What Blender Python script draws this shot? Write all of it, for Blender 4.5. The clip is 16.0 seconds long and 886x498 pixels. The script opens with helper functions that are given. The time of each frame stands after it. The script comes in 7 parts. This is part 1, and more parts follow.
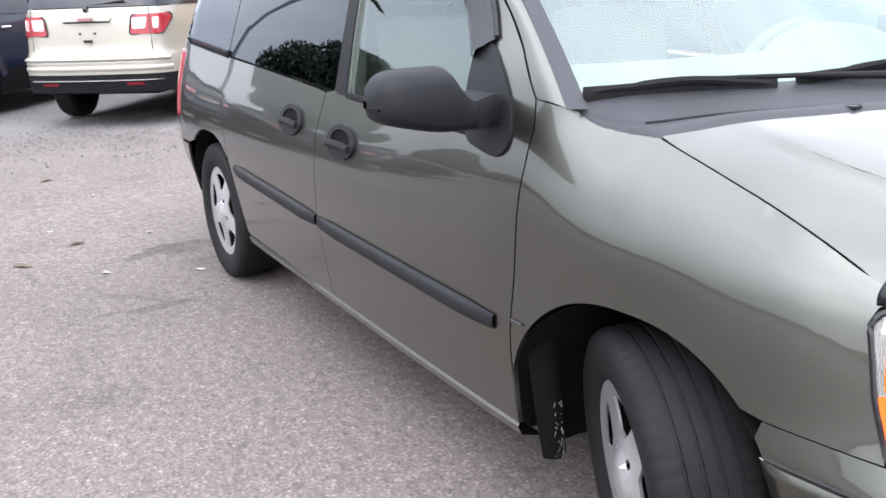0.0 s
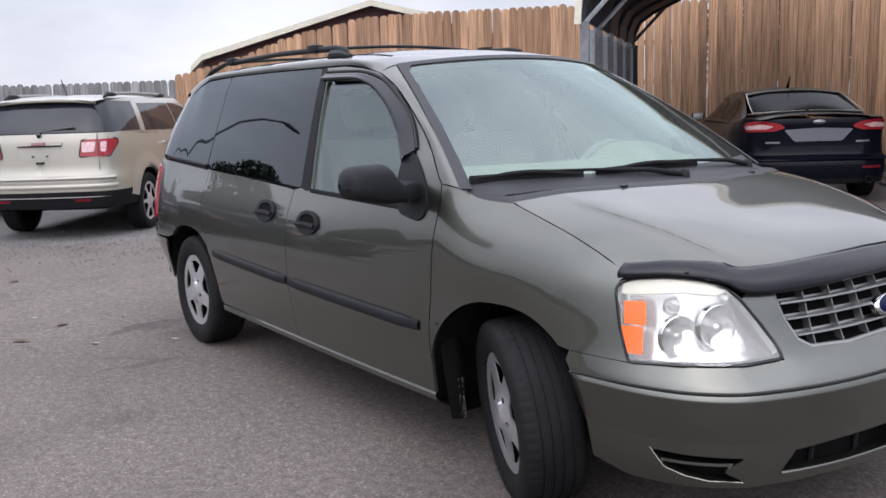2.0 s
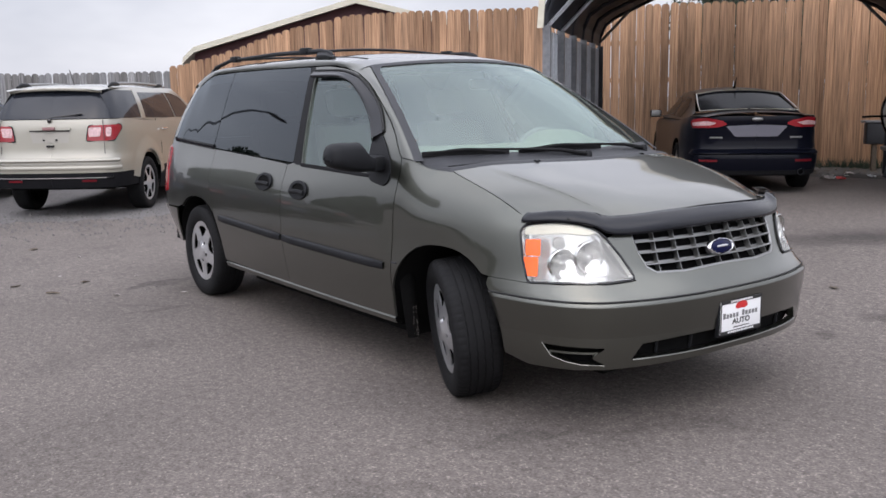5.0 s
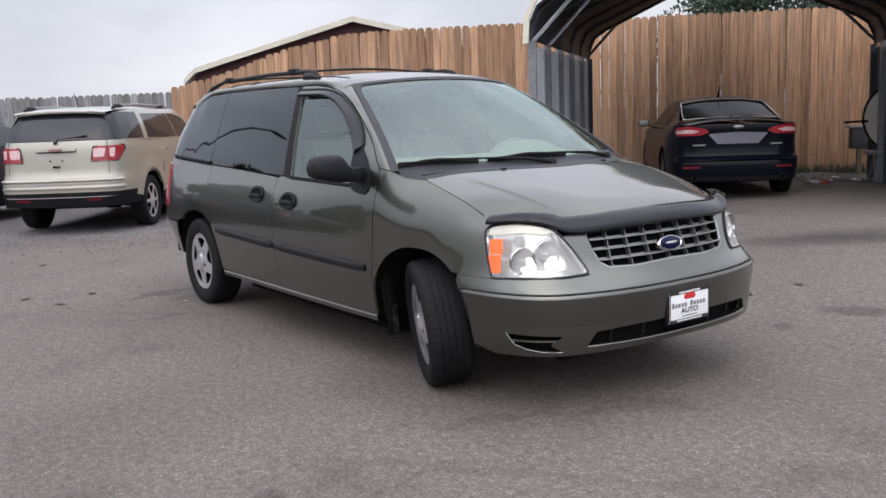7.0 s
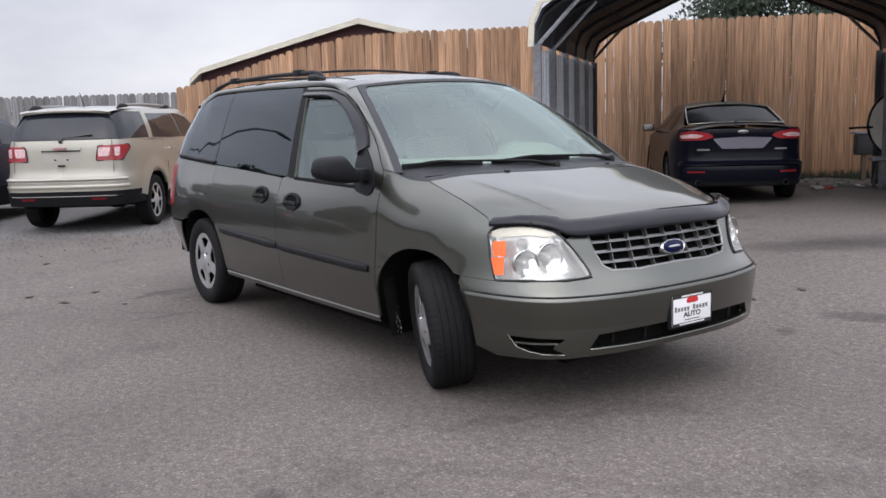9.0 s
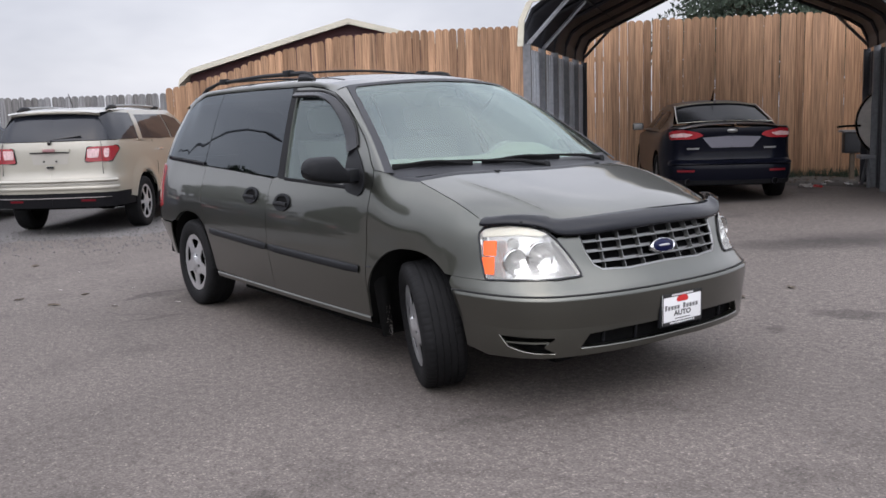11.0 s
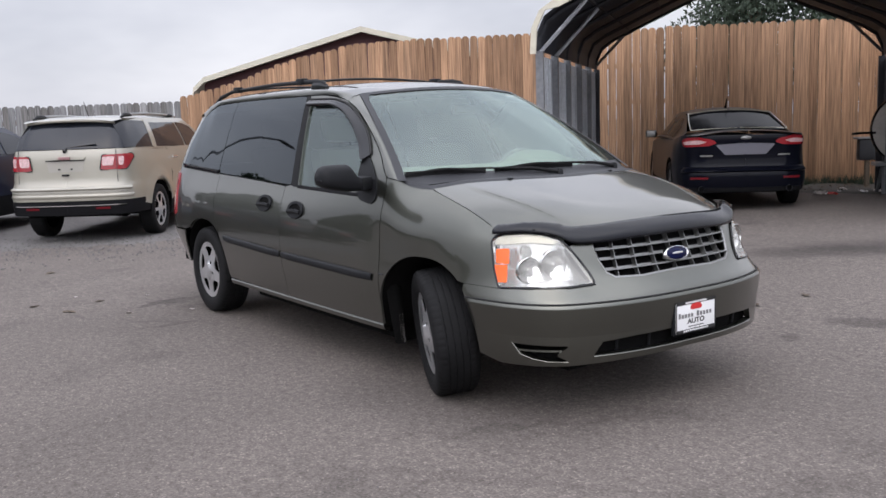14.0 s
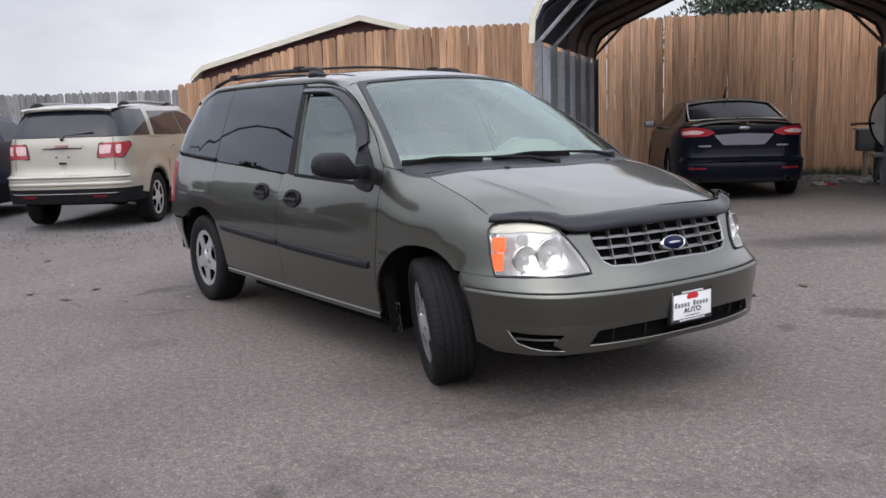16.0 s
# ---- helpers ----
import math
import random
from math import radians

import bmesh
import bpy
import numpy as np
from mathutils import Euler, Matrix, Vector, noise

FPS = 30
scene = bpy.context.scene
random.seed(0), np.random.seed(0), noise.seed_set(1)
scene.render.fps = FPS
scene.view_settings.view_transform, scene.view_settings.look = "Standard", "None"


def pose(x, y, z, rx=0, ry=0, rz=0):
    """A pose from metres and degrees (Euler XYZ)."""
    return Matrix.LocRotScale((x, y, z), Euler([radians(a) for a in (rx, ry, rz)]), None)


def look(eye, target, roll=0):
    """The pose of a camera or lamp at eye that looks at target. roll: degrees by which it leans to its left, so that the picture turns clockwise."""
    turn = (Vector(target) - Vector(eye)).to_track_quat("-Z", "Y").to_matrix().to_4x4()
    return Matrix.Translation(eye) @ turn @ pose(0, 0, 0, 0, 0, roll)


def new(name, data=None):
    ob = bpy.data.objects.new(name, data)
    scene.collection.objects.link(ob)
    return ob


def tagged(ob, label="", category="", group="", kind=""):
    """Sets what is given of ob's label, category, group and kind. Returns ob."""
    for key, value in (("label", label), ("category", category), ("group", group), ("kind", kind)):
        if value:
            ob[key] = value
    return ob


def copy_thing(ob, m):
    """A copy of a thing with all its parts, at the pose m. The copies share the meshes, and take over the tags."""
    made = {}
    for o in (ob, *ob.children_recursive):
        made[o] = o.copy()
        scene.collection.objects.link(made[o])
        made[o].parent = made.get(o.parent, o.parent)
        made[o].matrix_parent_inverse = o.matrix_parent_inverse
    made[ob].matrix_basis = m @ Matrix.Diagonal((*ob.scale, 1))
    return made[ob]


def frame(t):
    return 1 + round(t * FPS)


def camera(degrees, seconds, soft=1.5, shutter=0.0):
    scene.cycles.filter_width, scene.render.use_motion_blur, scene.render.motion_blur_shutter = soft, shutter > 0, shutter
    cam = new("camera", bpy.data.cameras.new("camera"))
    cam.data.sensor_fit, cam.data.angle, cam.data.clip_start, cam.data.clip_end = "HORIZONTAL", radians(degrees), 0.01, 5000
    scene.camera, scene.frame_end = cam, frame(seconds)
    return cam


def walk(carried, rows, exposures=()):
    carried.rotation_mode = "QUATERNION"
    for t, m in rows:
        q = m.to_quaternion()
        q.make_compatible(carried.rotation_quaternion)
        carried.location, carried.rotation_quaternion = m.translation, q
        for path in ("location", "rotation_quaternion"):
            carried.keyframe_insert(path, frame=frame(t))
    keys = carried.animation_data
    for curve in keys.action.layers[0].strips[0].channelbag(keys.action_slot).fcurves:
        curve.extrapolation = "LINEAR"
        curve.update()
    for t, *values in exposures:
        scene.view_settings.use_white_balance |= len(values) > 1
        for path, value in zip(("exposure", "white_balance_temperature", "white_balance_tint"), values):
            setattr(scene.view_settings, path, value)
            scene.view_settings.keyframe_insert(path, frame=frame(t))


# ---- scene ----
cam = camera(52.2, 16.0, soft=1.6)
EXPOSURE = [(0.0, 1.22, 6300, 12), (0.5, 1.0, 6300, 12), (1.0, 0.65, 6280, 12), (1.5, 0.3, 6280, 13), (2.0, 0.2, 6290, 13), (2.5, 0.14, 6300, 13), (3.0, 0.12, 6350, 13), (4.0, 0.1, 6380, 13), (6.0, 0.05, 6410, 12), (16.0, 0.02, 6410, 12)]
PATH = [
    (0, (1.369, -2.092, 1.431), (-0.311, -1.171, 0.858), -2.1),
    (0.5, (1.666, -2.328, 1.46), (-0.029, -1.378, 0.985), -3.5),
    (1, (1.972, -2.504, 1.463), (0.267, -1.515, 1.121), -1.2),
    (1.5, (2.258, -2.667, 1.464), (0.609, -1.593, 1.106), -0.6),
    (2, (2.47, -2.86, 1.454), (0.85, -1.731, 1.14), -1.8),
    (2.5, (2.667, -3.015, 1.457), (1.073, -1.859, 1.107), -1.8),
    (3, (2.86, -3.106, 1.449), (1.25, -1.971, 1.107), 0.1),
    (3.5, (3.105, -3.185, 1.453), (1.499, -2.039, 1.124), 0.1),
    (4, (3.24, -3.264, 1.451), (1.631, -2.121, 1.128), -1.0),
    (4.2, (3.271, -3.301, 1.444), (1.677, -2.142, 1.106), -0.5),
    (6.3, (3.851, -3.495, 1.452), (2.25, -2.333, 1.162), -2.0),
    (6.5, (3.875, -3.502, 1.452), (2.276, -2.335, 1.168), -2.0),
    (7, (3.903, -3.518, 1.443), (2.293, -2.368, 1.147), -2.1),
    (7.5, (3.912, -3.528, 1.445), (2.297, -2.383, 1.16), -1.9),
    (8, (3.918, -3.526, 1.444), (2.305, -2.377, 1.166), -1.8),
    (8.5, (3.911, -3.522, 1.441), (2.294, -2.38, 1.157), -1.9),
    (9, (3.909, -3.521, 1.439), (2.295, -2.377, 1.149), -1.6),
    (11.5, (3.912, -3.522, 1.439), (2.312, -2.359, 1.15), -1.8),
    (12, (3.907, -3.529, 1.437), (2.305, -2.366, 1.152), -1.6),
    (12.5, (3.91, -3.527, 1.441), (2.3, -2.376, 1.153), -1.6),
    (13, (3.913, -3.525, 1.442), (2.3, -2.377, 1.157), -1.8),
    (13.5, (3.915, -3.526, 1.439), (2.299, -2.381, 1.164), -1.8),
    (14, (3.914, -3.524, 1.442), (2.293, -2.384, 1.168), -1.9),
    (14.5, (3.912, -3.519, 1.437), (2.287, -2.385, 1.165), -1.9),
    (15, (3.917, -3.515, 1.437), (2.292, -2.383, 1.158), -2.0),
    (15.5, (3.914, -3.516, 1.435), (2.295, -2.378, 1.148), -1.9),
    (16, (3.913, -3.512, 1.434), (2.297, -2.372, 1.138), -1.7),
]
walk(cam, [(t, look(eye, target, roll)) for t, eye, target, roll in PATH], EXPOSURE)

# ---- world and light: bright overcast ----
SUN_AZ, SUN_EL = radians(-42), radians(50)
world = bpy.data.worlds.new("overcast")
scene.world = world
world.use_nodes = True
wn, wl = world.node_tree.nodes, world.node_tree.links
wn.clear()
w_out = wn.new("ShaderNodeOutputWorld")
w_bg = wn.new("ShaderNodeBackground")
w_sky = wn.new("ShaderNodeTexSky")
w_sky.sky_type, w_sky.sun_disc = "NISHITA", False
w_sky.sun_elevation, w_sky.sun_rotation = SUN_EL, math.pi / 2 - SUN_AZ
w_sky.air_density, w_sky.dust_density = 1.0, 3.0
w_co = wn.new("ShaderNodeTexCoord")
w_map = wn.new("ShaderNodeMapping")
w_map.inputs["Scale"].default_value = (1.0, 1.0, 2.6)
w_noise = wn.new("ShaderNodeTexNoise")
w_noise.inputs["Scale"].default_value, w_noise.inputs["Detail"].default_value, w_noise.inputs["Roughness"].default_value = 1.7, 5, 0.55
w_ramp = wn.new("ShaderNodeValToRGB")
w_ramp.color_ramp.elements[0].position, w_ramp.color_ramp.elements[0].color = 0.32, (3.7, 3.85, 4.4, 1)
w_ramp.color_ramp.elements[1].position, w_ramp.color_ramp.elements[1].color = 0.66, (6.8, 6.85, 7.2, 1)
w_mix = wn.new("ShaderNodeMix")
w_mix.data_type = "RGBA"
w_mix.inputs["Factor"].default_value = 0.9
wl.new(w_co.outputs["Generated"], w_map.inputs["Vector"])
wl.new(w_map.outputs["Vector"], w_noise.inputs["Vector"])
wl.new(w_noise.outputs["Fac"], w_ramp.inputs["Fac"])
wl.new(w_sky.outputs["Color"], w_mix.inputs["A"])
wl.new(w_ramp.outputs["Color"], w_mix.inputs["B"])
# an overcast dome is brighter overhead than at the horizon
w_sep = wn.new("ShaderNodeSeparateXYZ")
wl.new(w_co.outputs["Generated"], w_sep.inputs["Vector"])
w_up = wn.new("ShaderNodeMapRange")
w_up.inputs["From Min"].default_value, w_up.inputs["From Max"].default_value = 0.14, 0.62
w_up.inputs["To Min"].default_value, w_up.inputs["To Max"].default_value = 0.95, 2.0
wl.new(w_sep.outputs["Z"], w_up.inputs["Value"])
w_dome = wn.new("ShaderNodeMix")
w_dome.data_type, w_dome.blend_type = "RGBA", "MULTIPLY"
w_dome.inputs["Factor"].default_value = 1
wl.new(w_mix.outputs["Result"], w_dome.inputs["A"])
wl.new(w_up.outputs["Result"], w_dome.inputs["B"])
# and brighter on the side where the sun stands behind the clouds
w_dot = wn.new("ShaderNodeVectorMath")
w_dot.operation = "DOT_PRODUCT"
w_dot.inputs[1].default_value = (math.cos(SUN_AZ) * math.cos(SUN_EL), math.sin(SUN_AZ) * math.cos(SUN_EL), math.sin(SUN_EL))
wl.new(w_co.outputs["Generated"], w_dot.inputs[0])
w_side = wn.new("ShaderNodeMapRange")
w_side.interpolation_type = "SMOOTHSTEP"
w_side.inputs["From Min"].default_value, w_side.inputs["From Max"].default_value = 0.1, 1.0
w_side.inputs["To Min"].default_value, w_side.inputs["To Max"].default_value = 1.0, 1.8
wl.new(w_dot.outputs["Value"], w_side.inputs["Value"])
w_glow = wn.new("ShaderNodeMix")
w_glow.data_type, w_glow.blend_type = "RGBA", "MULTIPLY"
w_glow.inputs["Factor"].default_value = 1
wl.new(w_dome.outputs["Result"], w_glow.inputs["A"])
wl.new(w_side.outputs["Result"], w_glow.inputs["B"])
wl.new(w_glow.outputs["Result"], w_bg.inputs["Color"])
w_bg.inputs["Strength"].default_value = 0.1465
wl.new(w_bg.outputs["Background"], w_out.inputs["Surface"])
sun = new("sun", bpy.data.lights.new("sun", "SUN"))
sun.data.energy, sun.data.angle, sun.data.color = 0.5, radians(75), (1.0, 0.975, 0.94)
sun.matrix_world = look((30 * math.cos(SUN_AZ), 30 * math.sin(SUN_AZ), 30 * math.tan(SUN_EL)), (0, 0, 0))


# ---- materials ----
def mat(name, color, rough=0.5, metal=0.0, coat=0.0, spec=0.5, grain=None, dark=0.0, bump=0.0, stain=None, coat_ior=1.65):
    """A principled material. grain: size of the fine variation in metres; dark: how much it varies; stain: (size, amount) of the large one."""
    m = bpy.data.materials.new(name)
    m.use_nodes = True
    n, l = m.node_tree.nodes, m.node_tree.links
    p = n["Principled BSDF"]
    p.inputs["Base Color"].default_value = (*color, 1)
    p.inputs["Roughness"].default_value, p.inputs["Metallic"].default_value = rough, metal
    p.inputs["Coat Weight"].default_value, p.inputs["Coat Roughness"].default_value = coat, 0.02
    p.inputs["Coat IOR"].default_value = coat_ior
    p.inputs["Specular IOR Level"].default_value = spec
    if grain:
        co = n.new("ShaderNodeTexCoord")
        fine = n.new("ShaderNodeTexNoise")
        fine.inputs["Scale"].default_value, fine.inputs["Detail"].default_value = 1 / grain, 4
        l.new(co.outputs["Object"], fine.inputs["Vector"])
        value = n.new("ShaderNodeMapRange")
        value.inputs["From Min"].default_value, value.inputs["From Max"].default_value = 0.25, 0.75
        value.inputs["To Min"].default_value, value.inputs["To Max"].default_value = 1 - dark, 1 + dark
        l.new(fine.outputs["Fac"], value.inputs["Value"])
        fac = value.outputs["Result"]
        if stain:
            big = n.new("ShaderNodeTexNoise")
            big.inputs["Scale"].default_value, big.inputs["Detail"].default_value = 1 / stain[0], 3
            l.new(co.outputs["Object"], big.inputs["Vector"])
            bv = n.new("ShaderNodeMapRange")
            bv.inputs["From Min"].default_value, bv.inputs["From Max"].default_value = 0.3, 0.7
            bv.inputs["To Min"].default_value, bv.inputs["To Max"].default_value = 1 - stain[1], 1 + stain[1]
            l.new(big.outputs["Fac"], bv.inputs["Value"])
            mul = n.new("ShaderNodeMath")
            mul.operation = "MULTIPLY"
            l.new(fac, mul.inputs[0])
            l.new(bv.outputs["Result"], mul.inputs[1])
            fac = mul.outputs[0]
        tint = n.new("ShaderNodeMix")
        tint.data_type, tint.blend_type = "RGBA", "MULTIPLY"
        tint.inputs["Factor"].default_value = 1
        tint.inputs["A"].default_value = (*color, 1)
        l.new(fac, tint.inputs["B"])
        l.new(tint.outputs["Result"], p.inputs["Base Color"])
        if bump:
            b = n.new("ShaderNodeBump")
            b.inputs["Strength"].default_value, b.inputs["Distance"].default_value = bump, grain * 0.5
            l.new(fine.outputs["Fac"], b.inputs["Height"])
            l.new(b.outputs["Normal"], p.inputs["Normal"])
    return m


def glass(name, tint, gloss=(1.0, 1.0, 1.0), ior=1.5, haze=0.0):
    """A thin pane: tinted see-through with a mirror gloss that grows at grazing angles."""
    m = bpy.data.materials.new(name)
    m.use_nodes = True
    n, l = m.node_tree.nodes, m.node_tree.links
    n.clear()
    out = n.new("ShaderNodeOutputMaterial")
    mix = n.new("ShaderNodeMixShader")
    see = n.new("ShaderNodeBsdfTransparent")
    see.inputs["Color"].default_value = (*tint, 1)
    shine = n.new("ShaderNodeBsdfGlossy")
    shine.inputs["Roughness"].default_value = 0.01
    shine.inputs["Color"].default_value = (*gloss, 1)
    fr = n.new("ShaderNodeFresnel")
    fr.inputs["IOR"].default_value = ior
    l.new(fr.outputs["Fac"], mix.inputs["Fac"])
    if haze:
        # a film of dust or yellowed plastic
        film = n.new("ShaderNodeBsdfDiffuse")
        film.inputs["Color"].default_value = (0.80, 0.79, 0.74, 1)
        veil = n.new("ShaderNodeMixShader")
        veil.inputs["Fac"].default_value = haze
        l.new(see.outputs["BSDF"], veil.inputs[1])
        l.new(film.outputs["BSDF"], veil.inputs[2])
        l.new(veil.outputs["Shader"], mix.inputs[1])
    else:
        l.new(see.outputs["BSDF"], mix.inputs[1])
    l.new(shine.outputs["BSDF"], mix.inputs[2])
    l.new(mix.outputs["Shader"], out.inputs["Surface"])
    return m


M_PAINT = mat("olive grey metallic paint", (0.0935, 0.0955, 0.0805), 0.36, 1.0, 1.0, grain=0.0015, dark=0.12, coat_ior=1.54)
M_PILLAR = mat("black film on the pillar", (0.007, 0.007, 0.008), 0.4, spec=0.08)
M_GAP = mat("dark panel gap", (0.01, 0.01, 0.01), 0.8)
M_TRIM = mat("black grained plastic", (0.011, 0.0115, 0.013), 0.52, spec=0.15, grain=0.002, dark=0.15, bump=0.15, stain=(0.3, 0.12))
M_TRIM_GREY = mat("weathered grey plastic", (0.024, 0.025, 0.028), 0.5, spec=0.3, grain=0.003, dark=0.12, bump=0.15, stain=(0.3, 0.15))
M_SMOKE = mat("smoked glossy plastic", (0.005, 0.0055, 0.008), 0.13, spec=0.32)
M_RUBBER = mat("tyre rubber", (0.0085, 0.0085, 0.009), 0.72, spec=0.15, grain=0.006, dark=0.25, bump=0.25, stain=(0.12, 0.2))
M_WELL = mat("dark wheel well liner", (0.004, 0.004, 0.004), 0.95, spec=0.1, grain=0.03, dark=0.3)
M_SILVER = mat("silver painted wheel", (0.47, 0.47, 0.48), 0.28, 0.55, 0.6, grain=0.02, dark=0.06)
M_ALLOY = mat("scuffed silver wheel cover", (0.50, 0.50, 0.51), 0.28, 0.72, 0.3, grain=0.02, dark=0.10, stain=(0.12, 0.15))
M_CHROME = mat("bright chrome", (0.82, 0.82, 0.83), 0.08, 1.0)
M_REFLECT = mat("lamp reflector", (0.70, 0.70, 0.69), 0.2, 1.0)
M_CUP = mat("polished lamp bowl", (0.60, 0.60, 0.59), 0.14, 1.0)
M_TINT = mat("dark tinted glass", (0.012, 0.014, 0.019), 0.06, spec=0.34)
M_SHADED = mat("near black car glass", (0.004, 0.005, 0.007), 0.08, spec=0.02)
M_SATIN = mat("satin silver plastic", (0.24, 0.24, 0.235), 0.38, 0.8, 0.2)
M_SATIN_BAR = mat("worn chrome bar", (0.55, 0.55, 0.56), 0.3, 0.7)
M_BLACK = mat("black gloss", (0.008, 0.008, 0.009), 0.12, spec=0.45)
M_GLASS = glass("green tinted glass", (0.70, 0.82, 0.77), ior=1.95, gloss=(0.88, 1.0, 1.0))
M_SHIELD = glass("windshield glass", (0.64, 0.75, 0.71), ior=1.97, gloss=(0.83, 1.0, 0.98), haze=0.04)
M_LENS = glass("clear lamp lens", (0.97, 0.97, 0.95), ior=1.45, haze=0.21)
M_PRIVACY = glass("dark privacy glass", (0.05, 0.052, 0.055), ior=1.47, gloss=(0.86, 0.93, 1.0))
M_AMBER = mat("amber lens", (0.88, 0.115, 0.006), 0.2, coat=0.35)
M_RED = mat("red tail lamp lens", (0.24, 0.012, 0.018), 0.15, coat=0.3)
M_RED_DIM = mat("dark red reflector", (0.10, 0.008, 0.012), 0.2, spec=0.3)
M_YELLOWED = mat("yellowed clear plastic", (0.62, 0.59, 0.46), 0.25, coat=0.5)
M_CLEAR = mat("clear white lamp lens", (0.50, 0.33, 0.33), 0.15, coat=0.6, grain=0.03, dark=0.35)
M_BEIGE = mat("beige cloth", (0.27, 0.27, 0.24), 0.9, grain=0.004, dark=0.15, bump=0.2)
M_DASH = mat("grey green dashboard", (0.34, 0.375, 0.28), 0.7, grain=0.004, dark=0.1)
M_RIM = mat("grey steering wheel cover", (0.26, 0.27, 0.25), 0.6)
M_CABIN = mat("light grey cabin lining", (0.30, 0.30, 0.29), 0.9)
M_BLUE = mat("blue enamel", (0.003, 0.005, 0.030), 0.2, spec=0.12)
M_WHITE = mat("white printed sheet", (0.70, 0.70, 0.70), 0.4)
M_INK = mat("black ink", (0.02, 0.02, 0.02), 0.5)
M_INK_GREY = mat("thin grey print", (0.14, 0.14, 0.14), 0.5)
M_INK_RED = mat("red ink", (0.5, 0.02, 0.02), 0.5)
M_CREAM = mat("champagne metallic paint", (0.285, 0.269, 0.222), 0.3, 0.25, 0.9, grain=0.002, dark=0.08, coat_ior=1.5)
M_NAVY = mat("black blue metallic paint", (0.003, 0.0035, 0.007), 0.3, 0.0, 0.3, 0.05, coat_ior=1.35)
M_NAVY_LIGHT = mat("dark blue metallic paint", (0.004, 0.008, 0.023), 0.3, 0.0, 0.4, 0.15)
M_LOWER = mat("dark grey bumper plastic", (0.008, 0.008, 0.009), 0.7, spec=0.08, grain=0.004, dark=0.15, bump=0.1)
M_GALV = mat("galvanised sheet", (0.44, 0.465, 0.50), 0.5, 0.3, grain=0.05, dark=0.18, stain=(0.6, 0.2))
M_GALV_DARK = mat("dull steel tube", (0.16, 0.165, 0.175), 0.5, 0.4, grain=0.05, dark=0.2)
# dark roof underside; its colour also stands in for shade on carport steel
M_ROOF_AND_SHADE = mat("roof underside and shaded steel", (0.024, 0.026, 0.033), 0.6, grain=0.05, dark=0.2)
M_CREAM_TRIM = mat("cream painted sheet metal", (0.50, 0.47, 0.38), 0.5, grain=0.05, dark=0.08, stain=(0.5, 0.1))
M_MAROON = mat("maroon painted siding", (0.075, 0.028, 0.032), 0.7, grain=0.05, dark=0.15)
M_LEAF = mat("dark green leaves", (0.026, 0.042, 0.024), 0.7, grain=0.1, dark=0.4)
M_BARK = mat("bark", (0.09, 0.07, 0.05), 0.9, grain=0.04, dark=0.4, bump=0.6)
M_DRY = mat("litter", (0.38, 0.35, 0.33), 0.8)


def board_wood(name, color, grey=0.0):
    """Weathered cedar: each board its own shade by Object Info's Random, with upright streaks."""
    m = bpy.data.materials.new(name)
    m.use_nodes = True
    n, l = m.node_tree.nodes, m.node_tree.links
    p = n["Principled BSDF"]
    p.inputs["Roughness"].default_value = 0.8
    co = n.new("ShaderNodeTexCoord")
    info = n.new("ShaderNodeObjectInfo")
    shift = n.new("ShaderNodeVectorMath")
    shift.operation = "MULTIPLY_ADD"
    shift.inputs[1].default_value = (17, 17, 17)
    l.new(info.outputs["Random"], shift.inputs[0])
    l.new(co.outputs["Object"], shift.inputs[2])
    mp = n.new("ShaderNodeMapping")
    mp.inputs["Scale"].default_value = (52, 52, 1.5)
    l.new(shift.outputs["Vector"], mp.inputs["Vector"])
    streak = n.new("ShaderNodeTexNoise")
    streak.inputs["Scale"].default_value, streak.inputs["Detail"].default_value = 1.0, 6
    l.new(mp.outputs["Vector"], streak.inputs["Vector"])
    ramp = n.new("ShaderNodeValToRGB")
    e = ramp.color_ramp.elements
    e[0].position, e[0].color = 0.3, (*[c * (0.43 - grey * 0.25) for c in color], 1)
    e[1].position, e[1].color = 0.72, (*[min(1, c * 1.25) for c in color], 1)
    l.new(streak.outputs["Fac"], ramp.inputs["Fac"])
    shade = n.new("ShaderNodeValToRGB")
    s = shade.color_ramp.elements
    s[0].position, s[0].color = 0.0, (0.70, 0.66, 0.62, 1)
    s[1].position, s[1].color = 1.0, (1.30, 1.28, 1.26, 1)
    s = shade.color_ramp.elements.new(0.55)
    s.color = (0.95, 0.95, 0.95, 1)
    l.new(info.outputs["Random"], shade.inputs["Fac"])
    mul = n.new("ShaderNodeMix")
    mul.data_type, mul.blend_type = "RGBA", "MULTIPLY"
    mul.inputs["Factor"].default_value = 1
    l.new(ramp.outputs["Color"], mul.inputs["A"])
    l.new(shade.outputs["Color"], mul.inputs["B"])
    l.new(mul.outputs["Result"], p.inputs["Base Color"])
    b = n.new("ShaderNodeBump")
    b.inputs["Strength"].default_value, b.inputs["Distance"].default_value = 0.3, 0.004
    l.new(streak.outputs["Fac"], b.inputs["Height"])
    l.new(b.outputs["Normal"], p.inputs["Normal"])
    return m


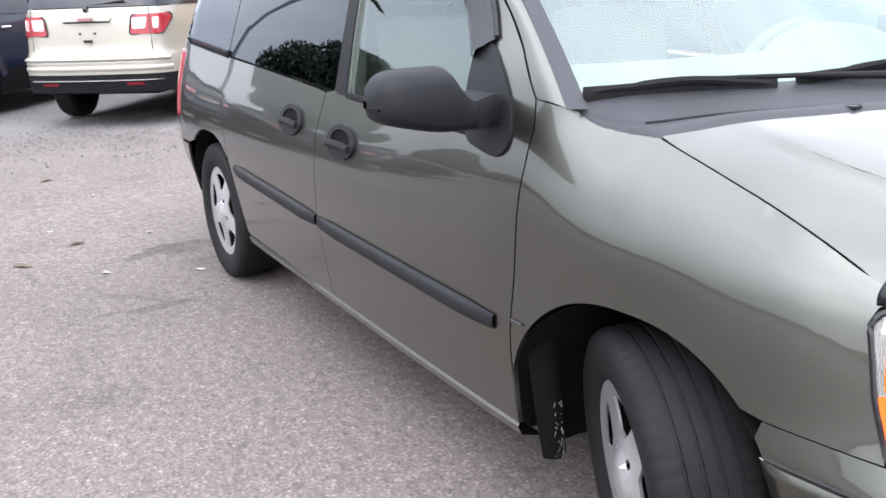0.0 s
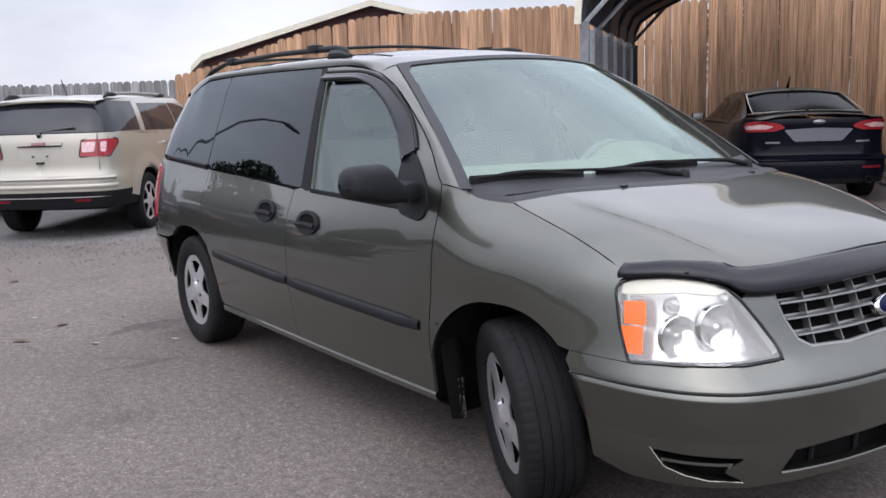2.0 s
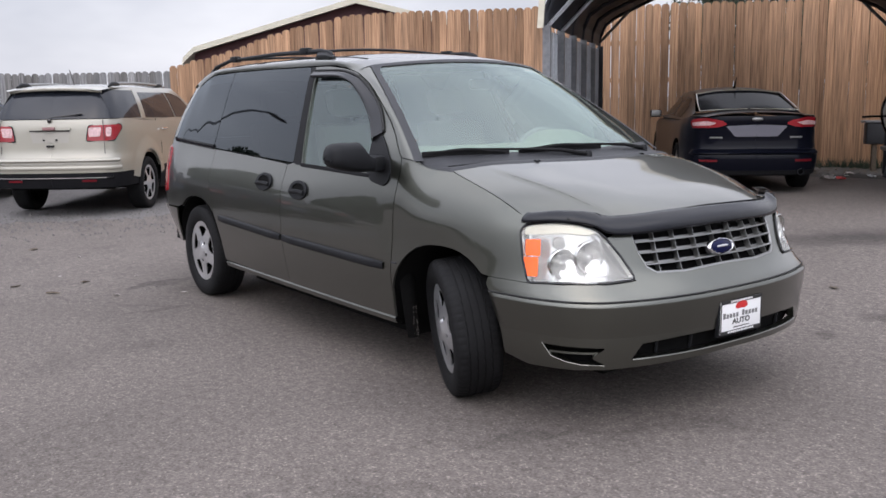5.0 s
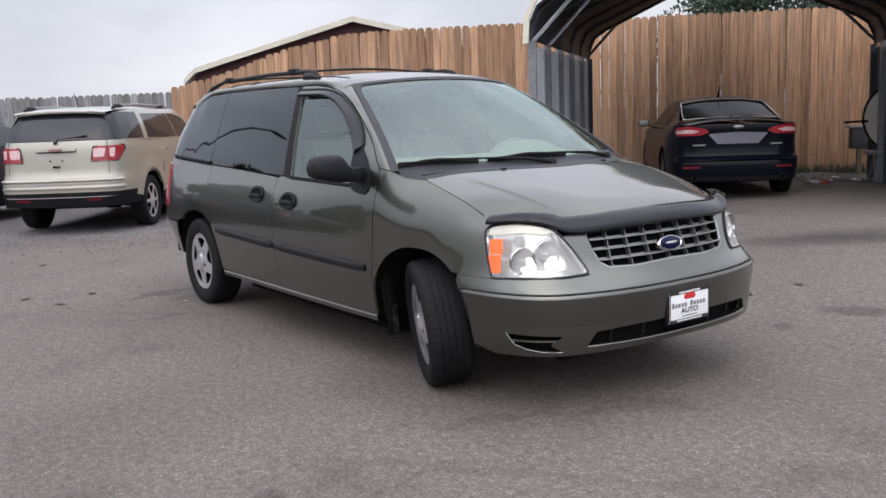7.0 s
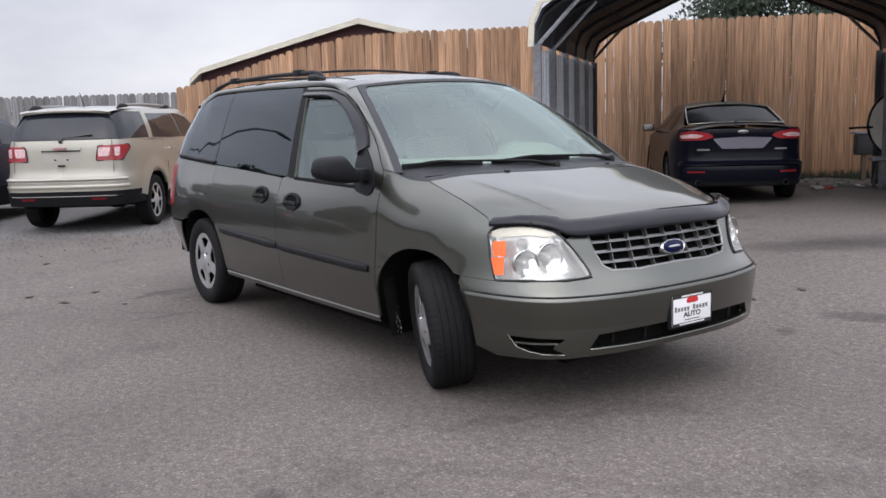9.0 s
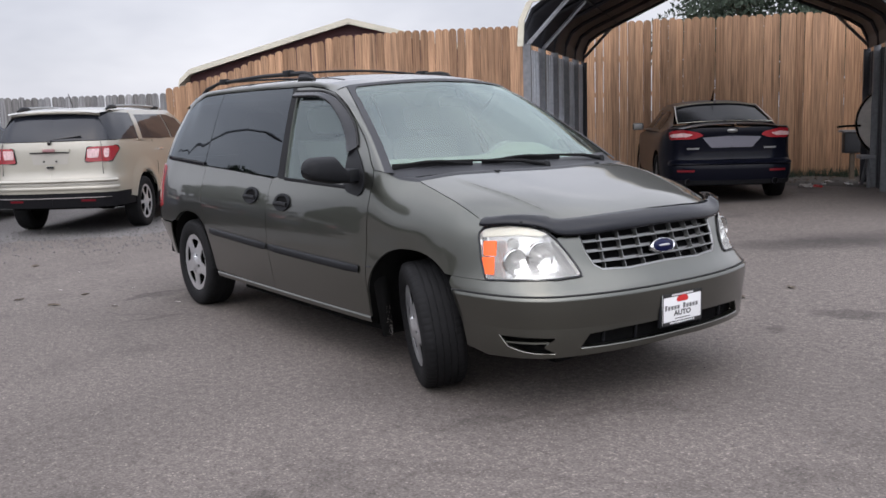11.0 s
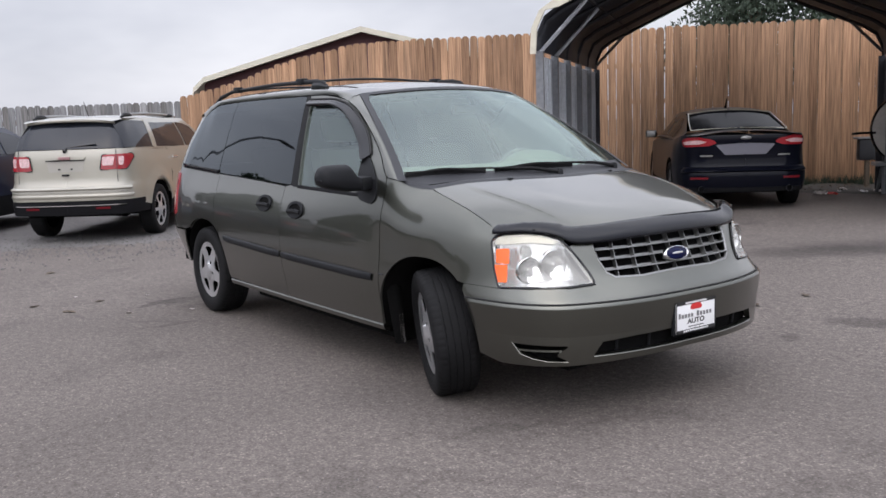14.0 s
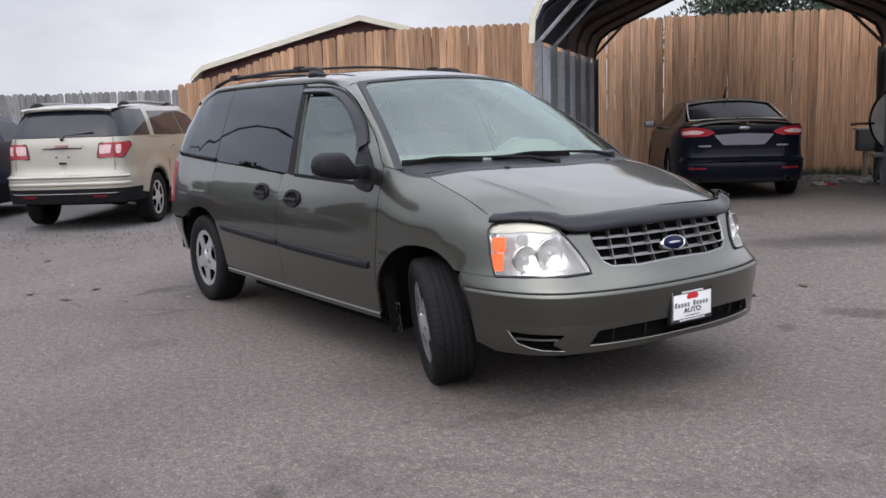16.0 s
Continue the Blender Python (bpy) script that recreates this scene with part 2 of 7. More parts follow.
def asphalt(name):
    """Worn asphalt: aggregate specks, broad stains, and a paler dusty gravel strip further back by the parked vehicles."""
    m = bpy.data.materials.new(name)
    m.use_nodes = True
    n, l = m.node_tree.nodes, m.node_tree.links
    p = n["Principled BSDF"]
    p.inputs["Roughness"].default_value = 0.85
    p.inputs["Specular IOR Level"].default_value = 0.3
    co = n.new("ShaderNodeTexCoord")

    def noise_at(scale, detail, lo, hi, a, b):
        t = n.new("ShaderNodeTexNoise")
        t.inputs["Scale"].default_value, t.inputs["Detail"].default_value = scale, detail
        l.new(co.outputs["Object"], t.inputs["Vector"])
        r = n.new("ShaderNodeMapRange")
        r.inputs["From Min"].default_value, r.inputs["From Max"].default_value = lo, hi
        r.inputs["To Min"].default_value, r.inputs["To Max"].default_value = a, b
        l.new(t.outputs["Fac"], r.inputs["Value"])
        return r.outputs["Result"], t

    def times(a, b):
        q = n.new("ShaderNodeMath")
        q.operation = "MULTIPLY"
        l.new(a, q.inputs[0])
        l.new(b, q.inputs[1])
        return q.outputs[0]

    fine, fine_tex = noise_at(75, 5, 0.3, 0.7, 0.62, 1.38)
    mid, _ = noise_at(24.0, 6, 0.3, 0.7, 0.74, 1.26)
    broad, _ = noise_at(0.45, 4, 0.3, 0.7, 0.84, 1.16)
    dots = n.new("ShaderNodeTexVoronoi")
    dots.inputs["Scale"].default_value = 120
    l.new(co.outputs["Object"], dots.inputs["Vector"])
    pale = n.new("ShaderNodeMapRange")
    pale.inputs["From Min"].default_value, pale.inputs["From Max"].default_value = 0.86, 0.97
    pale.inputs["To Min"].default_value, pale.inputs["To Max"].default_value = 1.0, 1.6
    sep = n.new("ShaderNodeSeparateColor")
    l.new(dots.outputs["Color"], sep.inputs["Color"])
    l.new(sep.outputs["Red"], pale.inputs["Value"])
    spots, _ = noise_at(1.4, 5, 0.58, 0.72, 1.0, 0.76)
    fac = times(times(times(fine, mid), times(broad, spots)), pale.outputs["Result"])
    # hairline cracks, broken off here and there
    warp = n.new("ShaderNodeTexNoise")
    warp.inputs["Scale"].default_value, warp.inputs["Detail"].default_value = 1.6, 5
    l.new(co.outputs["Object"], warp.inputs["Vector"])
    bent = n.new("ShaderNodeVectorMath")
    bent.operation = "MULTIPLY_ADD"
    bent.inputs[1].default_value = (0.7, 0.7, 0)
    l.new(warp.outputs["Color"], bent.inputs[0])
    l.new(co.outputs["Object"], bent.inputs[2])
    net = n.new("ShaderNodeTexVoronoi")
    net.feature = "DISTANCE_TO_EDGE"
    net.inputs["Scale"].default_value = 0.42
    l.new(bent.outputs["Vector"], net.inputs["Vector"])
    line = n.new("ShaderNodeMapRange")
    line.inputs["From Min"].default_value, line.inputs["From Max"].default_value = 0.001, 0.0042
    line.inputs["To Min"].default_value, line.inputs["To Max"].default_value = 0.80, 1.0
    l.new(net.outputs["Distance"], line.inputs["Value"])
    gone, _ = noise_at(0.9, 3, 0.36, 0.50, 0.0, 1.0)
    heal = n.new("ShaderNodeMath")
    heal.operation = "MAXIMUM"
    l.new(line.outputs["Result"], heal.inputs[0])
    l.new(gone, heal.inputs[1])
    fac = times(fac, heal.outputs[0])
    # oil stains and damp patches of their own: x, y, length, width, turn, depth
    for sx, sy, ln, wd, turn, deep in ((-3.75, -1.08, 0.34, 0.09, 112, 0.6), (-2.83, -1.37, 0.25, 0.06, 88, 0.72), (0.56, 1.6, 0.16, 0.07, 30, 0.6), (0.69, 2.26, 0.35, 0.14, 40, 0.6), (0.7, -0.88, 0.9, 0.05, 62, 0.8), (2.1, 0.2, 0.5, 0.3, 20, 0.85), (-1.2, 4.6, 0.9, 0.4, 50, 0.6),
                                       (1.15, -1.35, 1.3, 0.05, 38, 0.85), (0.2, -0.9, 1.0, 0.5, 10, 0.75), (-0.5, 5.6, 1.6, 0.5, 40, 0.6), (0.9, -2.2, 0.3, 0.06, -35, 0.65)):
        mp = n.new("ShaderNodeMapping")
        mp.vector_type = "TEXTURE"
        mp.inputs["Location"].default_value, mp.inputs["Rotation"].default_value, mp.inputs["Scale"].default_value = (sx, sy, 0), (0, 0, radians(turn)), (ln, wd, 50)
        wob = n.new("ShaderNodeTexNoise")
        wob.inputs["Scale"].default_value, wob.inputs["Detail"].default_value = 4.0, 4
        l.new(co.outputs["Object"], wob.inputs["Vector"])
        add = n.new("ShaderNodeVectorMath")
        add.operation = "MULTIPLY_ADD"
        add.inputs[1].default_value = (0.5, 0.5, 0)
        l.new(wob.outputs["Color"], add.inputs[0])
        off = n.new("ShaderNodeVectorMath")
        off.operation = "ADD"
        off.inputs[1].default_value = (-0.25, -0.25, 0)
        l.new(co.outputs["Object"], add.inputs[2])
        l.new(add.outputs["Vector"], off.inputs[0])
        l.new(off.outputs["Vector"], mp.inputs["Vector"])
        ball = n.new("ShaderNodeVectorMath")
        ball.operation = "LENGTH"
        l.new(mp.outputs["Vector"], ball.inputs[0])
        edge = n.new("ShaderNodeMapRange")
        edge.inputs["From Min"].default_value, edge.inputs["From Max"].default_value = 0.45, 1.1
        edge.inputs["To Min"].default_value, edge.inputs["To Max"].default_value = deep, 1.0
        l.new(ball.outputs["Value"], edge.inputs["Value"])
        fac = times(fac, edge.outputs["Result"])
    tint = n.new("ShaderNodeMix")
    tint.data_type, tint.blend_type = "RGBA", "MULTIPLY"
    tint.inputs["Factor"].default_value = 1
    tint.inputs["A"].default_value = (0.1075, 0.0925, 0.0835, 1)
    l.new(fac, tint.inputs["B"])
    l.new(tint.outputs["Result"], p.inputs["Base Color"])
    b = n.new("ShaderNodeBump")
    b.inputs["Strength"].default_value, b.inputs["Distance"].default_value = 0.5, 0.004
    l.new(fine_tex.outputs["Fac"], b.inputs["Height"])
    l.new(b.outputs["Normal"], p.inputs["Normal"])
    return m


M_CEDAR = board_wood("brown cedar board", (0.362, 0.215, 0.125))
M_OLDWOOD = board_wood("silvered cedar board", (0.235, 0.235, 0.237), 0.36)
M_ASPHALT = asphalt("worn asphalt")
M_GRAVEL = mat("grey gravel", (0.113, 0.106, 0.103), 0.9, grain=0.03, dark=0.45, bump=0.8, stain=(1.2, 0.15))
M_SOIL = mat("dark damp soil", (0.055, 0.05, 0.045), 0.95, grain=0.05, dark=0.5, bump=0.8, stain=(0.7, 0.3))


# ---- building tools ----
from mathutils import geometry


def thing(name, label, category, m=None, group="", kind=""):
    ob = new(name)
    ob.empty_display_size = 0.2
    if m is not None:
        ob.matrix_world = m
    return tagged(ob, label, category, group, kind)


def mesh_of(name, bm, material, smooth=True):
    me = bpy.data.meshes.new(name)
    bm.normal_update()
    bm.to_mesh(me)
    bm.free()
    for q in me.polygons:
        q.use_smooth = smooth
    me.materials.append(material)
    return me


def part(name, bm, material, parent, label="", smooth=True, at=None):
    """Links a bmesh as one mesh object under a thing or a part, in the thing's own coordinates."""
    ob = new(name, mesh_of(name, bm, material, smooth))
    ob.parent = parent
    if at is not None:
        ob.matrix_local = at
    if smooth:
        ob.data.set_sharp_from_angle(angle=radians(38))
    return tagged(ob, label)


def box(bm, x0, y0, z0, x1, y1, z1, bevel=0.0, seg=2):
    m = Matrix.Translation(((x0 + x1) / 2, (y0 + y1) / 2, (z0 + z1) / 2)) @ Matrix.Diagonal((x1 - x0, y1 - y0, z1 - z0, 1))
    r = bmesh.ops.create_cube(bm, size=1, matrix=m)
    if bevel:
        es = list({e for v in r["verts"] for e in v.link_edges})
        bmesh.ops.bevel(bm, geom=es, offset=bevel, segments=seg, affect="EDGES", profile=0.6)
    return bm


def lathe(bm, profile, steps=48, axis="y", centre=(0, 0, 0)):
    """Turns (radius, along) points about the y axis through centre."""
    rings = []
    for r, h in profile:
        rings.append([bm.verts.new((centre[0] + r * math.cos(2 * math.pi * k / steps), centre[1] + h, centre[2] + r * math.sin(2 * math.pi * k / steps))) for k in range(steps)])
    for a, b in zip(rings, rings[1:]):
        for k in range(steps):
            bm.faces.new((a[k], a[(k + 1) % steps], b[(k + 1) % steps], b[k]))
    return rings


def tube(bm, pts, radius, sides=8, flat=1.0):
    """A round or flattened bar along points; radius may be one number or one per point."""
    pts = [Vector(q) for q in pts]
    rings = []
    for i, q in enumerate(pts):
        t = (pts[min(i + 1, len(pts) - 1)] - pts[max(i - 1, 0)]).normalized()
        a = t.cross(Vector((0, 0, 1)))
        a = a.normalized() if a.length > 1e-3 else Vector((1, 0, 0))
        b = a.cross(t).normalized()
        r = radius[i] if isinstance(radius, (list, tuple)) else radius
        rings.append([bm.verts.new(q + a * r * math.cos(2 * math.pi * k / sides) + b * r * flat * math.sin(2 * math.pi * k / sides)) for k in range(sides)])
    for u, v in zip(rings, rings[1:]):
        for k in range(sides):
            bm.faces.new((u[k], u[(k + 1) % sides], v[(k + 1) % sides], v[k]))
    bm.faces.new(rings[0][::-1])
    bm.faces.new(rings[-1])
    return bm


def grid(bm, f, nu, nv):
    """A sheet of f(u, v), u and v from 0 to 1."""
    vs = [[bm.verts.new(f(i / nu, j / nv)) for j in range(nv + 1)] for i in range(nu + 1)]
    for i in range(nu):
        for j in range(nv):
            bm.faces.new((vs[i][j], vs[i + 1][j], vs[i + 1][j + 1], vs[i][j + 1]))
    return bm


def smooth_curve(xs, ys):
    """A monotone smooth curve through points."""
    xs, ys = np.array(xs, float), np.array(ys, float)
    h = np.diff(xs)
    d = np.diff(ys) / h
    m = np.zeros(len(xs))
    m[0], m[-1] = d[0], d[-1]
    for i in range(1, len(xs) - 1):
        if d[i - 1] * d[i] > 0:
            w1, w2 = 2 * h[i] + h[i - 1], h[i] + 2 * h[i - 1]
            m[i] = (w1 + w2) / (w1 / d[i - 1] + w2 / d[i])

    def f(x):
        x = min(max(x, xs[0]), xs[-1])
        i = min(max(int(np.searchsorted(xs, x)) - 1, 0), len(xs) - 2)
        t = (x - xs[i]) / h[i]
        return float((1 + 2 * t) * (1 - t) ** 2 * ys[i] + t * (1 - t) ** 2 * h[i] * m[i] + t * t * (3 - 2 * t) * ys[i + 1] + t * t * (t - 1) * h[i] * m[i + 1])

    return f


def rounded(points, radius=0.03, steps=4):
    """A closed outline with its corners rounded."""
    out = []
    n = len(points)
    for i in range(n):
        p0, p1, p2 = Vector(points[i - 1]), Vector(points[i]), Vector(points[(i + 1) % n])
        a, b = (p0 - p1), (p2 - p1)
        r = min(radius, a.length * 0.45, b.length * 0.45)
        s, e = p1 + a.normalized() * r, p1 + b.normalized() * r
        for k in range(steps + 1):
            t = k / steps
            q = s * (1 - t) ** 2 + p1 * 2 * t * (1 - t) + e * t * t
            if not out or (q - out[-1]).length > 1e-4:
                out.append(q)
    return [tuple(q) for q in out]


def resample(points, step, closed=True):
    out = []
    n = len(points)
    for i in range(n if closed else n - 1):
        a, b = Vector(points[i]), Vector(points[(i + 1) % n])
        k = max(1, int(math.ceil((b - a).length / step)))
        out += [a + (b - a) * (j / k) for j in range(k)]
    if not closed:
        out.append(Vector(points[-1]))
    return out


def inside(q, poly):
    c = False
    n = len(poly)
    for i in range(n):
        x1, y1, x2, y2 = poly[i - 1][0], poly[i - 1][1], poly[i][0], poly[i][1]
        if (y1 > q[1]) != (y2 > q[1]) and q[0] < (x2 - x1) * (q[1] - y1) / (y2 - y1) + x1:
            c = not c
    return c


def patch(outline, f, step=0.04, holes=(), depth=0.012, lift=0.0, inward=None):
    """A curved panel: the outline in the surface's own coordinates, filled with an even net, laid on f(u, v), with its rim turned inward."""
    loops = [resample(outline, step)] + [resample(h, step) for h in holes]
    pts, edges = [], []
    for lp in loops:
        k = len(pts)
        pts += lp
        edges += [(k + i, k + (i + 1) % len(lp)) for i in range(len(lp))]
    lo = [min(q[i] for q in loops[0]) for i in (0, 1)]
    hi = [max(q[i] for q in loops[0]) for i in (0, 1)]
    rim = [np.array([q[:] for q in lp]) for lp in loops]
    ring = np.concatenate(rim)
    nu, nv = int((hi[0] - lo[0]) / step) + 1, int((hi[1] - lo[1]) / step) + 1
    for i in range(nu):
        for j in range(nv):
            q = (lo[0] + (i + 0.5) * step, lo[1] + (j + 0.5) * step)
            if inside(q, loops[0]) and not any(inside(q, h) for h in loops[1:]) and ((ring - q) ** 2).sum(1).min() > (0.45 * step) ** 2:
                pts.append(Vector(q))
    vs, es, fs, *_ = geometry.delaunay_2d_cdt(pts, edges, [], 0, 1e-5)
    bm = bmesh.new()
    bv = [bm.verts.new(f(q[0], q[1])) for q in vs]
    for t in fs:
        c = sum((Vector(vs[i]) for i in t), Vector((0, 0))) / len(t)
        if inside(c, loops[0]) and not any(inside(c, h) for h in loops[1:]):
            bm.faces.new([bv[i] for i in t])
    bmesh.ops.delete(bm, geom=[v for v in bm.verts if not v.link_faces], context="VERTS")
    bm.normal_update()
    if inward is not None:
        # turn the normals away from the inside
        c = sum((g.normal.dot(g.calc_center_median() - Vector(inward)) * g.calc_area() for g in bm.faces))
        if c < 0:
            bmesh.ops.reverse_faces(bm, faces=bm.faces[:])
            bm.normal_update()
    if lift:
        for v in bm.verts:
            v.co = v.co + v.normal * lift
    if depth:
        normals = {v: v.normal.copy() for v in bm.verts}
        border = [e for e in bm.edges if e.is_boundary]
        r = bmesh.ops.extrude_edge_only(bm, edges=border)
        moved = [g for g in r["geom"] if isinstance(g, bmesh.types.BMVert)]
        for v in moved:
            mates = [e.other_vert(v) for e in v.link_edges if e.other_vert(v) in normals]
            if mates:
                v.co = mates[0].co - normals[mates[0]] * depth
    return bm


def strip(bm, pts, f, width, height):
    """A thin raised or sunken line along (u, v) points of a surface."""
    return tube(bm, [f(*q) for q in pts], width, 6, height)


def mirrored(bm):
    """The same shape on the other flank."""
    other = bm.copy()
    for v in other.verts:
        v.co.y = -v.co.y
    bmesh.ops.reverse_faces(other, faces=other.faces[:])
    return other


class Shell:
    """The outer skin of a vehicle, x forward, y to its left: an outline seen from above, half, from the nose round the right flank to
    the tail, drawn in by so much at each height at the nose, the flank and the tail."""

    def __init__(self, outline, flank, nose, tail, nose_at, tail_at, ledge=None):
        p = [Vector(q) for q in outline]
        q = []
        for i in range(len(p) - 1):
            p1, p2 = p[i], p[i + 1]
            p0 = p[i - 1] if i else Vector((p1.x, -p[1].y))
            p3 = p[i + 2] if i + 2 < len(p) else Vector((p2.x, -p[-2].y))
            d1, d0, d2 = (p2 - p1).length, (p1 - p0).length, (p3 - p2).length
            m1 = ((p1 - p0) / d0 * d1 + (p2 - p1) / d1 * d0) / (d0 + d1) * d1
            m2 = ((p2 - p1) / d1 * d2 + (p3 - p2) / d2 * d1) / (d1 + d2) * d1
            for k in range(24):
                t = k / 24
                q.append(p1 * (2 * t**3 - 3 * t * t + 1) + m1 * (t**3 - 2 * t * t + t) + p2 * (-2 * t**3 + 3 * t * t) + m2 * (t**3 - t * t))
        q.append(p[-1])
        self.q = np.array([v[:] for v in q])
        self.s = np.concatenate([[0], np.cumsum(np.linalg.norm(np.diff(self.q, axis=0), axis=1))])
        t = np.gradient(self.q, self.s, axis=0)
        t /= np.linalg.norm(t, axis=1)[:, None]
        self.n = np.stack([t[:, 1], -t[:, 0]], 1)
        if self.n[0][0] < 0:
            self.n = -self.n
        self.flank, self.nose, self.tail = smooth_curve(*flank), smooth_curve(*nose), smooth_curve(*tail)
        self.wn, self.wt = smooth_curve(*nose_at), smooth_curve(*tail_at)
        self.ledge = ledge
        self.end = float(self.s[-1])

    def s_of(self, x):
        """The way round to the flank's point at x."""
        i = int(np.argmax(self.q[:, 1]))
        return float(np.interp(-x, -self.q[:, 0], self.s))

    def at(self, s, z, off=0.0):
        """The point at s along the outline (negative: on the left) and height z, off metres outward."""
        side = -1 if s >= 0 else 1
        a = abs(s)
        x, y = np.interp(a, self.s, self.q[:, 0]), np.interp(a, self.s, self.q[:, 1])
        nx, ny = np.interp(a, self.s, self.n[:, 0]), np.interp(a, self.s, self.n[:, 1])
        wn, wt = self.wn(a), self.wt(a)
        d = wn * self.nose(z) + wt * self.tail(z) + (1 - wn - wt) * self.flank(z) - off
        if self.ledge:
            d += self.ledge(a, z)
        return Vector((x - nx * d, side * max(0.0, y - ny * d), z))

    def xz(self, off=0.0):
        """The flank's skin by x and z."""
        return lambda x, z: self.at(self.s_of(x), z, off)

    def sz(self, off=0.0):
        return lambda s, z: self.at(s, z, off)


# ---- the ground and what closes the yard ----
def ground_z(x, y):
    """The lot lies level under the van, climbs gently towards the carport and falls a little to the back."""
    rise = 0.020 * max(0.0, min(y - 1.2, 6.6)) if y > 1.2 else 0.0
    back = 0.0085 * max(-9.0, min(0.0, x + 3.2))
    far = -0.018 * max(0.0, min(y - 8.0, 6.0))
    return rise + back + far


def spaced(lo, hi, dense_lo, dense_hi, step, grow=1.25):
    a = list(np.arange(dense_lo, dense_hi, step))
    v, d = dense_hi, step
    while v < hi:
        a.append(v)
        d *= grow
        v += d
    a.append(hi)
    v, d, b = dense_lo, step, []
    while v > lo:
        d *= grow
        v -= d
        b.append(max(v, lo))
    return b[::-1] + a


def build_ground():
    bm = bmesh.new()
    xs, ys = spaced(-900, 900, -14, 8, 0.4), spaced(-900, 900, -8, 16, 0.4)
    vs = [[bm.verts.new((x, y, ground_z(x, y))) for y in ys] for x in xs]
    for i in range(len(xs) - 1):
        for j in range(len(ys) - 1):
            bm.faces.new((vs[i][j], vs[i + 1][j], vs[i + 1][j + 1], vs[i][j + 1]))
    ob = new("ground", mesh_of("ground", bm, M_ASPHALT))
    tagged(ob, "worn grey asphalt of a car lot with stains and patches", "ground", kind="structure")


build_ground()


# ---- wheels, shared by the vehicles ----
def tyre_mesh(radius, width, rim, tread=True):
    bm = bmesh.new()
    w = width / 2
    prof = [(rim - 0.012, -w * 0.72), (rim + 0.012, -w * 0.92), (rim + (radius - rim) * 0.45, -w * 0.98), (radius - 0.03, -w * 0.96), (radius - 0.012, -w * 0.88), (radius - 0.004, -w * 0.76), (radius - 0.002, -w * 0.66), (radius - 0.0012, -w * 0.56)]
    if tread:
        for c in (-0.46, -0.15, 0.15, 0.46):
            prof += [(radius - 0.001, w * (c - 0.04)), (radius - 0.006, w * (c - 0.028)), (radius - 0.006, w * (c + 0.028)), (radius - 0.001, w * (c + 0.04))]
    prof += [(radius - 0.0012, w * 0.56), (radius - 0.002, w * 0.66), (radius - 0.004, w * 0.76), (radius - 0.012, w * 0.88), (radius - 0.03, w * 0.97), (rim + (radius - rim) * 0.45, w), (rim + 0.012, w * 0.86), (rim - 0.012, w * 0.72)]
    steps = 360 if tread else 48
    rings = lathe(bm, prof, steps)
    if tread:
        # slits across the shoulders and short zigzag sipes on the ribs
        for i, ring in enumerate(rings):
            h = prof[i][1] / w
            for k, v in enumerate(ring):
                if 0.55 < abs(h) < 0.9 and k % 6 in (0, 1):
                    v.co.x *= 1 - 0.0022 / radius
                    v.co.z *= 1 - 0.0022 / radius
                elif abs(h) < 0.54:
                    v.co.y += 0.0009 * (abs((k % 8) - 4) / 2 - 1) * (1 if i % 2 else -1)
    return bm


def hub_mesh(rim, holes, spoke, dish=0.03):
    """A wheel's face: a dished disc with openings between its spokes and a ring of nuts."""
    circle = [(rim * math.cos(a), rim * math.sin(a)) for a in np.linspace(0, 2 * math.pi, 60, endpoint=False)]
    cuts = []
    for k in range(holes):
        a0 = 2 * math.pi * k / holes + math.pi / 2
        half_in, half_out = math.pi / holes - spoke / (rim * 0.40), math.pi / holes - spoke / (rim * 0.84)
        r0, r1 = rim * (0.50 if holes == 5 else 0.40), rim * (0.84 if holes == 5 else 0.87)
        pts = [(r0 * math.cos(a0 + t), r0 * math.sin(a0 + t)) for t in np.linspace(-half_in, half_in, 4)]
        pts += [(r1 * math.cos(a0 + t), r1 * math.sin(a0 + t)) for t in np.linspace(half_out, -half_out, 6)]
        cuts.append(rounded(pts, 0.012, 2))

    def f(u, v):
        r = math.hypot(u, v) / rim
        return Vector((u, -0.012 * (1 - r * r) - (0.012 if r < 0.25 else 0) + dish * max(0.0, r - 0.25) * (1 - r) * 2.2, v))

    # dark nut holes round the hub where the cover is moulded in one piece
    for k in range(5 if holes == 5 else 0):
        a = 2 * math.pi * k / 5 + math.pi / 2 + math.pi / 5
        cuts.append([(rim * 0.335 * math.cos(a) + 0.0125 * math.cos(b), rim * 0.335 * math.sin(a) + 0.0125 * math.sin(b)) for b in np.linspace(0, 2 * math.pi, 10, endpoint=False)])
    bm = patch(circle, f, 0.02, cuts, 0.007, inward=(0, 0.5, 0))
    for k in range(0 if holes == 5 else 5):
        a = 2 * math.pi * k / 5 + 0.3
        c = (rim * 0.30 * math.cos(a), rim * 0.30 * math.sin(a))
        lathe(bm, [(0.0005, -0.014), (0.007, -0.014), (0.009, -0.010), (0.010, 0.01)], 8, centre=(c[0], 0, c[1]))
    return bm


WHEEL_CACHE = {}


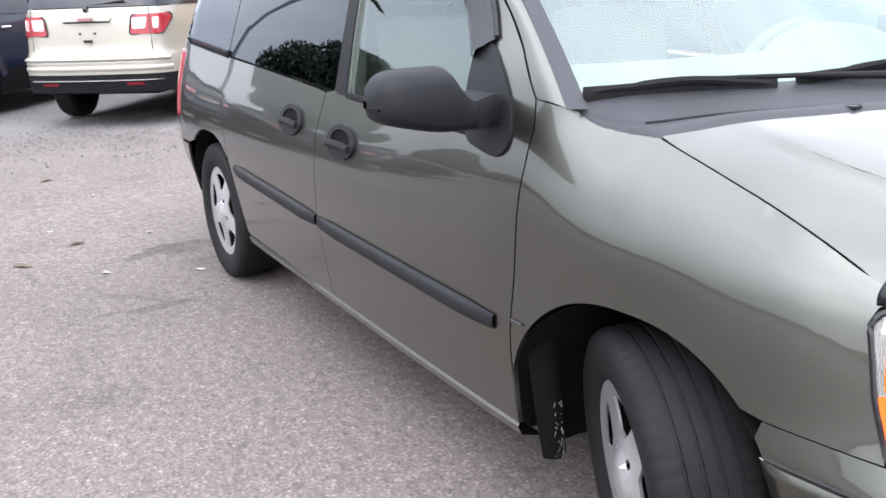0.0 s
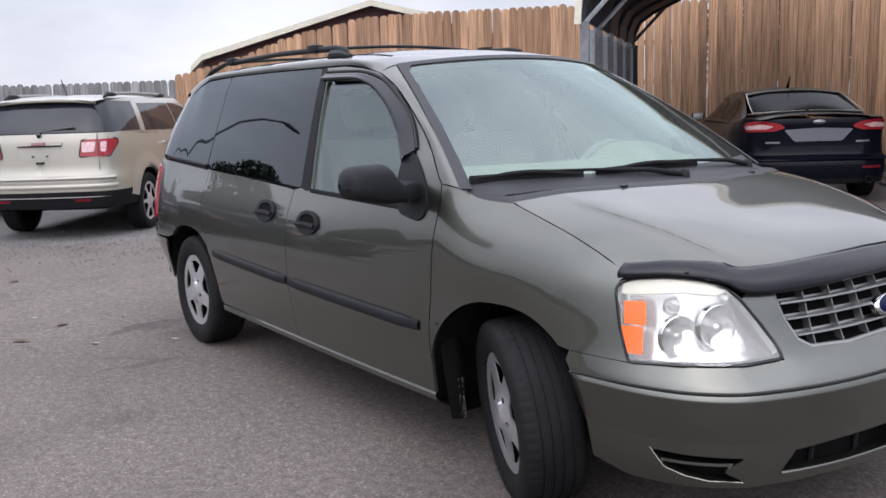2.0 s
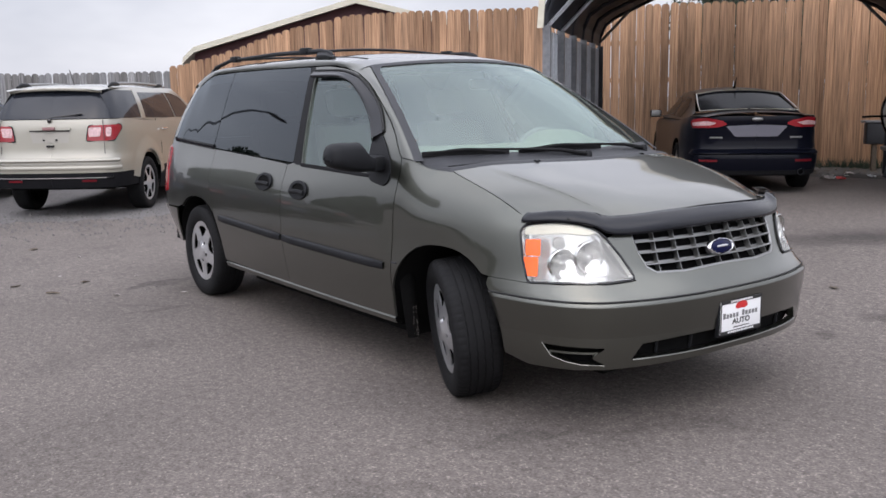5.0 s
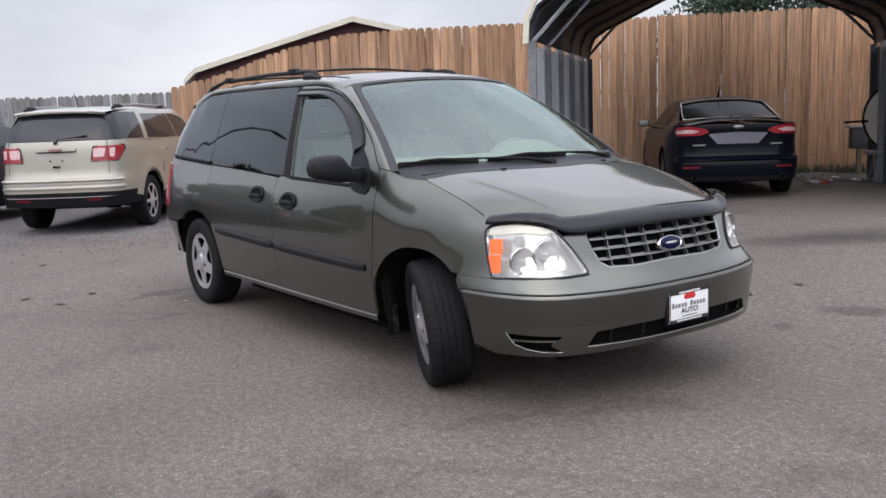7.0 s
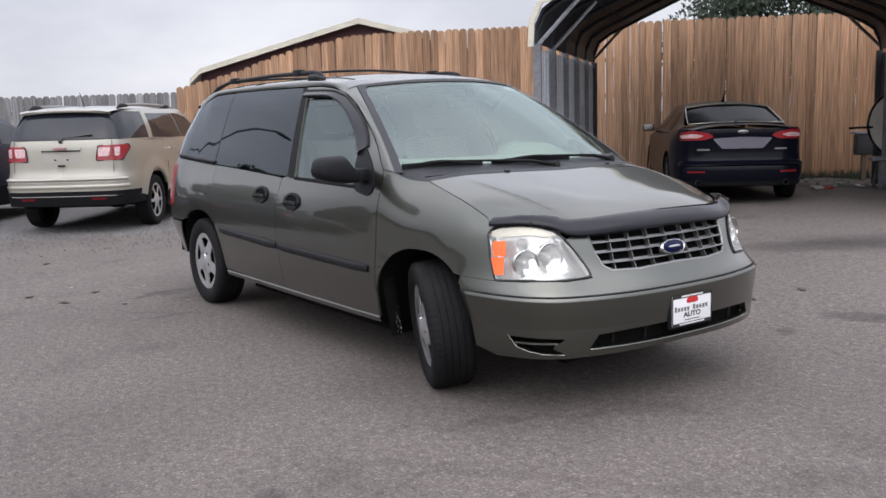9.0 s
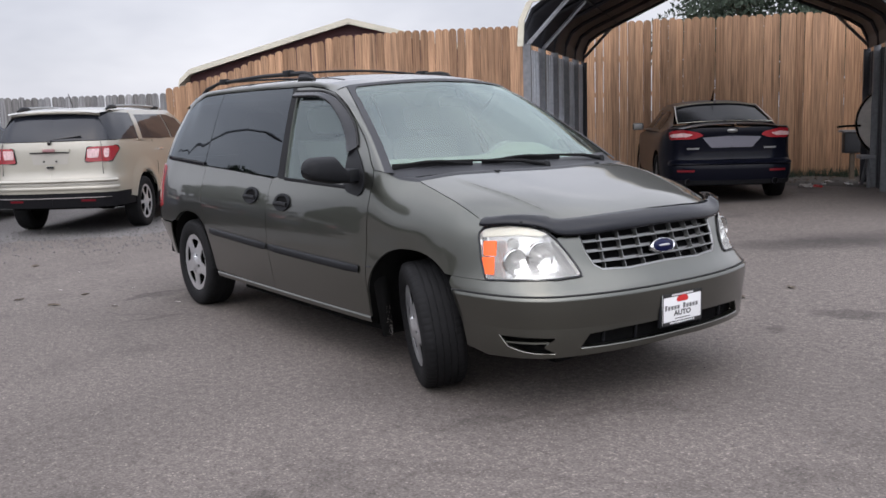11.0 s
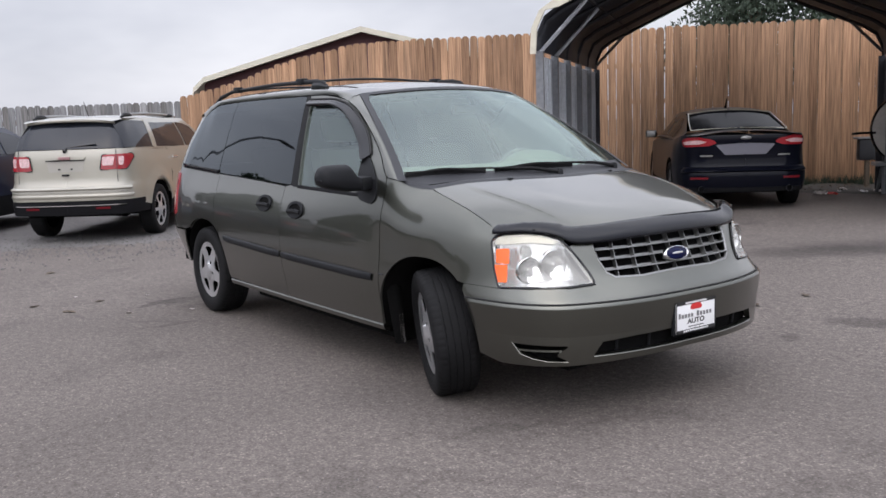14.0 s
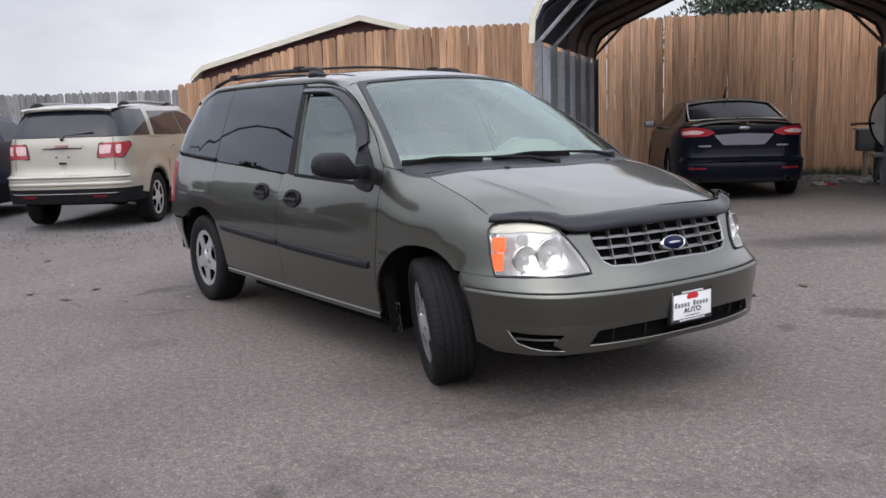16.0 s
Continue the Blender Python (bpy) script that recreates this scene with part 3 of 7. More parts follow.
def wheel(parent, m, radius, width, rim, holes, spoke, face_mat, tread=True, label="silver five-spoke wheel"):
    """wheel > tyre, wheel_cover. The face looks to local -y."""
    key = (radius, width, rim, holes)
    if key not in WHEEL_CACHE:
        barrel = bmesh.new()
        lathe(barrel, [(0.001, 0.02), (rim * 0.9, 0.02), (rim * 0.95, -width * 0.3), (rim, -width * 0.36), (rim, width * 0.36), (0.001, width * 0.30)], 40)
        WHEEL_CACHE[key] = (mesh_of("wheel", barrel, M_WELL), mesh_of("tyre", tyre_mesh(radius, width, rim, tread), M_RUBBER), mesh_of("wheel_cover", hub_mesh(rim * 0.99, holes, spoke), face_mat))
    b, t, c = WHEEL_CACHE[key]
    hub = new("wheel", b)
    hub.parent = parent
    hub.matrix_local = m
    tagged(hub, label)
    for name, me, off in (("tyre", t, 0), ("wheel_cover", c, -width * 0.40)):
        o = new(name, me)
        o.parent = hub
        o.location = (0, off, 0)
        me.set_sharp_from_angle(angle=radians(38))
    return hub


# ---- the minivan ----
VAN_OUT = [(1.03, 0), (1.025, 0.2), (1.0, 0.4), (0.945, 0.6), (0.89, 0.72), (0.80, 0.81), (0.66, 0.875), (0.45, 0.915), (0.2, 0.938), (-0.1, 0.955), (-0.5, 0.968),
           (-1.0, 0.975), (-2.0, 0.976), (-3.0, 0.970), (-3.4, 0.962), (-3.7, 0.94), (-3.9, 0.88), (-4.0, 0.74), (-4.04, 0.5), (-4.05, 0.25), (-4.05, 0)]


def sstep(x, a, b):
    t = min(1.0, max(0.0, (x - a) / (b - a)))
    return t * t * (3 - 2 * t)


VAN = Shell(
    VAN_OUT,
    ([0.15, 0.25, 0.34, 0.45, 0.60, 0.75, 0.88, 0.95, 1.02, 1.08, 1.2, 1.4, 1.62, 1.72], [0.07, 0.055, 0.03, 0.012, 0, 0.006, 0.022, 0.04, 0.066, 0.088, 0.128, 0.20, 0.285, 0.335]),
    ([0.15, 0.22, 0.30, 0.42, 0.54, 0.592, 0.60, 0.63, 0.68, 0.74, 0.82, 0.90, 0.95, 1.05], [0.10, 0.05, 0.02, 0.004, 0, 0.004, 0.010, 0.036, 0.076, 0.107, 0.14, 0.175, 0.21, 0.28]),
    ([0.3, 0.45, 0.58, 0.66, 0.9, 1.1, 1.3, 1.5, 1.62, 1.72], [0.20, 0.12, 0.03, 0, 0.02, 0.06, 0.14, 0.26, 0.36, 0.48]),
    ([0, 0.55, 0.80, 1.05, 1.35, 1.7], [1, 1, 0.85, 0.5, 0.12, 0]),
    ([5.0, 5.35, 5.75, 6.6], [0, 0.35, 1, 1]),
    lambda s, z: (0.012 * math.exp(-(((z - 0.75) / 0.125) ** 2)) ) * sstep(s, 1.40, 1.65) * (1 - sstep(s, 2.0, 2.2))
    + 0.055 * (max(0.0, z - 0.84) / 0.25) ** 2 * (1 - sstep(z, 1.12, 1.3)) * (1 - sstep(s, 1.72, 2.06))
    - 0.024 * sstep(z, 0.84, 1.08) * (1 - sstep(z, 1.17, 1.36)) * sstep(s, 1.66, 2.06) * (1 - sstep(s, 2.08, 3.3)),
)
VS = VAN.s_of
roof_edge = smooth_curve([-3.9, -3.65, -3.45, -3.1, -2.5, -1.7, -1.45, -1.25, -1.07, -0.9], [1.50, 1.60, 1.668, 1.70, 1.706, 1.70, 1.69, 1.672, 1.645, 1.615])
hood_mid = smooth_curve([-0.1, 0, 0.15, 0.3, 0.5, 0.65, 0.75, 0.81, 0.86], [1.180, 1.163, 1.132, 1.096, 1.049, 1.007, 0.967, 0.935, 0.89])


WING_TOP = smooth_curve([-0.2, -0.03, 0.02, 0.1, 0.2, 0.3, 0.40, 0.48, 0.53], [1.118, 1.100, 1.086, 1.067, 1.042, 1.015, 0.982, 0.947, 0.918])
RIM = [VAN.at(VS(x), WING_TOP(x)) for x in (-0.03, 0.02, 0.06, 0.1, 0.15, 0.2, 0.25, 0.3, 0.35, 0.40, 0.44, 0.48, 0.51)]
rim_y = smooth_curve([q.x for q in RIM] + [0.60, 0.86], [-q.y for q in RIM] + [0.775, 0.74])
rim_z = smooth_curve([q.x for q in RIM] + [0.60, 0.70, 0.78, 0.86], [q.z for q in RIM] + [0.885, 0.85, 0.79, 0.70])


def hood_z(x, y):
    crease = 0.006 * sstep(0.66 - 0.13 * sstep(x, 0.1, 0.8) - abs(y), -0.012, 0.012) * sstep(x, 0.02, 0.2)
    return hood_mid(x) - (hood_mid(x) - rim_z(x)) * (abs(y) / rim_y(x)) ** 3.8 + crease * (1 - sstep(abs(y), 0.68, 0.78)) - 0.008 * (1 - sstep(abs(y), 0.45, 0.68))


def arch(cx, half, top, base, a0, a1, n=14, power=2.4):
    out = []
    for a in np.linspace(radians(a0), radians(a1), n):
        c, s = math.cos(a), math.sin(a)
        out.append((cx + half * math.copysign(abs(c) ** (2 / power), c), base + (top - base) * abs(s) ** (2 / power)))
    return out


def shield_edge(v, t):
    """The windscreen: v from -1 (right) to 1 across, t from 0 at its foot to 1 at the roof."""
    b = Vector((-0.272 + 0.217 * (1 - v * v), 0.860 * v, 1.163 - 0.007 * (1 - v * v)))
    a = Vector((-1.07 + 0.12 * (1 - v * v), 0.61 * v, 1.643 + 0.035 * (1 - v * v)))
    q = b.lerp(a, t)
    q.z += 0.03 * t * (1 - t) * 4 * 0.5
    q.x += 0.03 * t * (1 - t) * 2
    return q


# the outer edge of the scuttle, from the screen's corner down to the bonnet's
EDGE_X, EDGE_Z = smooth_curve([0, 0.25, 0.5, 0.75, 1], [0.236, 0.190, 0.135, 0.08, 0.03]), smooth_curve([0, 0.25, 0.5, 0.75, 1], [-1.132, -1.112, -1.103, -1.099, -1.0985])


def scuttle_edge(t):
    return VAN.at(VS(-EDGE_X(t)), -EDGE_Z(t))


def build_minivan():
    van = thing("minivan", "olive grey metallic minivan with black trim parked on the asphalt", "minivan")
    core = (-1.5, 0, 0.8)
    skin = VAN.xz()

    def both(name, bm, material, label="", parent=None):
        o = part(name, mirrored(bm), material, parent or van, label)
        return part(name, bm, material, parent or van, label), o

    # front wing
    front_arch = arch(0.035, 0.42, 0.757, 0.30, 180, 0, 44)
    seam = [(-0.372, 0.335), (-0.362, 0.45), (-0.364, 0.61), (-0.362, 0.74), (-0.362, 0.87), (-0.352, 1.0), (-0.350, 1.09), (-0.368, 1.156)]
    wing = seam + [(-0.272, 1.145)] + [(-EDGE_X(t), -EDGE_Z(t)) for t in np.linspace(0, 1, 12)] + [(x, WING_TOP(x)) for x in (0.02, 0.06, 0.1, 0.15, 0.2, 0.25, 0.3, 0.35, 0.40, 0.44, 0.48)]
    wing = [(VS(x), z) for x, z in wing] + [(1.134, 0.920), (1.165, 0.899), (1.175, 0.872), (1.167, 0.845), (1.142, 0.75), (1.102, 0.658), (1.2, 0.659), (VS(0.372), 0.661)]
    wing += [(VS(x), z) for x, z in reversed(front_arch) if not (x > 0.3 and z < 0.665) and not (x < 0 and z < 0.34)]
    both("front_wing", patch(wing, VAN.sz(), 0.025, inward=core, lift=-0.001), M_PAINT)

    # front bumper with its openings
    sx = VS
    half = [(0.0, 0.690), (0.26, 0.683), (0.43, 0.690), (0.478, 0.715), (0.512, 0.78), (0.535, 0.872), (0.60, 0.872), (0.667, 0.845), (0.63, 0.79), (0.578, 0.71), (0.554, 0.668), (0.70, 0.662), (0.93, 0.661), (1.09, 0.655), (1.2, 0.657), (sx(0.372), 0.659)]
    half += [(sx(x), z) for x, z in reversed(front_arch) if x > 0.3 and 0.33 < z < 0.645][::-1]
    half += [(sx(0.455), 0.32), (1.1, 0.292), (0.8, 0.300), (0.44, 0.306), (0.0, 0.312)]
    outline = half + [(-s, z) for s, z in reversed(half[1:-1])]
    low = [(0.60, 0.345), (0.555, 0.408), (0.38, 0.418), (0.0, 0.424), (-0.38, 0.418), (-0.555, 0.408), (-0.60, 0.345), (-0.3, 0.340), (0.0, 0.340), (0.3, 0.340)]
    slot = rounded([(0.72, 0.400), (1.01, 0.405), (0.965, 0.352), (0.86, 0.325), (0.72, 0.322), (0.79, 0.355)], 0.02, 3)
    holes = [low, slot, [(-s, z) for s, z in reversed(slot)], ]
    bumper = part("front_bumper", patch(outline, VAN.sz(), 0.02, holes, 0.03, inward=core), M_PAINT, van)
    line = bmesh.new()
    strip(line, [(s, 0.5965) for s in np.linspace(-1.30, 1.30, 90)], VAN.sz(0.0), 0.0042, 1)
    part("bumper_seam", line, M_GAP, bumper)
    back = bmesh.new()
    grid(back, lambda u, v: VAN.at(-1.10 + 2.20 * u, 0.322 + 0.128 * v, -0.055), 60, 4)
    part("lower_grille", back, M_WELL, bumper)
    for s0 in (-0.45, -0.25, 0.25, 0.45):
        part("lower_grille_rib", tube(bmesh.new(), [VAN.at(s0, 0.335, -0.045), VAN.at(s0, 0.41, -0.045)], 0.008, 6), M_TRIM, bumper)
    for side in (1, -1):
        fin = bmesh.new()
        grid(fin, lambda u, v: VAN.at(side * (0.735 + 0.262 * u), (0.384, 0.379, 0.370, 0.366)[round(v * 3)] - 0.004 * u, (-0.05, -0.012, -0.010, -0.03)[round(v * 3)]), 16, 3)
        part("slot_fin", fin, M_PAINT, bumper)
        lipb = bmesh.new()
        strip(lipb, [(side * s, z) for s, z in ((1.012, 0.408), (0.968, 0.352), (0.90, 0.333), (0.83, 0.323), (0.725, 0.320))], VAN.sz(0.001), 0.003, 1)
        part("slot_lip", lipb, M_PAINT, bumper)
    lip = bmesh.new()
    strip(lip, [(s, 0.339) for s in np.linspace(-0.60, 0.60, 50)], VAN.sz(0.001), 0.005, 1)
    part("bumper_lip", lip, M_PAINT, bumper)
    # the lower half stands proud below the crease
    brow = bmesh.new()
    fold = ((0.594, -0.003), (0.5915, 0.007), (0.580, 0.012), (0.576, 0.0125), (0.572, 0.0118), (0.54, 0.009), (0.49, 0.005), (0.43, -0.001))
    grid(brow, lambda u, v: VAN.at((2 * u - 1) * (1.312 - 0.42 * (0.594 - fold[round(v * 7)][0])), fold[round(v * 7)][0], fold[round(v * 7)][1] * sstep(1 - abs(2 * u - 1), 0, 0.03) - 0.002 * (1 - sstep(1 - abs(2 * u - 1), 0, 0.01))), 110, 7)
    part("bumper_brow", brow, M_PAINT, bumper)

    # grille
    gr = bmesh.new()
    grid(gr, lambda u, v: VAN.at(-0.56 + 1.12 * u, 0.67 + 0.22 * v, -0.06), 30, 6)
    grille = part("grille", gr, M_WELL, van, "dark grille behind a satin silver grid")
    for z, w in ((0.728, 0.475), (0.776, 0.500), (0.822, 0.515)):
        b = bmesh.new()
        n = 28
        rows = [(0.000, 0.0038), (0.004, 0.0022), (0.004, -0.0016), (0.0, -0.0038), (-0.04, -0.003), (-0.04, 0.003)]
        grid(b, lambda u, v: VAN.at(-w + 2 * w * u, z + rows[round(v * 5)][1], rows[round(v * 5)][0]), n, 5)
        part("grille_bar", b, M_SATIN, grille)
    for s0 in (-0.40, -0.27, -0.135, 0.0, 0.135, 0.27, 0.40):
        b = bmesh.new()
        grid(b, lambda u, v: VAN.at(s0 + (0.0017, 0.0017, -0.0017, -0.0017)[round(v * 3)] + 0.03 * (0.77 - (0.69 + 0.175 * u)) * (1 if s0 > 0 else -1), 0.690 + 0.175 * u, (-0.04, -0.010, -0.010, -0.04)[round(v * 3)]), 6, 3)
        part("grille_bar", b, M_SATIN, grille)
    rim = bmesh.new()
    edge = [(s, z) for s, z in half[:6]]
    loop = [(-s, z) for s, z in reversed(edge[1:])] + edge
    strip(rim, loop, VAN.sz(-0.008), 0.008, 1)
    part("grille_frame", rim, M_SATIN, grille)
    badge = bmesh.new()
    lathe(badge, [(0.001, -0.020), (0.78, -0.020), (0.86, -0.016), (0.87, -0.008)], 40)
    bm_m = Matrix.Translation((0.918, 0, 0.762)) @ Matrix.Rotation(radians(90), 4, "Z") @ Matrix.Rotation(radians(-20), 4, "X") @ Matrix.Diagonal((0.088, 1, 0.038, 1))
    bo = part("badge", badge, M_BLUE, grille, "plain blue oval badge with a chrome rim")
    bo.matrix_local = bm_m
    ringb = bmesh.new()
    lathe(ringb, [(0.80, -0.006), (0.86, -0.018), (0.95, -0.018), (1.0, -0.008), (1.0, 0.010)], 40)
    ro = part("badge_rim", ringb, M_CHROME, grille)
    ro.matrix_local = bm_m
    mark = bmesh.new()
    tube(mark, [(-0.46 + 0.92 * t, -0.0225, 0.0) for t in np.linspace(0, 1, 20)], [0.04 + 0.10 * math.sin(math.pi * t) ** 0.5 for t in np.linspace(0, 1, 20)], 8)
    for v in mark.verts:
        v.co.y = -0.0215 + (v.co.y + 0.0225) * 0.02
    mo = part("badge_mark", mark, M_SATIN_BAR, grille)
    mo.matrix_local = bm_m

    # bonnet
    hr = [(q.x, -q.y - 0.004) for q in RIM] + [(0.56, 0.775), (0.62, 0.735), (0.69, 0.665), (0.735, 0.61), (0.765, 0.53), (0.79, 0.4), (0.805, 0.2), (0.81, 0)]
    hl = [(x, -y) for x, y in reversed(hr[:-1])]
    rear = [(-0.03 + 0.20 * (1 - v * v), (hr[0][1]) * v) for v in np.linspace(-1, 1, 25)][1:-1]
    bonnet = part("bonnet", patch(hr + hl + rear, lambda x, y: Vector((x, y, hood_z(x, y))), 0.016, depth=0.02, inward=(0.4, 0, 0.2)), M_PAINT, van)
    under = bmesh.new()
    grid(under, lambda u, v: Vector((-0.20 + 0.78 * u, -0.70 + 1.40 * v, hood_z(-0.05 + 0.63 * u, -0.70 + 1.40 * v) - 0.06)), 12, 12)
    part("bonnet_underside", under, M_WELL, bonnet)
    for side in (1, -1):
        fold_ = bmesh.new()
        xs_ = np.linspace(0.13, 0.74, 40)
        ys_ = [side * (0.652 - 0.13 * sstep(x, 0.1, 0.8)) for x in xs_]
        tube(fold_, [(x, y, hood_z(x, y) - 0.0032) for x, y in zip(xs_, ys_)], [0.0043 * sstep(min(k, 39 - k), -1, 10) + 0.0005 for k in range(40)], 10)
        part("bonnet_crease", fold_, M_PAINT, bonnet)

    # bug deflector over the bonnet's front edge
    low_z = smooth_curve([0, 0.3, 0.53, 0.61, 0.66, 0.735, 0.86, 1.0, 1.12, 1.16], [0.868, 0.864, 0.858, 0.860, 0.868, 0.893, 0.914, 0.921, 0.913, 0.910])
    wide = smooth_curve([0, 0.53, 0.66, 0.8, 1.0, 1.16], [0.078, 0.076, 0.070, 0.048, 0.040, 0.038])
    dfl = bmesh.new()
    grid(dfl, lambda u, v: VAN.at(-1.16 + 2.32 * u, low_z(abs(-1.16 + 2.32 * u)) + wide(abs(-1.16 + 2.32 * u)) * v, 0.022 + 0.014 * math.sin(math.pi * v) - 0.012 * v), 110, 8)
    d = part("bug_deflector", dfl, M_SMOKE, van, "dark smoked plastic bug deflector")
    d.modifiers.new("thick", "SOLIDIFY").thickness = 0.004
    for s0 in (0.93, -0.93):
        stud = bmesh.new()
        q = VAN.at(s0, low_z(0.93) + 0.016, 0.036)
        bmesh.ops.create_uvsphere(stud, u_segments=8, v_segments=6, radius=0.007, matrix=Matrix.Translation(q))
        part("stud", stud, M_BLACK, d)

    # headlamps
    lamp = [(1.160, 0.845), (1.168, 0.872), (1.158, 0.893), (1.12, 0.908), (1.0, 0.918), (0.86, 0.908), (0.735, 0.882), (0.672, 0.848), (0.625, 0.79), (0.575, 0.715), (0.560, 0.674), (0.70, 0.668), (0.93, 0.667), (1.095, 0.660), (1.135, 0.75)]
    rl = rounded(lamp, 0.015, 2)
    for side in (1, -1):
        flip = [(side * s, z) for s, z in rl]
        bowl = part("headlamp", patch(flip, lambda s, z: VAN.at(s, z, -0.036 - 0.020 * math.sin((z - 0.66) * 12) + 0.002 * math.sin(s * 40)), 0.02, depth=0.0, inward=core), M_REFLECT, van, "clear headlamp with an amber corner", smooth=False)
        part("lens", patch(flip, VAN.sz(0.004), 0.03, depth=0.03, inward=core), M_LENS, bowl).visible_shadow = False
        seal = bmesh.new()
        strip(seal, [(side * s, z) for s, z in rl + rl[:1]], VAN.sz(0.0055), 0.0055, 1)
        part("seal", seal, M_BLACK, bowl)
        band = [(side * s, z) for s, z in rounded([(1.155, 0.858), (1.152, 0.888), (1.11, 0.900), (1.0, 0.908), (0.87, 0.898), (0.745, 0.872), (0.80, 0.862), (0.95, 0.872), (1.08, 0.862)], 0.006, 2)]
        part("lamp_hood", patch(band, VAN.sz(-0.006), 0.03, depth=0.012, inward=core), M_YELLOWED, bowl, "yellowed plastic along the lamp's top")
        for z0, z1 in ((0.772, 0.844), (0.686, 0.769)):
            amber = [(side * s, z) for s, z in rounded([(1.060, z1), (1.135, z1 - 0.004), (1.125 - 0.017 * (z1 < 0.8), z0), (1.050, z0)], 0.008, 2)]
            part("indicator", patch(amber, VAN.sz(0.0055), 0.02, depth=0.004, inward=core), M_AMBER, bowl, "amber indicator lens")
        for s0, z0, r in ((0.800, 0.768, 0.070), (0.955, 0.742, 0.062), (0.985, 0.828, 0.026)):
            c = VAN.at(side * s0, z0, -0.022)
            out = (VAN.at(side * s0, z0, 0.05) - c).normalized()
            turn = Matrix.Translation(c) @ (Vector((1, 0, 0)) * 0.75 + out * 0.25).normalized().to_track_quat("-Y", "Z").to_matrix().to_4x4()
            cup = bmesh.new()
            lathe(cup, [(r * 1.06, 0.006), (r * 1.03, -0.006), (r * 0.98, -0.008), (r * 0.94, 0.0), (r * 0.72, 0.012), (r * 0.40, 0.018), (0.001, 0.020)], 32)
            bmesh.ops.create_uvsphere(cup, u_segments=14, v_segments=8, radius=r * 0.30, matrix=Matrix.Translation((0, 0.004, 0)))
            co = part("reflector_cup", cup, M_CUP, bowl)
            co.matrix_local = turn

    # windscreen, its dark border, the scuttle and the wipers
    ws = bmesh.new()
    grid(ws, lambda u, v: shield_edge(-1 + 2 * u, v), 32, 14)
    part("windscreen", ws, M_SHIELD, van, "wide green-tinted windscreen").visible_shadow = False
    for name, f in (("top", lambda u, v: shield_edge(-1 + 2 * u, 0.968 + 0.036 * v)), ("right", lambda u, v: shield_edge(-1.016 + (0.050 + 0.09 * max(0.0, u * 7 - 6) ** 3) * v, -0.042 + 1.042 * u)), ("left", lambda u, v: shield_edge(1.014 - 0.04 * v, -0.065 + 1.065 * u))):
        b = bmesh.new()
        grid(b, lambda u, v: f(u, v) + Vector((0.004, 0, 0.004)), 24, 2)
        part("windscreen_border", b, M_TRIM_GREY, van)
    cowl = bmesh.new()

    def cowl_at(u, v):
        w = -1 + 2 * u
        if abs(w) < 0.86:
            k = w / 0.86
            a = Vector((-0.034 + 0.20 * (1 - k * k), -RIM[0].y * k, 0))
            a.z = hood_z(a.x, a.y) - 0.004
        else:
            a = scuttle_edge((1 - abs(w)) / 0.14)
            a.y *= -math.copysign(1, w)
            a.z -= 0.002
        b = shield_edge(w, 0.025)
        q = a.lerp(b, v)
        q.z += (0.012 * math.sin(math.pi * min(1.0, v * 3)) - 0.014 * math.sin(math.pi * v) ** 2) * (1 - abs(w) ** 6)
        return q

    grid(cowl, cowl_at, 100, 14)
    scuttle = part("scuttle", cowl, M_TRIM_GREY, van, "weathered dark grey plastic scuttle panel")
    lipc = bmesh.new()
    tube(lipc, [cowl_at(u, 0.36) + Vector((0, 0, 0.002)) for u in np.linspace(0.07, 0.93, 50)], 0.003, 6)
    part("scuttle_lip", lipc, M_TRIM, scuttle)
    for y0, y1, yr, lift in ((-0.40, -0.835, 0.06, 0.010), (0.245, -0.335, 0.62, 0.022)):
        n = 16

        def blade_at(t):
            w = (y0 + (y1 - y0) * t) / 0.86
            return shield_edge(w, lift + 0.012 * math.sin(math.pi * t)) + Vector((0.016, 0, 0.006))

        rub = bmesh.new()
        tube(rub, [blade_at(k / n) for k in range(n + 1)], 0.0075, 6, 2.2)
        blade = part("wiper_blade", rub, M_RUBBER, van)
        up = Vector((0.007, 0, 0.008))
        main = bmesh.new()
        tube(main, [blade_at(0.2 + 0.6 * k / 8) + up * (0.9 + 1.1 * math.sin(math.pi * k / 8)) for k in range(9)], [0.004] + [0.007] * 7 + [0.004], 6, 1.4)
        part("wiper_bridge", main, M_RUBBER, blade)
        for c in (0.2, 0.8):
            br = bmesh.new()
            tube(br, [blade_at(c - 0.19 + 0.38 * k / 6) + up * (0.25 + 0.75 * math.sin(math.pi * k / 6)) for k in range(7)], [0.0035] + [0.006] * 5 + [0.0035], 6, 1.4)
            part("wiper_bridge", br, M_RUBBER, blade)
        arm = bmesh.new()
        root = shield_edge(yr / 0.86, 0.0) + Vector((0.075, 0, -0.010))
        mid = blade_at(0.5) + up * 2.2
        tube(arm, [root, root.lerp(mid, 0.25) + Vector((0.004, 0, 0.016)), root.lerp(mid, 0.6) + Vector((0.004, 0, 0.012)), mid], [0.013, 0.010, 0.006, 0.005], 8)
        part("wiper_arm", arm, M_RUBBER, blade)
        piv = bmesh.new()
        lathe(piv, [(0.001, -0.022), (0.014, -0.020), (0.020, -0.008), (0.022, 0.02)], 14)
        po = part("wiper_pivot", piv, M_TRIM, blade)
        po.matrix_local = Matrix.Translation(root) @ Matrix.Rotation(radians(-90), 4, "X")
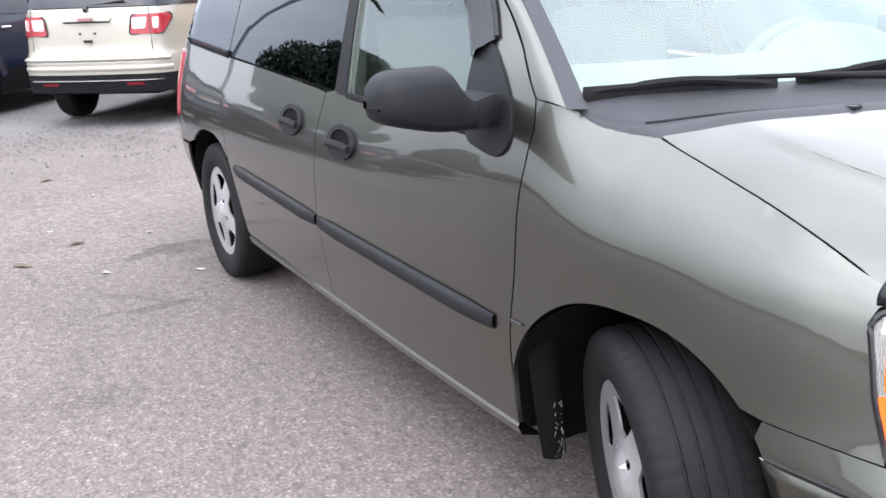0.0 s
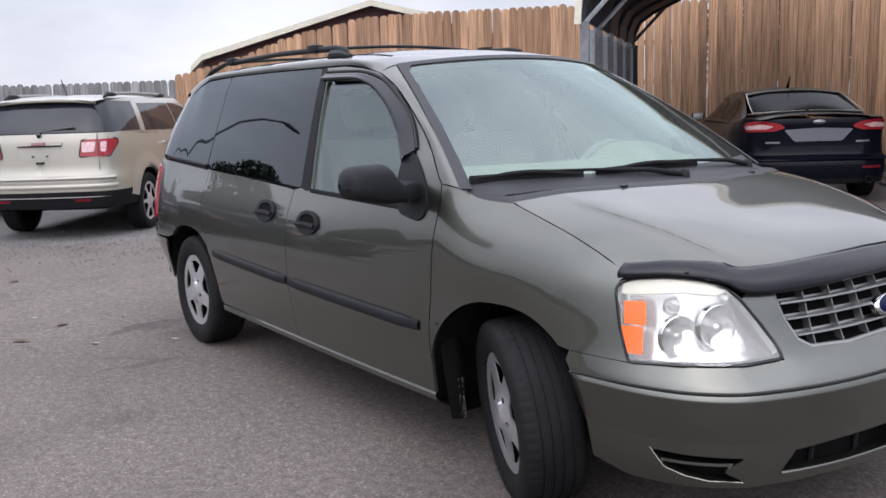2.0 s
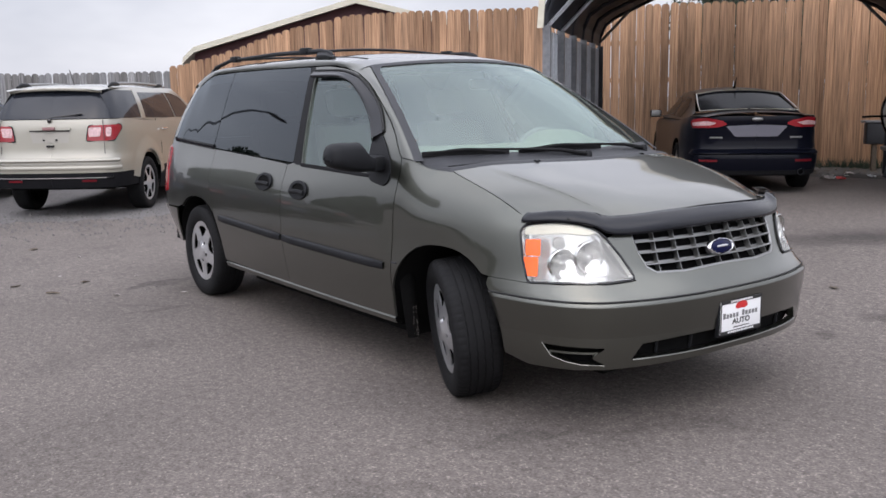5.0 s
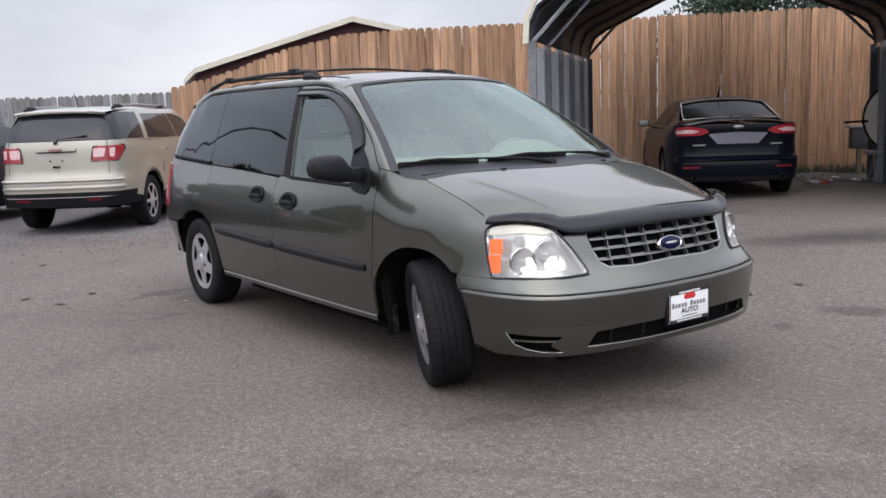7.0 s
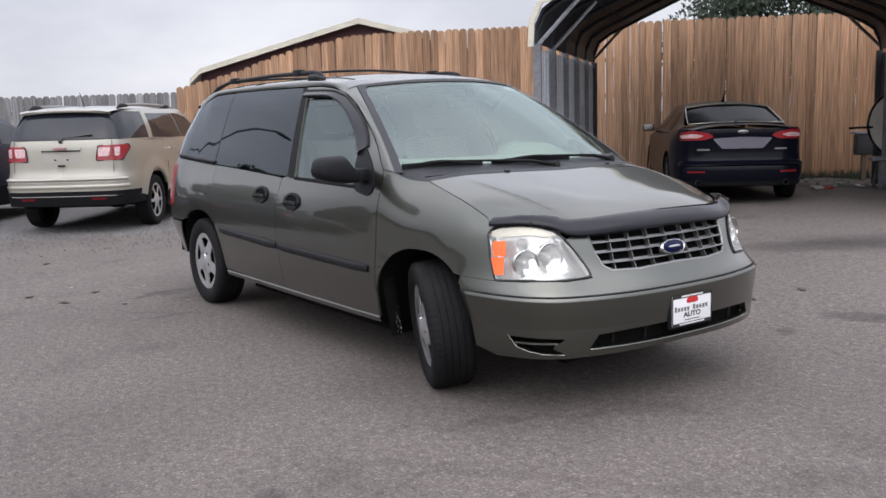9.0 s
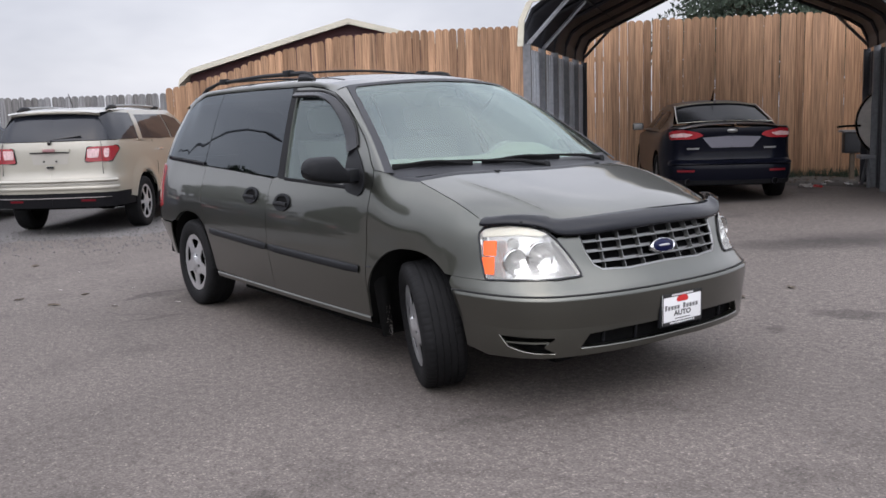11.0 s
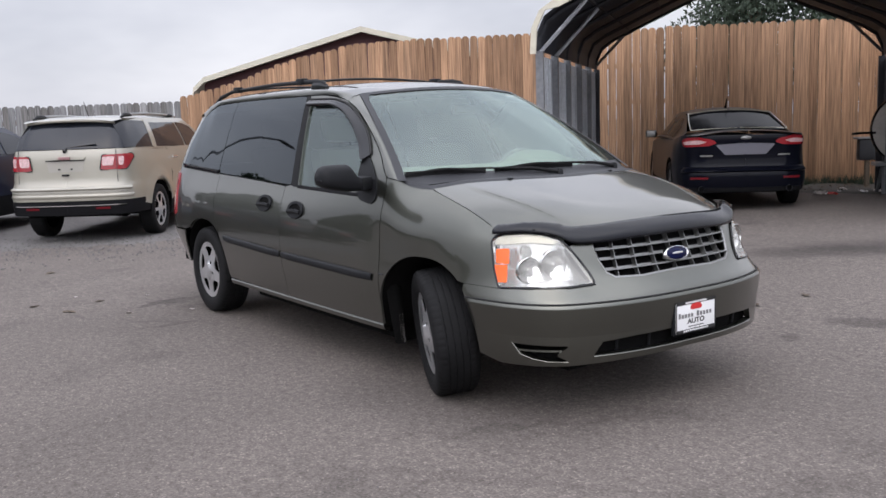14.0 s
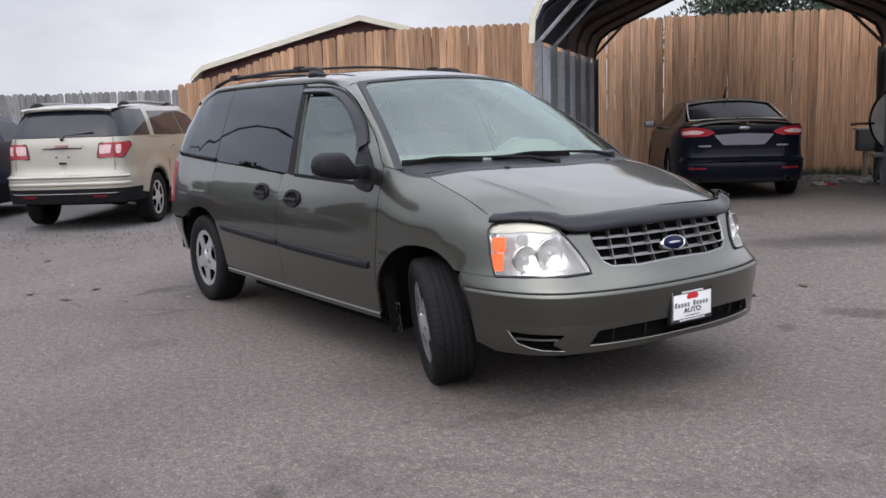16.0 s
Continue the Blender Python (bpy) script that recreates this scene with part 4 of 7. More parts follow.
    for y0 in (-0.38, 0.38):
        jet = bmesh.new()
        box(jet, 0.085, y0 - 0.015, hood_z(0.1, y0) - 0.002, 0.112, y0 + 0.015, hood_z(0.1, y0) + 0.008, 0.004)
        part("washer_jet", jet, M_BLACK, bonnet)

    # screen pillars
    pil = [(-0.368, 1.156), (-0.482, 1.262), (-0.600, 1.348), (-0.737, 1.441), (-0.918, 1.546), (-1.086, 1.612)]
    pl_x, pl_z = smooth_curve(np.linspace(0, 1, 6), [-p[0] for p in pil]), smooth_curve(np.linspace(0, 1, 6), [p[1] for p in pil])
    pb = bmesh.new()

    def pillar_at(u, v):
        t = -0.03 + 1.03 * u
        a = shield_edge(-1.012, t)
        b = VAN.at(VS(-pl_x(u)), pl_z(u))
        q = a.lerp(b, v)
        q += Vector((0.003, -0.004, 0.003)) * math.sin(math.pi * v)
        return q

    grid(pb, pillar_at, 18, 6)
    both("screen_pillar", pb, M_PAINT)
    joint = bmesh.new()
    tube(joint, [VAN.at(VS(x), 1.156 - 0.011 * (x + 0.368) / 0.096, 0.001) for x in np.linspace(-0.366, -0.275, 6)], 0.0022, 5)
    both("pillar_seam", joint, M_GAP)

    # roof with its side rails
    rb = bmesh.new()

    def roof_at(u, v):
        w = -1 + 2 * v
        x0 = -1.068 + 0.122 * (1 - w * w)
        x = x0 + (-3.74 - x0) * u
        s = VS(x)
        zt = roof_edge(x)
        hw = -VAN.at(s, zt).y
        hw = hw + (0.612 - hw) * (1 - sstep(u, 0, 0.06))
        return Vector((x, hw * w, zt + 0.05 * (1 - abs(w) ** 2.4)))

    grid(rb, roof_at, 50, 28)
    roof = part("roof", rb, M_PAINT, van)
    for y0 in (0.40, -0.40):
        rib = bmesh.new()
        tube(rib, [roof_at(t, 0.5 + y0) + Vector((0, 0, 0.001)) for t in np.linspace(0.08, 0.97, 20)], 0.009, 6, 0.35)
        part("roof_groove", rib, M_GAP, roof)
    rail_z = smooth_curve([-3.56, -3.45, -3.24, -2.87, -2.3, -1.70, -1.43, -1.25, -1.072], [1.565, 1.62, 1.658, 1.668, 1.668, 1.664, 1.660, 1.642, 1.606])

    def cant_at(u, v):
        x = -1.076 - 2.484 * u
        low = VAN.at(VS(x), rail_z(x))
        top = roof_at(0.968 * u, 0.0)
        return low.lerp(top, v) + Vector((0, -0.005, 0.006)) * math.sin(math.pi * v)

    cr = bmesh.new()
    grid(cr, cant_at, 70, 8)
    both("cant_rail", cr, M_PAINT)
    hl_ = bmesh.new()
    grid(hl_, lambda u, v: roof_at(0.96 * u, 0.05 + 0.90 * v) - Vector((0, 0, 0.006 + 0.030 * sstep(u, 0.0, 0.08))), 14, 8)
    part("headlining", hl_, M_CABIN, van)
    tg = bmesh.new()
    box(tg, -3.90, -0.76, 0.56, -3.87, 0.76, 1.14, 0.01)
    part("tailgate_lining", tg, M_CABIN, van)
    sl = bmesh.new()
    grid(sl, lambda u, v: VAN.at(VS(-1.20 - 2.3 * u), rail_z(-1.20 - 2.3 * u) + 0.03 - 0.055 * v, -0.016), 40, 2)
    both("roof_lining_edge", sl, M_WELL)

    # front doors
    fd = [(-0.376, 0.335), (-0.366, 0.45), (-0.368, 0.61), (-0.366, 0.74), (-0.366, 0.87), (-0.356, 1.0), (-0.354, 1.09), (-0.373, 1.154), (-0.487, 1.259), (-0.605, 1.344), (-0.742, 1.437), (-0.922, 1.542), (-1.088, 1.608), (-1.25, 1.634), (-1.43, 1.652), (-1.63, 1.655)]
    fd += [(-1.60, 1.45), (-1.545, 1.24), (-1.50, 1.085), (-1.625, 1.062), (-1.623, 0.89), (-1.602, 0.73), (-1.586, 0.612), (-1.560, 0.476), (-1.552, 0.335)]
    win = rounded([(-0.60, 1.075), (-0.585, 1.13), (-0.655, 1.27), (-0.79, 1.40), (-0.95, 1.505), (-1.12, 1.572), (-1.30, 1.60), (-1.575, 1.605), (-1.535, 1.40), (-1.475, 1.19), (-1.44, 1.072)], 0.03, 3)
    both("front_door", patch(fd, skin, 0.035, [win], inward=core, lift=0.0), M_PAINT)
    pane = both("door_glass", patch(win, VAN.xz(-0.012), 0.05, depth=0.0, inward=core), M_GLASS)
    for o in pane:
        o.visible_shadow = False
    top_x, top_z = smooth_curve(np.linspace(0, 1, 6), [0.612, 0.722, 0.890, 1.075, 1.28, 1.60]), smooth_curve(np.linspace(0, 1, 6), [1.280, 1.402, 1.510, 1.586, 1.620, 1.630])
    low_x = smooth_curve(np.linspace(0, 1, 6), [0.682, 0.818, 0.969, 1.131, 1.305, 1.594])
    low_v = smooth_curve(np.linspace(0, 1, 6), [1.231, 1.368, 1.478, 1.550, 1.581, 1.586])
    vis = bmesh.new()
    bulge = (0.006, 0.016, 0.020, 0.021, 0.031, 0.034, 0.033, 0.029, 0.022, 0.008)
    grid(vis, lambda t, v: VAN.at(VS(-top_x(t) * (1 - v) - low_x(t) * v), top_z(t) * (1 - v) + low_v(t) * v, bulge[round(v * 9)]), 44, 9)
    both("window_visor", vis, M_SMOKE, "smoked plastic window visor")
    vs_ = bmesh.new()
    tube(vs_, [VAN.at(VS(-top_x(t)), top_z(t) + 0.004, 0.006) for t in np.linspace(0, 1, 40)], 0.0075, 6)
    both("frame_seal", vs_, M_GAP)
    sail = rounded([(-0.432, 1.030), (-0.475, 1.008), (-0.60, 1.028), (-0.655, 1.075), (-0.690, 1.262), (-0.655, 1.282), (-0.600, 1.262), (-0.520, 1.205), (-0.462, 1.145), (-0.428, 1.075)], 0.022, 3)
    both("mirror_base", patch(sail, VAN.xz(0.008), 0.03, depth=0.02, inward=core), M_TRIM)
    beltline = bmesh.new()
    strip(beltline, [(x, 1.062 - 0.02 * (x + 1.05)) for x in np.linspace(-1.44, -0.62, 24)], VAN.xz(0.004), 0.005, 2.4)
    both("window_seal", beltline, M_TRIM)

    # wing mirrors: arm and shell
    for side in (-1, 1):
        arm = bmesh.new()
        box(arm, -0.545, -0.05, -0.05, -0.415, 0.05, 0.05, 0.02)
        for v in arm.verts:
            v.co.y = v.co.y * 1.3 - 0.965
            v.co.x -= 0.06 * sstep(v.co.y, -1.0, -0.93)
            v.co.z = v.co.z * 0.76 + 1.126
        sh = bmesh.new()
        n = 18

        def shell_ring(k):
            t = k / n
            y = -1.012 - 0.25 * t
            r = max(0.02, (1 - max(0.0, 2 * t - 1) ** 4.5)) ** 0.5
            lift = 0.030 * sstep(t, 0.2, 1)
            return y, r, lift

        rings = []
        for k in range(n + 1):
            y, r, lift = shell_ring(k)
            t = k / n
            ring = []
            for j in range(20):
                a = 2 * math.pi * j / 20
                cx, cz = math.cos(a), math.sin(a)
                px = math.copysign(abs(cx) ** 0.75, cx) * (0.085 if cx > 0 else 0.045) * r
                pz = math.copysign(abs(cz) ** (0.52 if cz > 0 else 0.36), cz) * (0.080 * (0.04 + 0.96 * sstep(t, 0.04, 0.28)) if cz > 0 else 0.072) * (r if cz > 0 else r**0.6)
                ring.append(sh.verts.new((-0.485 + px, y, 1.160 + pz + lift * (1 if cz < 0 else 0))))
            rings.append(ring)
        for a, b in zip(rings, rings[1:]):
            for j in range(20):
                sh.faces.new((a[j], a[(j + 1) % 20], b[(j + 1) % 20], b[j]))
        sh.faces.new(rings[0][::-1])
        sh.faces.new(rings[-1])
        gl = bmesh.new()
        box(gl, -0.532, -1.20, 1.13, -0.5285, -1.07, 1.20, 0.0012)
        if side == 1:
            arm, sh, gl = mirrored(arm), mirrored(sh), mirrored(gl)
            # the left mirror is folded back against its door
            for q in (sh, gl):
                for v in q.verts:
                    v.co.x, v.co.y = -0.52 - (v.co.y - 0.97), 0.985 + (v.co.x + 0.485) * 0.55
            for v in arm.verts:
                v.co.y = 0.93 + (v.co.y - 0.93) * 0.6
        mirror = part("wing_mirror", sh, M_TRIM, van, "black grained plastic wing mirror")
        part("mirror_arm", arm, M_TRIM, mirror)
        part("mirror_glass", gl, M_CHROME, mirror)

    # centre pillar, sliding doors and quarter windows
    bp = [(-1.452, 1.070), (-1.485, 1.19), (-1.545, 1.40), (-1.590, 1.61), (-1.62, 1.654), (-1.664, 1.658), (-1.615, 1.40), (-1.570, 1.19), (-1.548, 1.076), (-1.50, 1.066)]
    both("centre_pillar", patch(bp, VAN.xz(0.003), 0.04, inward=core), M_PILLAR)
    rear_arch = arch(-3.02, 0.455, 0.762, 0.32, 0, 180, 44)
    sd = [(-1.556, 0.335), (-1.564, 0.476), (-1.590, 0.612), (-1.606, 0.73), (-1.627, 0.89), (-1.630, 1.062), (-1.70, 1.068), (-2.3, 1.095), (-2.82, 1.113), (-2.815, 0.93), (-2.785, 0.825), (-2.712, 0.717)]
    sd += [(x, z) for x, z in reversed(rear_arch) if x > -2.70 and z > 0.36][0:]
    sd += [(-2.555, 0.345)]
    both("sliding_door", patch(sd, skin, 0.04, inward=core), M_PAINT)
    sg = rounded([(-1.554, 1.077), (-2.3, 1.104), (-2.860, 1.124), (-2.865, 1.40), (-2.871, 1.660), (-2.3, 1.661), (-1.670, 1.655), (-1.621, 1.40), (-1.576, 1.19)], 0.02, 2)
    both("sliding_door_glass", patch(sg, VAN.xz(0.001), 0.06, depth=0.01, inward=core), M_PRIVACY)
    qg = rounded([(-2.868, 1.124), (-3.4, 1.148), (-3.745, 1.17), (-3.725, 1.36), (-3.62, 1.52), (-3.55, 1.56), (-3.44, 1.612), (-3.24, 1.650), (-2.878, 1.660), (-2.874, 1.40)], 0.02, 2)
    both("quarter_glass", patch(qg, lambda x, z: VAN.at(VS(x), z, 0.001 - 0.0037 * (z - 1.4)), 0.05, depth=0.01, inward=core), M_PRIVACY)
    track = bmesh.new()
    strip(track, [(x, 1.128 - 0.045 * (x + 2.85)) for x in np.linspace(-3.73, -2.86, 20)], VAN.xz(0.006), 0.008, 2.6)
    both("slide_track", track, M_BLACK)

    # rear quarters round to the tailgate
    qp = [(VS(-2.824), 1.115), (VS(-2.819), 0.93), (VS(-2.789), 0.825), (VS(-2.716), 0.717)]
    qp += [(VS(x), z) for x, z in rear_arch if x < -2.70 and z > 0.66]
    qp += [(VS(-3.44), 0.652), (5.5, 0.645), (6.0, 0.645), (VAN.end, 0.645), (VAN.end, 1.15), (6.0, 1.15), (5.5, 1.172), (VS(-3.4), 1.142)]
    both("rear_quarter", patch(qp, VAN.sz(), 0.04, inward=core), M_PAINT)
    dp = [(VS(-3.752), 1.172), (VS(-3.732), 1.36), (VS(-3.628), 1.52), (VS(-3.558), 1.568), (VS(-3.66), 1.60), (5.7, 1.66), (VAN.end, 1.66), (VAN.end, 1.155), (6.0, 1.155)]
    both("tailgate", patch(dp, VAN.sz(), 0.045, inward=core), M_PAINT)
    tg = rounded([(5.62, 1.18), (VAN.end, 1.18), (VAN.end, 1.58), (5.75, 1.56)], 0.02, 2)
    both("tailgate_glass", patch(tg, VAN.sz(0.006), 0.06, depth=0.01, inward=core), M_PRIVACY)
    tl = rounded([(5.40, 0.755), (5.46, 1.10), (5.74, 1.12), (5.74, 0.74)], 0.03, 3)
    both("tail_lamp", patch(tl, VAN.sz(0.010), 0.04, depth=0.02, inward=core), M_RED, "tall red tail lamp")
    rbump = [(VS(-3.445), 0.640), (5.5, 0.634), (6.0, 0.634), (VAN.end, 0.634), (VAN.end, 0.36), (5.4, 0.355), (VS(-3.475), 0.37), (VS(-3.470), 0.50)]
    both("rear_bumper", patch(rbump, VAN.sz(0.006), 0.045, inward=core), M_PAINT)

    # rubbing strips, sills, fuel door line, handles
    for x0, x1, z0, z1 in ((-0.43, -1.578, 0.602, 0.618), (-1.602, -2.585, 0.618, 0.644)):
        mould = bmesh.new()
        n = 26

        def mould_at(u, v):
            x = x0 + (x1 - x0) * u
            z = z0 + (z1 - z0) * u
            end = min(1.0, 6 * u + 0.35, 6 * (1 - u) + 0.35)
            a = math.pi * v
            return VAN.at(VS(x), z + 0.024 * math.cos(a) * (0.75 + 0.25 * end), 0.002 + 0.020 * math.sin(a) ** 0.6 * end)

        grid(mould, mould_at, n, 8)
        both("rubbing_strip", mould, M_TRIM)
    sill = bmesh.new()
    grid(sill, lambda u, v: VAN.at(VS(-0.37 - 2.18 * u), (0.337, 0.328, 0.302, 0.28)[round(v * 3)], (0.000, 0.007, 0.004, -0.06)[round(v * 3)]), 30, 3)
    both("sill", sill, M_PAINT)
    tick = bmesh.new()
    strip(tick, [(-0.362 + 0.045 * t, 0.628) for t in np.linspace(0, 1, 4)], VAN.xz(0.002), 0.004, 1)
    both("wing_edge_line", tick, M_TRIM_GREY)
    for cx, cz in ((-1.392, 0.925), (-1.880, 0.945)):
        plate_ = [(cx + 0.112 * math.cos(a), cz + 0.056 * math.sin(a)) for a in np.linspace(0, 2 * math.pi, 28, endpoint=False)]
        hole = [(cx + 0.078 * math.cos(a), cz + 0.006 + 0.034 * max(-0.35, math.sin(a))) for a in np.linspace(0, 2 * math.pi, 20, endpoint=False)]
        both("door_handle", patch(plate_, VAN.xz(0.010), 0.02, [hole], 0.016, inward=core), M_TRIM)
        cup = both("handle_recess", patch(hole, VAN.xz(0.0035), 0.03, depth=0.0, inward=core), M_WELL)
        grip = bmesh.new()
        strip(grip, [(cx + t, cz - 0.012 + 0.004 * math.cos(t * 20)) for t in np.linspace(-0.09, 0.09, 10)], VAN.xz(0.016), 0.010, 1.4)
        both("handle_grip", grip, M_TRIM)

    # roof rack
    for side in (-1, 1):
        rail = bmesh.new()
        v0 = 0.5 + side * 0.44
        pts = [roof_at(t, v0) + Vector((0, 0, h)) for t, h in ((0.20, 0.012), (0.215, 0.030), (0.25, 0.045), (0.5, 0.052), (0.8, 0.050), (0.90, 0.044), (0.93, 0.028), (0.95, 0.010))]
        tube(rail, pts, [0.012, 0.018, 0.017, 0.014, 0.014, 0.017, 0.018, 0.012], 8)
        rk = part("roof_rail", rail, M_TRIM, van)
        for t0 in (0.20, 0.90):
            foot = bmesh.new()
            a, b = roof_at(t0, v0), roof_at(t0 + 0.06, v0)
            tube(foot, [a + Vector((0.02, 0, 0.004)), a.lerp(b, 0.3) + Vector((0, 0, 0.018)), b + Vector((0, 0, 0.020)), b + Vector((-0.05, 0, 0.004))], [0.010, 0.026, 0.026, 0.012], 8, 0.9)
            part("rail_foot", foot, M_TRIM_GREY, rk)
    for t0 in (0.335, 0.76):
        bar = bmesh.new()
        a, b = roof_at(t0, 0.06), roof_at(t0, 0.94)
        tube(bar, [a.lerp(b, k / 12) * 1 + Vector((0, 0, 0.055 + 0.03 * (1 - (k / 6 - 1) ** 2) - 0.012)) for k in range(13)], 0.016, 8, 0.55)
        cross = part("roof_crossbar", bar, M_TRIM, van)
        for q in (a, b):
            cl = bmesh.new()
            box(cl, q.x - 0.045, q.y - 0.03, q.z + 0.03, q.x + 0.045, q.y + 0.03, q.z + 0.075, 0.012)
            part("crossbar_clamp", cl, M_TRIM, cross)

    # number-plate holder with a dealer's card
    hold = bmesh.new()
    box(hold, 1.016, -0.168, 0.366, 1.036, 0.168, 0.548, 0.006)
    holder = part("plate_holder", hold, M_TRIM, van)
    card = bmesh.new()
    box(card, 1.036, -0.155, 0.378, 1.041, 0.155, 0.536, 0.002)
    dealer = part("dealer_plate", card, M_WHITE, holder, "white dealer card with a red emblem in a black frame")

    def bar_on(z, y0, y1, h, material, name="printed_bar"):
        b = bmesh.new()
        box(b, 1.041, y0, z - h / 2, 1.0425, y1, z + h / 2)
        part(name, b, material, dealer, smooth=False)

    for y0, y1, z0, z1 in ((-0.157, 0.157, 0.520, 0.538), (-0.157, 0.157, 0.376, 0.392)):
        bar_on((z0 + z1) / 2, y0, y1, z1 - z0, M_INK, "plate_frame")
    for y0 in (-0.157, 0.151):
        bar_on(0.457, y0, y0 + 0.006, 0.16, M_INK, "plate_frame")
    for z, y0, y1 in ((0.529, -0.085, 0.085), (0.384, -0.10, 0.10)):
        b = bmesh.new()
        for k in range(12):
            ya = y0 + (y1 - y0) * k / 12
            box(b, 1.0424, ya, z - 0.0045, 1.0432, ya + (y1 - y0) / 17, z + 0.0045)
        part("frame_print", b, M_WHITE, dealer, smooth=False)
    emblem = bmesh.new()
    tube(emblem, [(1.0418, -0.045 + 0.09 * t, 0.498 + 0.012 * math.sin(math.pi * t)) for t in np.linspace(0, 1, 9)], [0.006, 0.014, 0.018, 0.019, 0.020, 0.020, 0.019, 0.014, 0.006], 8)
    for v in emblem.verts:
        v.co.x = 1.0418 + (v.co.x - 1.0418) * 0.05
    part("emblem", emblem, M_INK_RED, dealer)
    for a, b in ((-0.138, -0.016), (0.006, 0.132)):
        letters = bmesh.new()
        for k in range(5):
            ya = a + (b - a) * k / 5
            h = 0.027 if k == 0 else 0.020
            box(letters, 1.041, ya, 0.452, 1.0425, ya + (b - a) / 5 * 0.66, 0.452 + h)
        part("printed_bar", letters, M_INK_GREY, dealer, smooth=False)
    txt = bpy.data.curves.new("print_auto", "FONT")
    txt.body, txt.size, txt.align_x, txt.extrude = "AUTO", 0.036, "CENTER", 0.0004
    txt.offset = 0.0012
    to = new("printed_word", txt)
    to.parent = dealer
    to.matrix_local = Matrix.Translation((1.0418, 0, 0.420)) @ Matrix.Rotation(radians(90), 4, "Z") @ Matrix.Rotation(radians(90), 4, "X") @ Matrix.Diagonal((1.35, 1, 1, 1))
    txt.materials.append(M_INK)
    b = bmesh.new()
    box(b, 1.041, -0.06, 0.402, 1.0425, 0.06, 0.406)
    part("printed_bar", b, M_INK, dealer, smooth=False)

    centre = Vector((1.03, 0, 0.457))
    holder.matrix_local = Matrix.Translation(centre + Vector((0, 0.014, 0.008))) @ Matrix.Diagonal((1, 0.94, 0.96, 1)) @ Matrix.Translation(-centre)

    # dark strip added under the nose to deepen the shadow there
    nose_shade = bmesh.new()
    grid(nose_shade, lambda u, v: VAN.at(-0.95 + 1.9 * u, 0.335 - 0.075 * v, -0.14 - 0.02 * v), 40, 3)
    do = part("nose_shade_strip", nose_shade, M_WELL, van)
    do.modifiers.new("thick", "SOLIDIFY").thickness = 0.008

    # wheel wells, belly and cabin
    for cx in (0.03, -3.03):
        well = bmesh.new()

        def well_at(u, v):
            x, z = cx + 0.445 * math.cos(math.pi * u), 0.31 + 0.452 * math.sin(math.pi * u)
            y = VAN.at(VS(x), max(z, 0.36)).y + 0.008
            return Vector((x, y + (-0.49 - y) * v, z))

        grid(well, well_at, 28, 3)
        grid(well, lambda u, v: Vector((cx - 0.46 + 0.92 * u, -0.50, 0.25 + 0.55 * v)), 2, 2)
        both("wheel_well", well, M_WELL)
    belly = bmesh.new()
    box(belly, -3.85, -0.52, 0.24, 0.45, 0.52, 0.62)
    box(belly, 0.40, -0.52, 0.36, 0.84, 0.52, 0.62)
    box(belly, -2.52, -0.84, 0.26, -0.46, 0.84, 0.36)
    box(belly, -2.52, -0.74, 0.19, -0.46, 0.74, 0.26)
    box(belly, -3.95, -0.80, 0.33, -3.5, 0.80, 0.60)
    box(belly, 0.44, -0.62, 0.25, 0.80, 0.62, 0.62)
    part("underbody", belly, M_WELL, van, smooth=False)
    flap = bmesh.new()
    grid(flap, lambda u, v: Vector((-0.375 + 0.06 * v * (1 - v) + 0.025 * math.sin(math.pi * u), -0.918 + 0.06 * v * v + (0.12 - 0.045 * v) * u, 0.66 - 0.45 * v)), 6, 10)
    both("mud_flap", flap, M_WELL)
    rs = random.Random(3)
    sc = bmesh.new()
    for _ in range(34):
        z = 0.225 + 0.17 * rs.random() ** 1.6
        v0 = (0.66 - z) / 0.45
        u0 = rs.choice((0.42, 0.66)) + 0.10 * rs.uniform(-1, 1)
        y = -0.918 + 0.06 * v0 * v0 + (0.12 - 0.045 * v0) * u0
        x = -0.373 + 0.06 * v0 * (1 - v0) + 0.025 * math.sin(math.pi * u0)
        tube(sc, [(x + 0.003, y, z), (x + 0.003, y + 0.004 * rs.uniform(-1, 1), z - rs.uniform(0.003, 0.012))], rs.uniform(0.0003, 0.0008), 4)
    part("scuff_marks", sc, M_DRY, van)
    dash = bmesh.new()
    grid(dash, lambda u, v: Vector((shield_edge(-1 + 2 * v, 0).x - 0.11 - 0.50 * u, -0.78 + 1.56 * v, 1.146 + 0.046 * sstep(u, 0.0, 0.7) - 0.20 * sstep(u, 0.8, 1.0))), 16, 20)
    part("dashboard", dash, M_DASH, van)
    hoodb = bmesh.new()
    grid(hoodb, lambda u, v: Vector((-0.30 - 0.34 * u, 0.40 + 0.27 * (v - 0.5) * 2 * (0.75 + 0.25 * u), 1.155 + 0.10 * (1 - abs(2 * v - 1) ** 2.6) * sstep(u, 0.0, 0.75))), 10, 20)
    part("instrument_hood", hoodb, M_DASH, van)
    lower = bmesh.new()
    box(lower, -0.74, -0.48, 0.50, -0.46, 0.48, 0.98, 0.05)
    part("dashboard_face", lower, M_DASH, van)
    wheel_ = bmesh.new()
    tube(wheel_, [(0.19 * math.cos(a), 0, 0.19 * math.sin(a)) for a in np.linspace(0, 2 * math.pi, 33)], 0.016, 8)
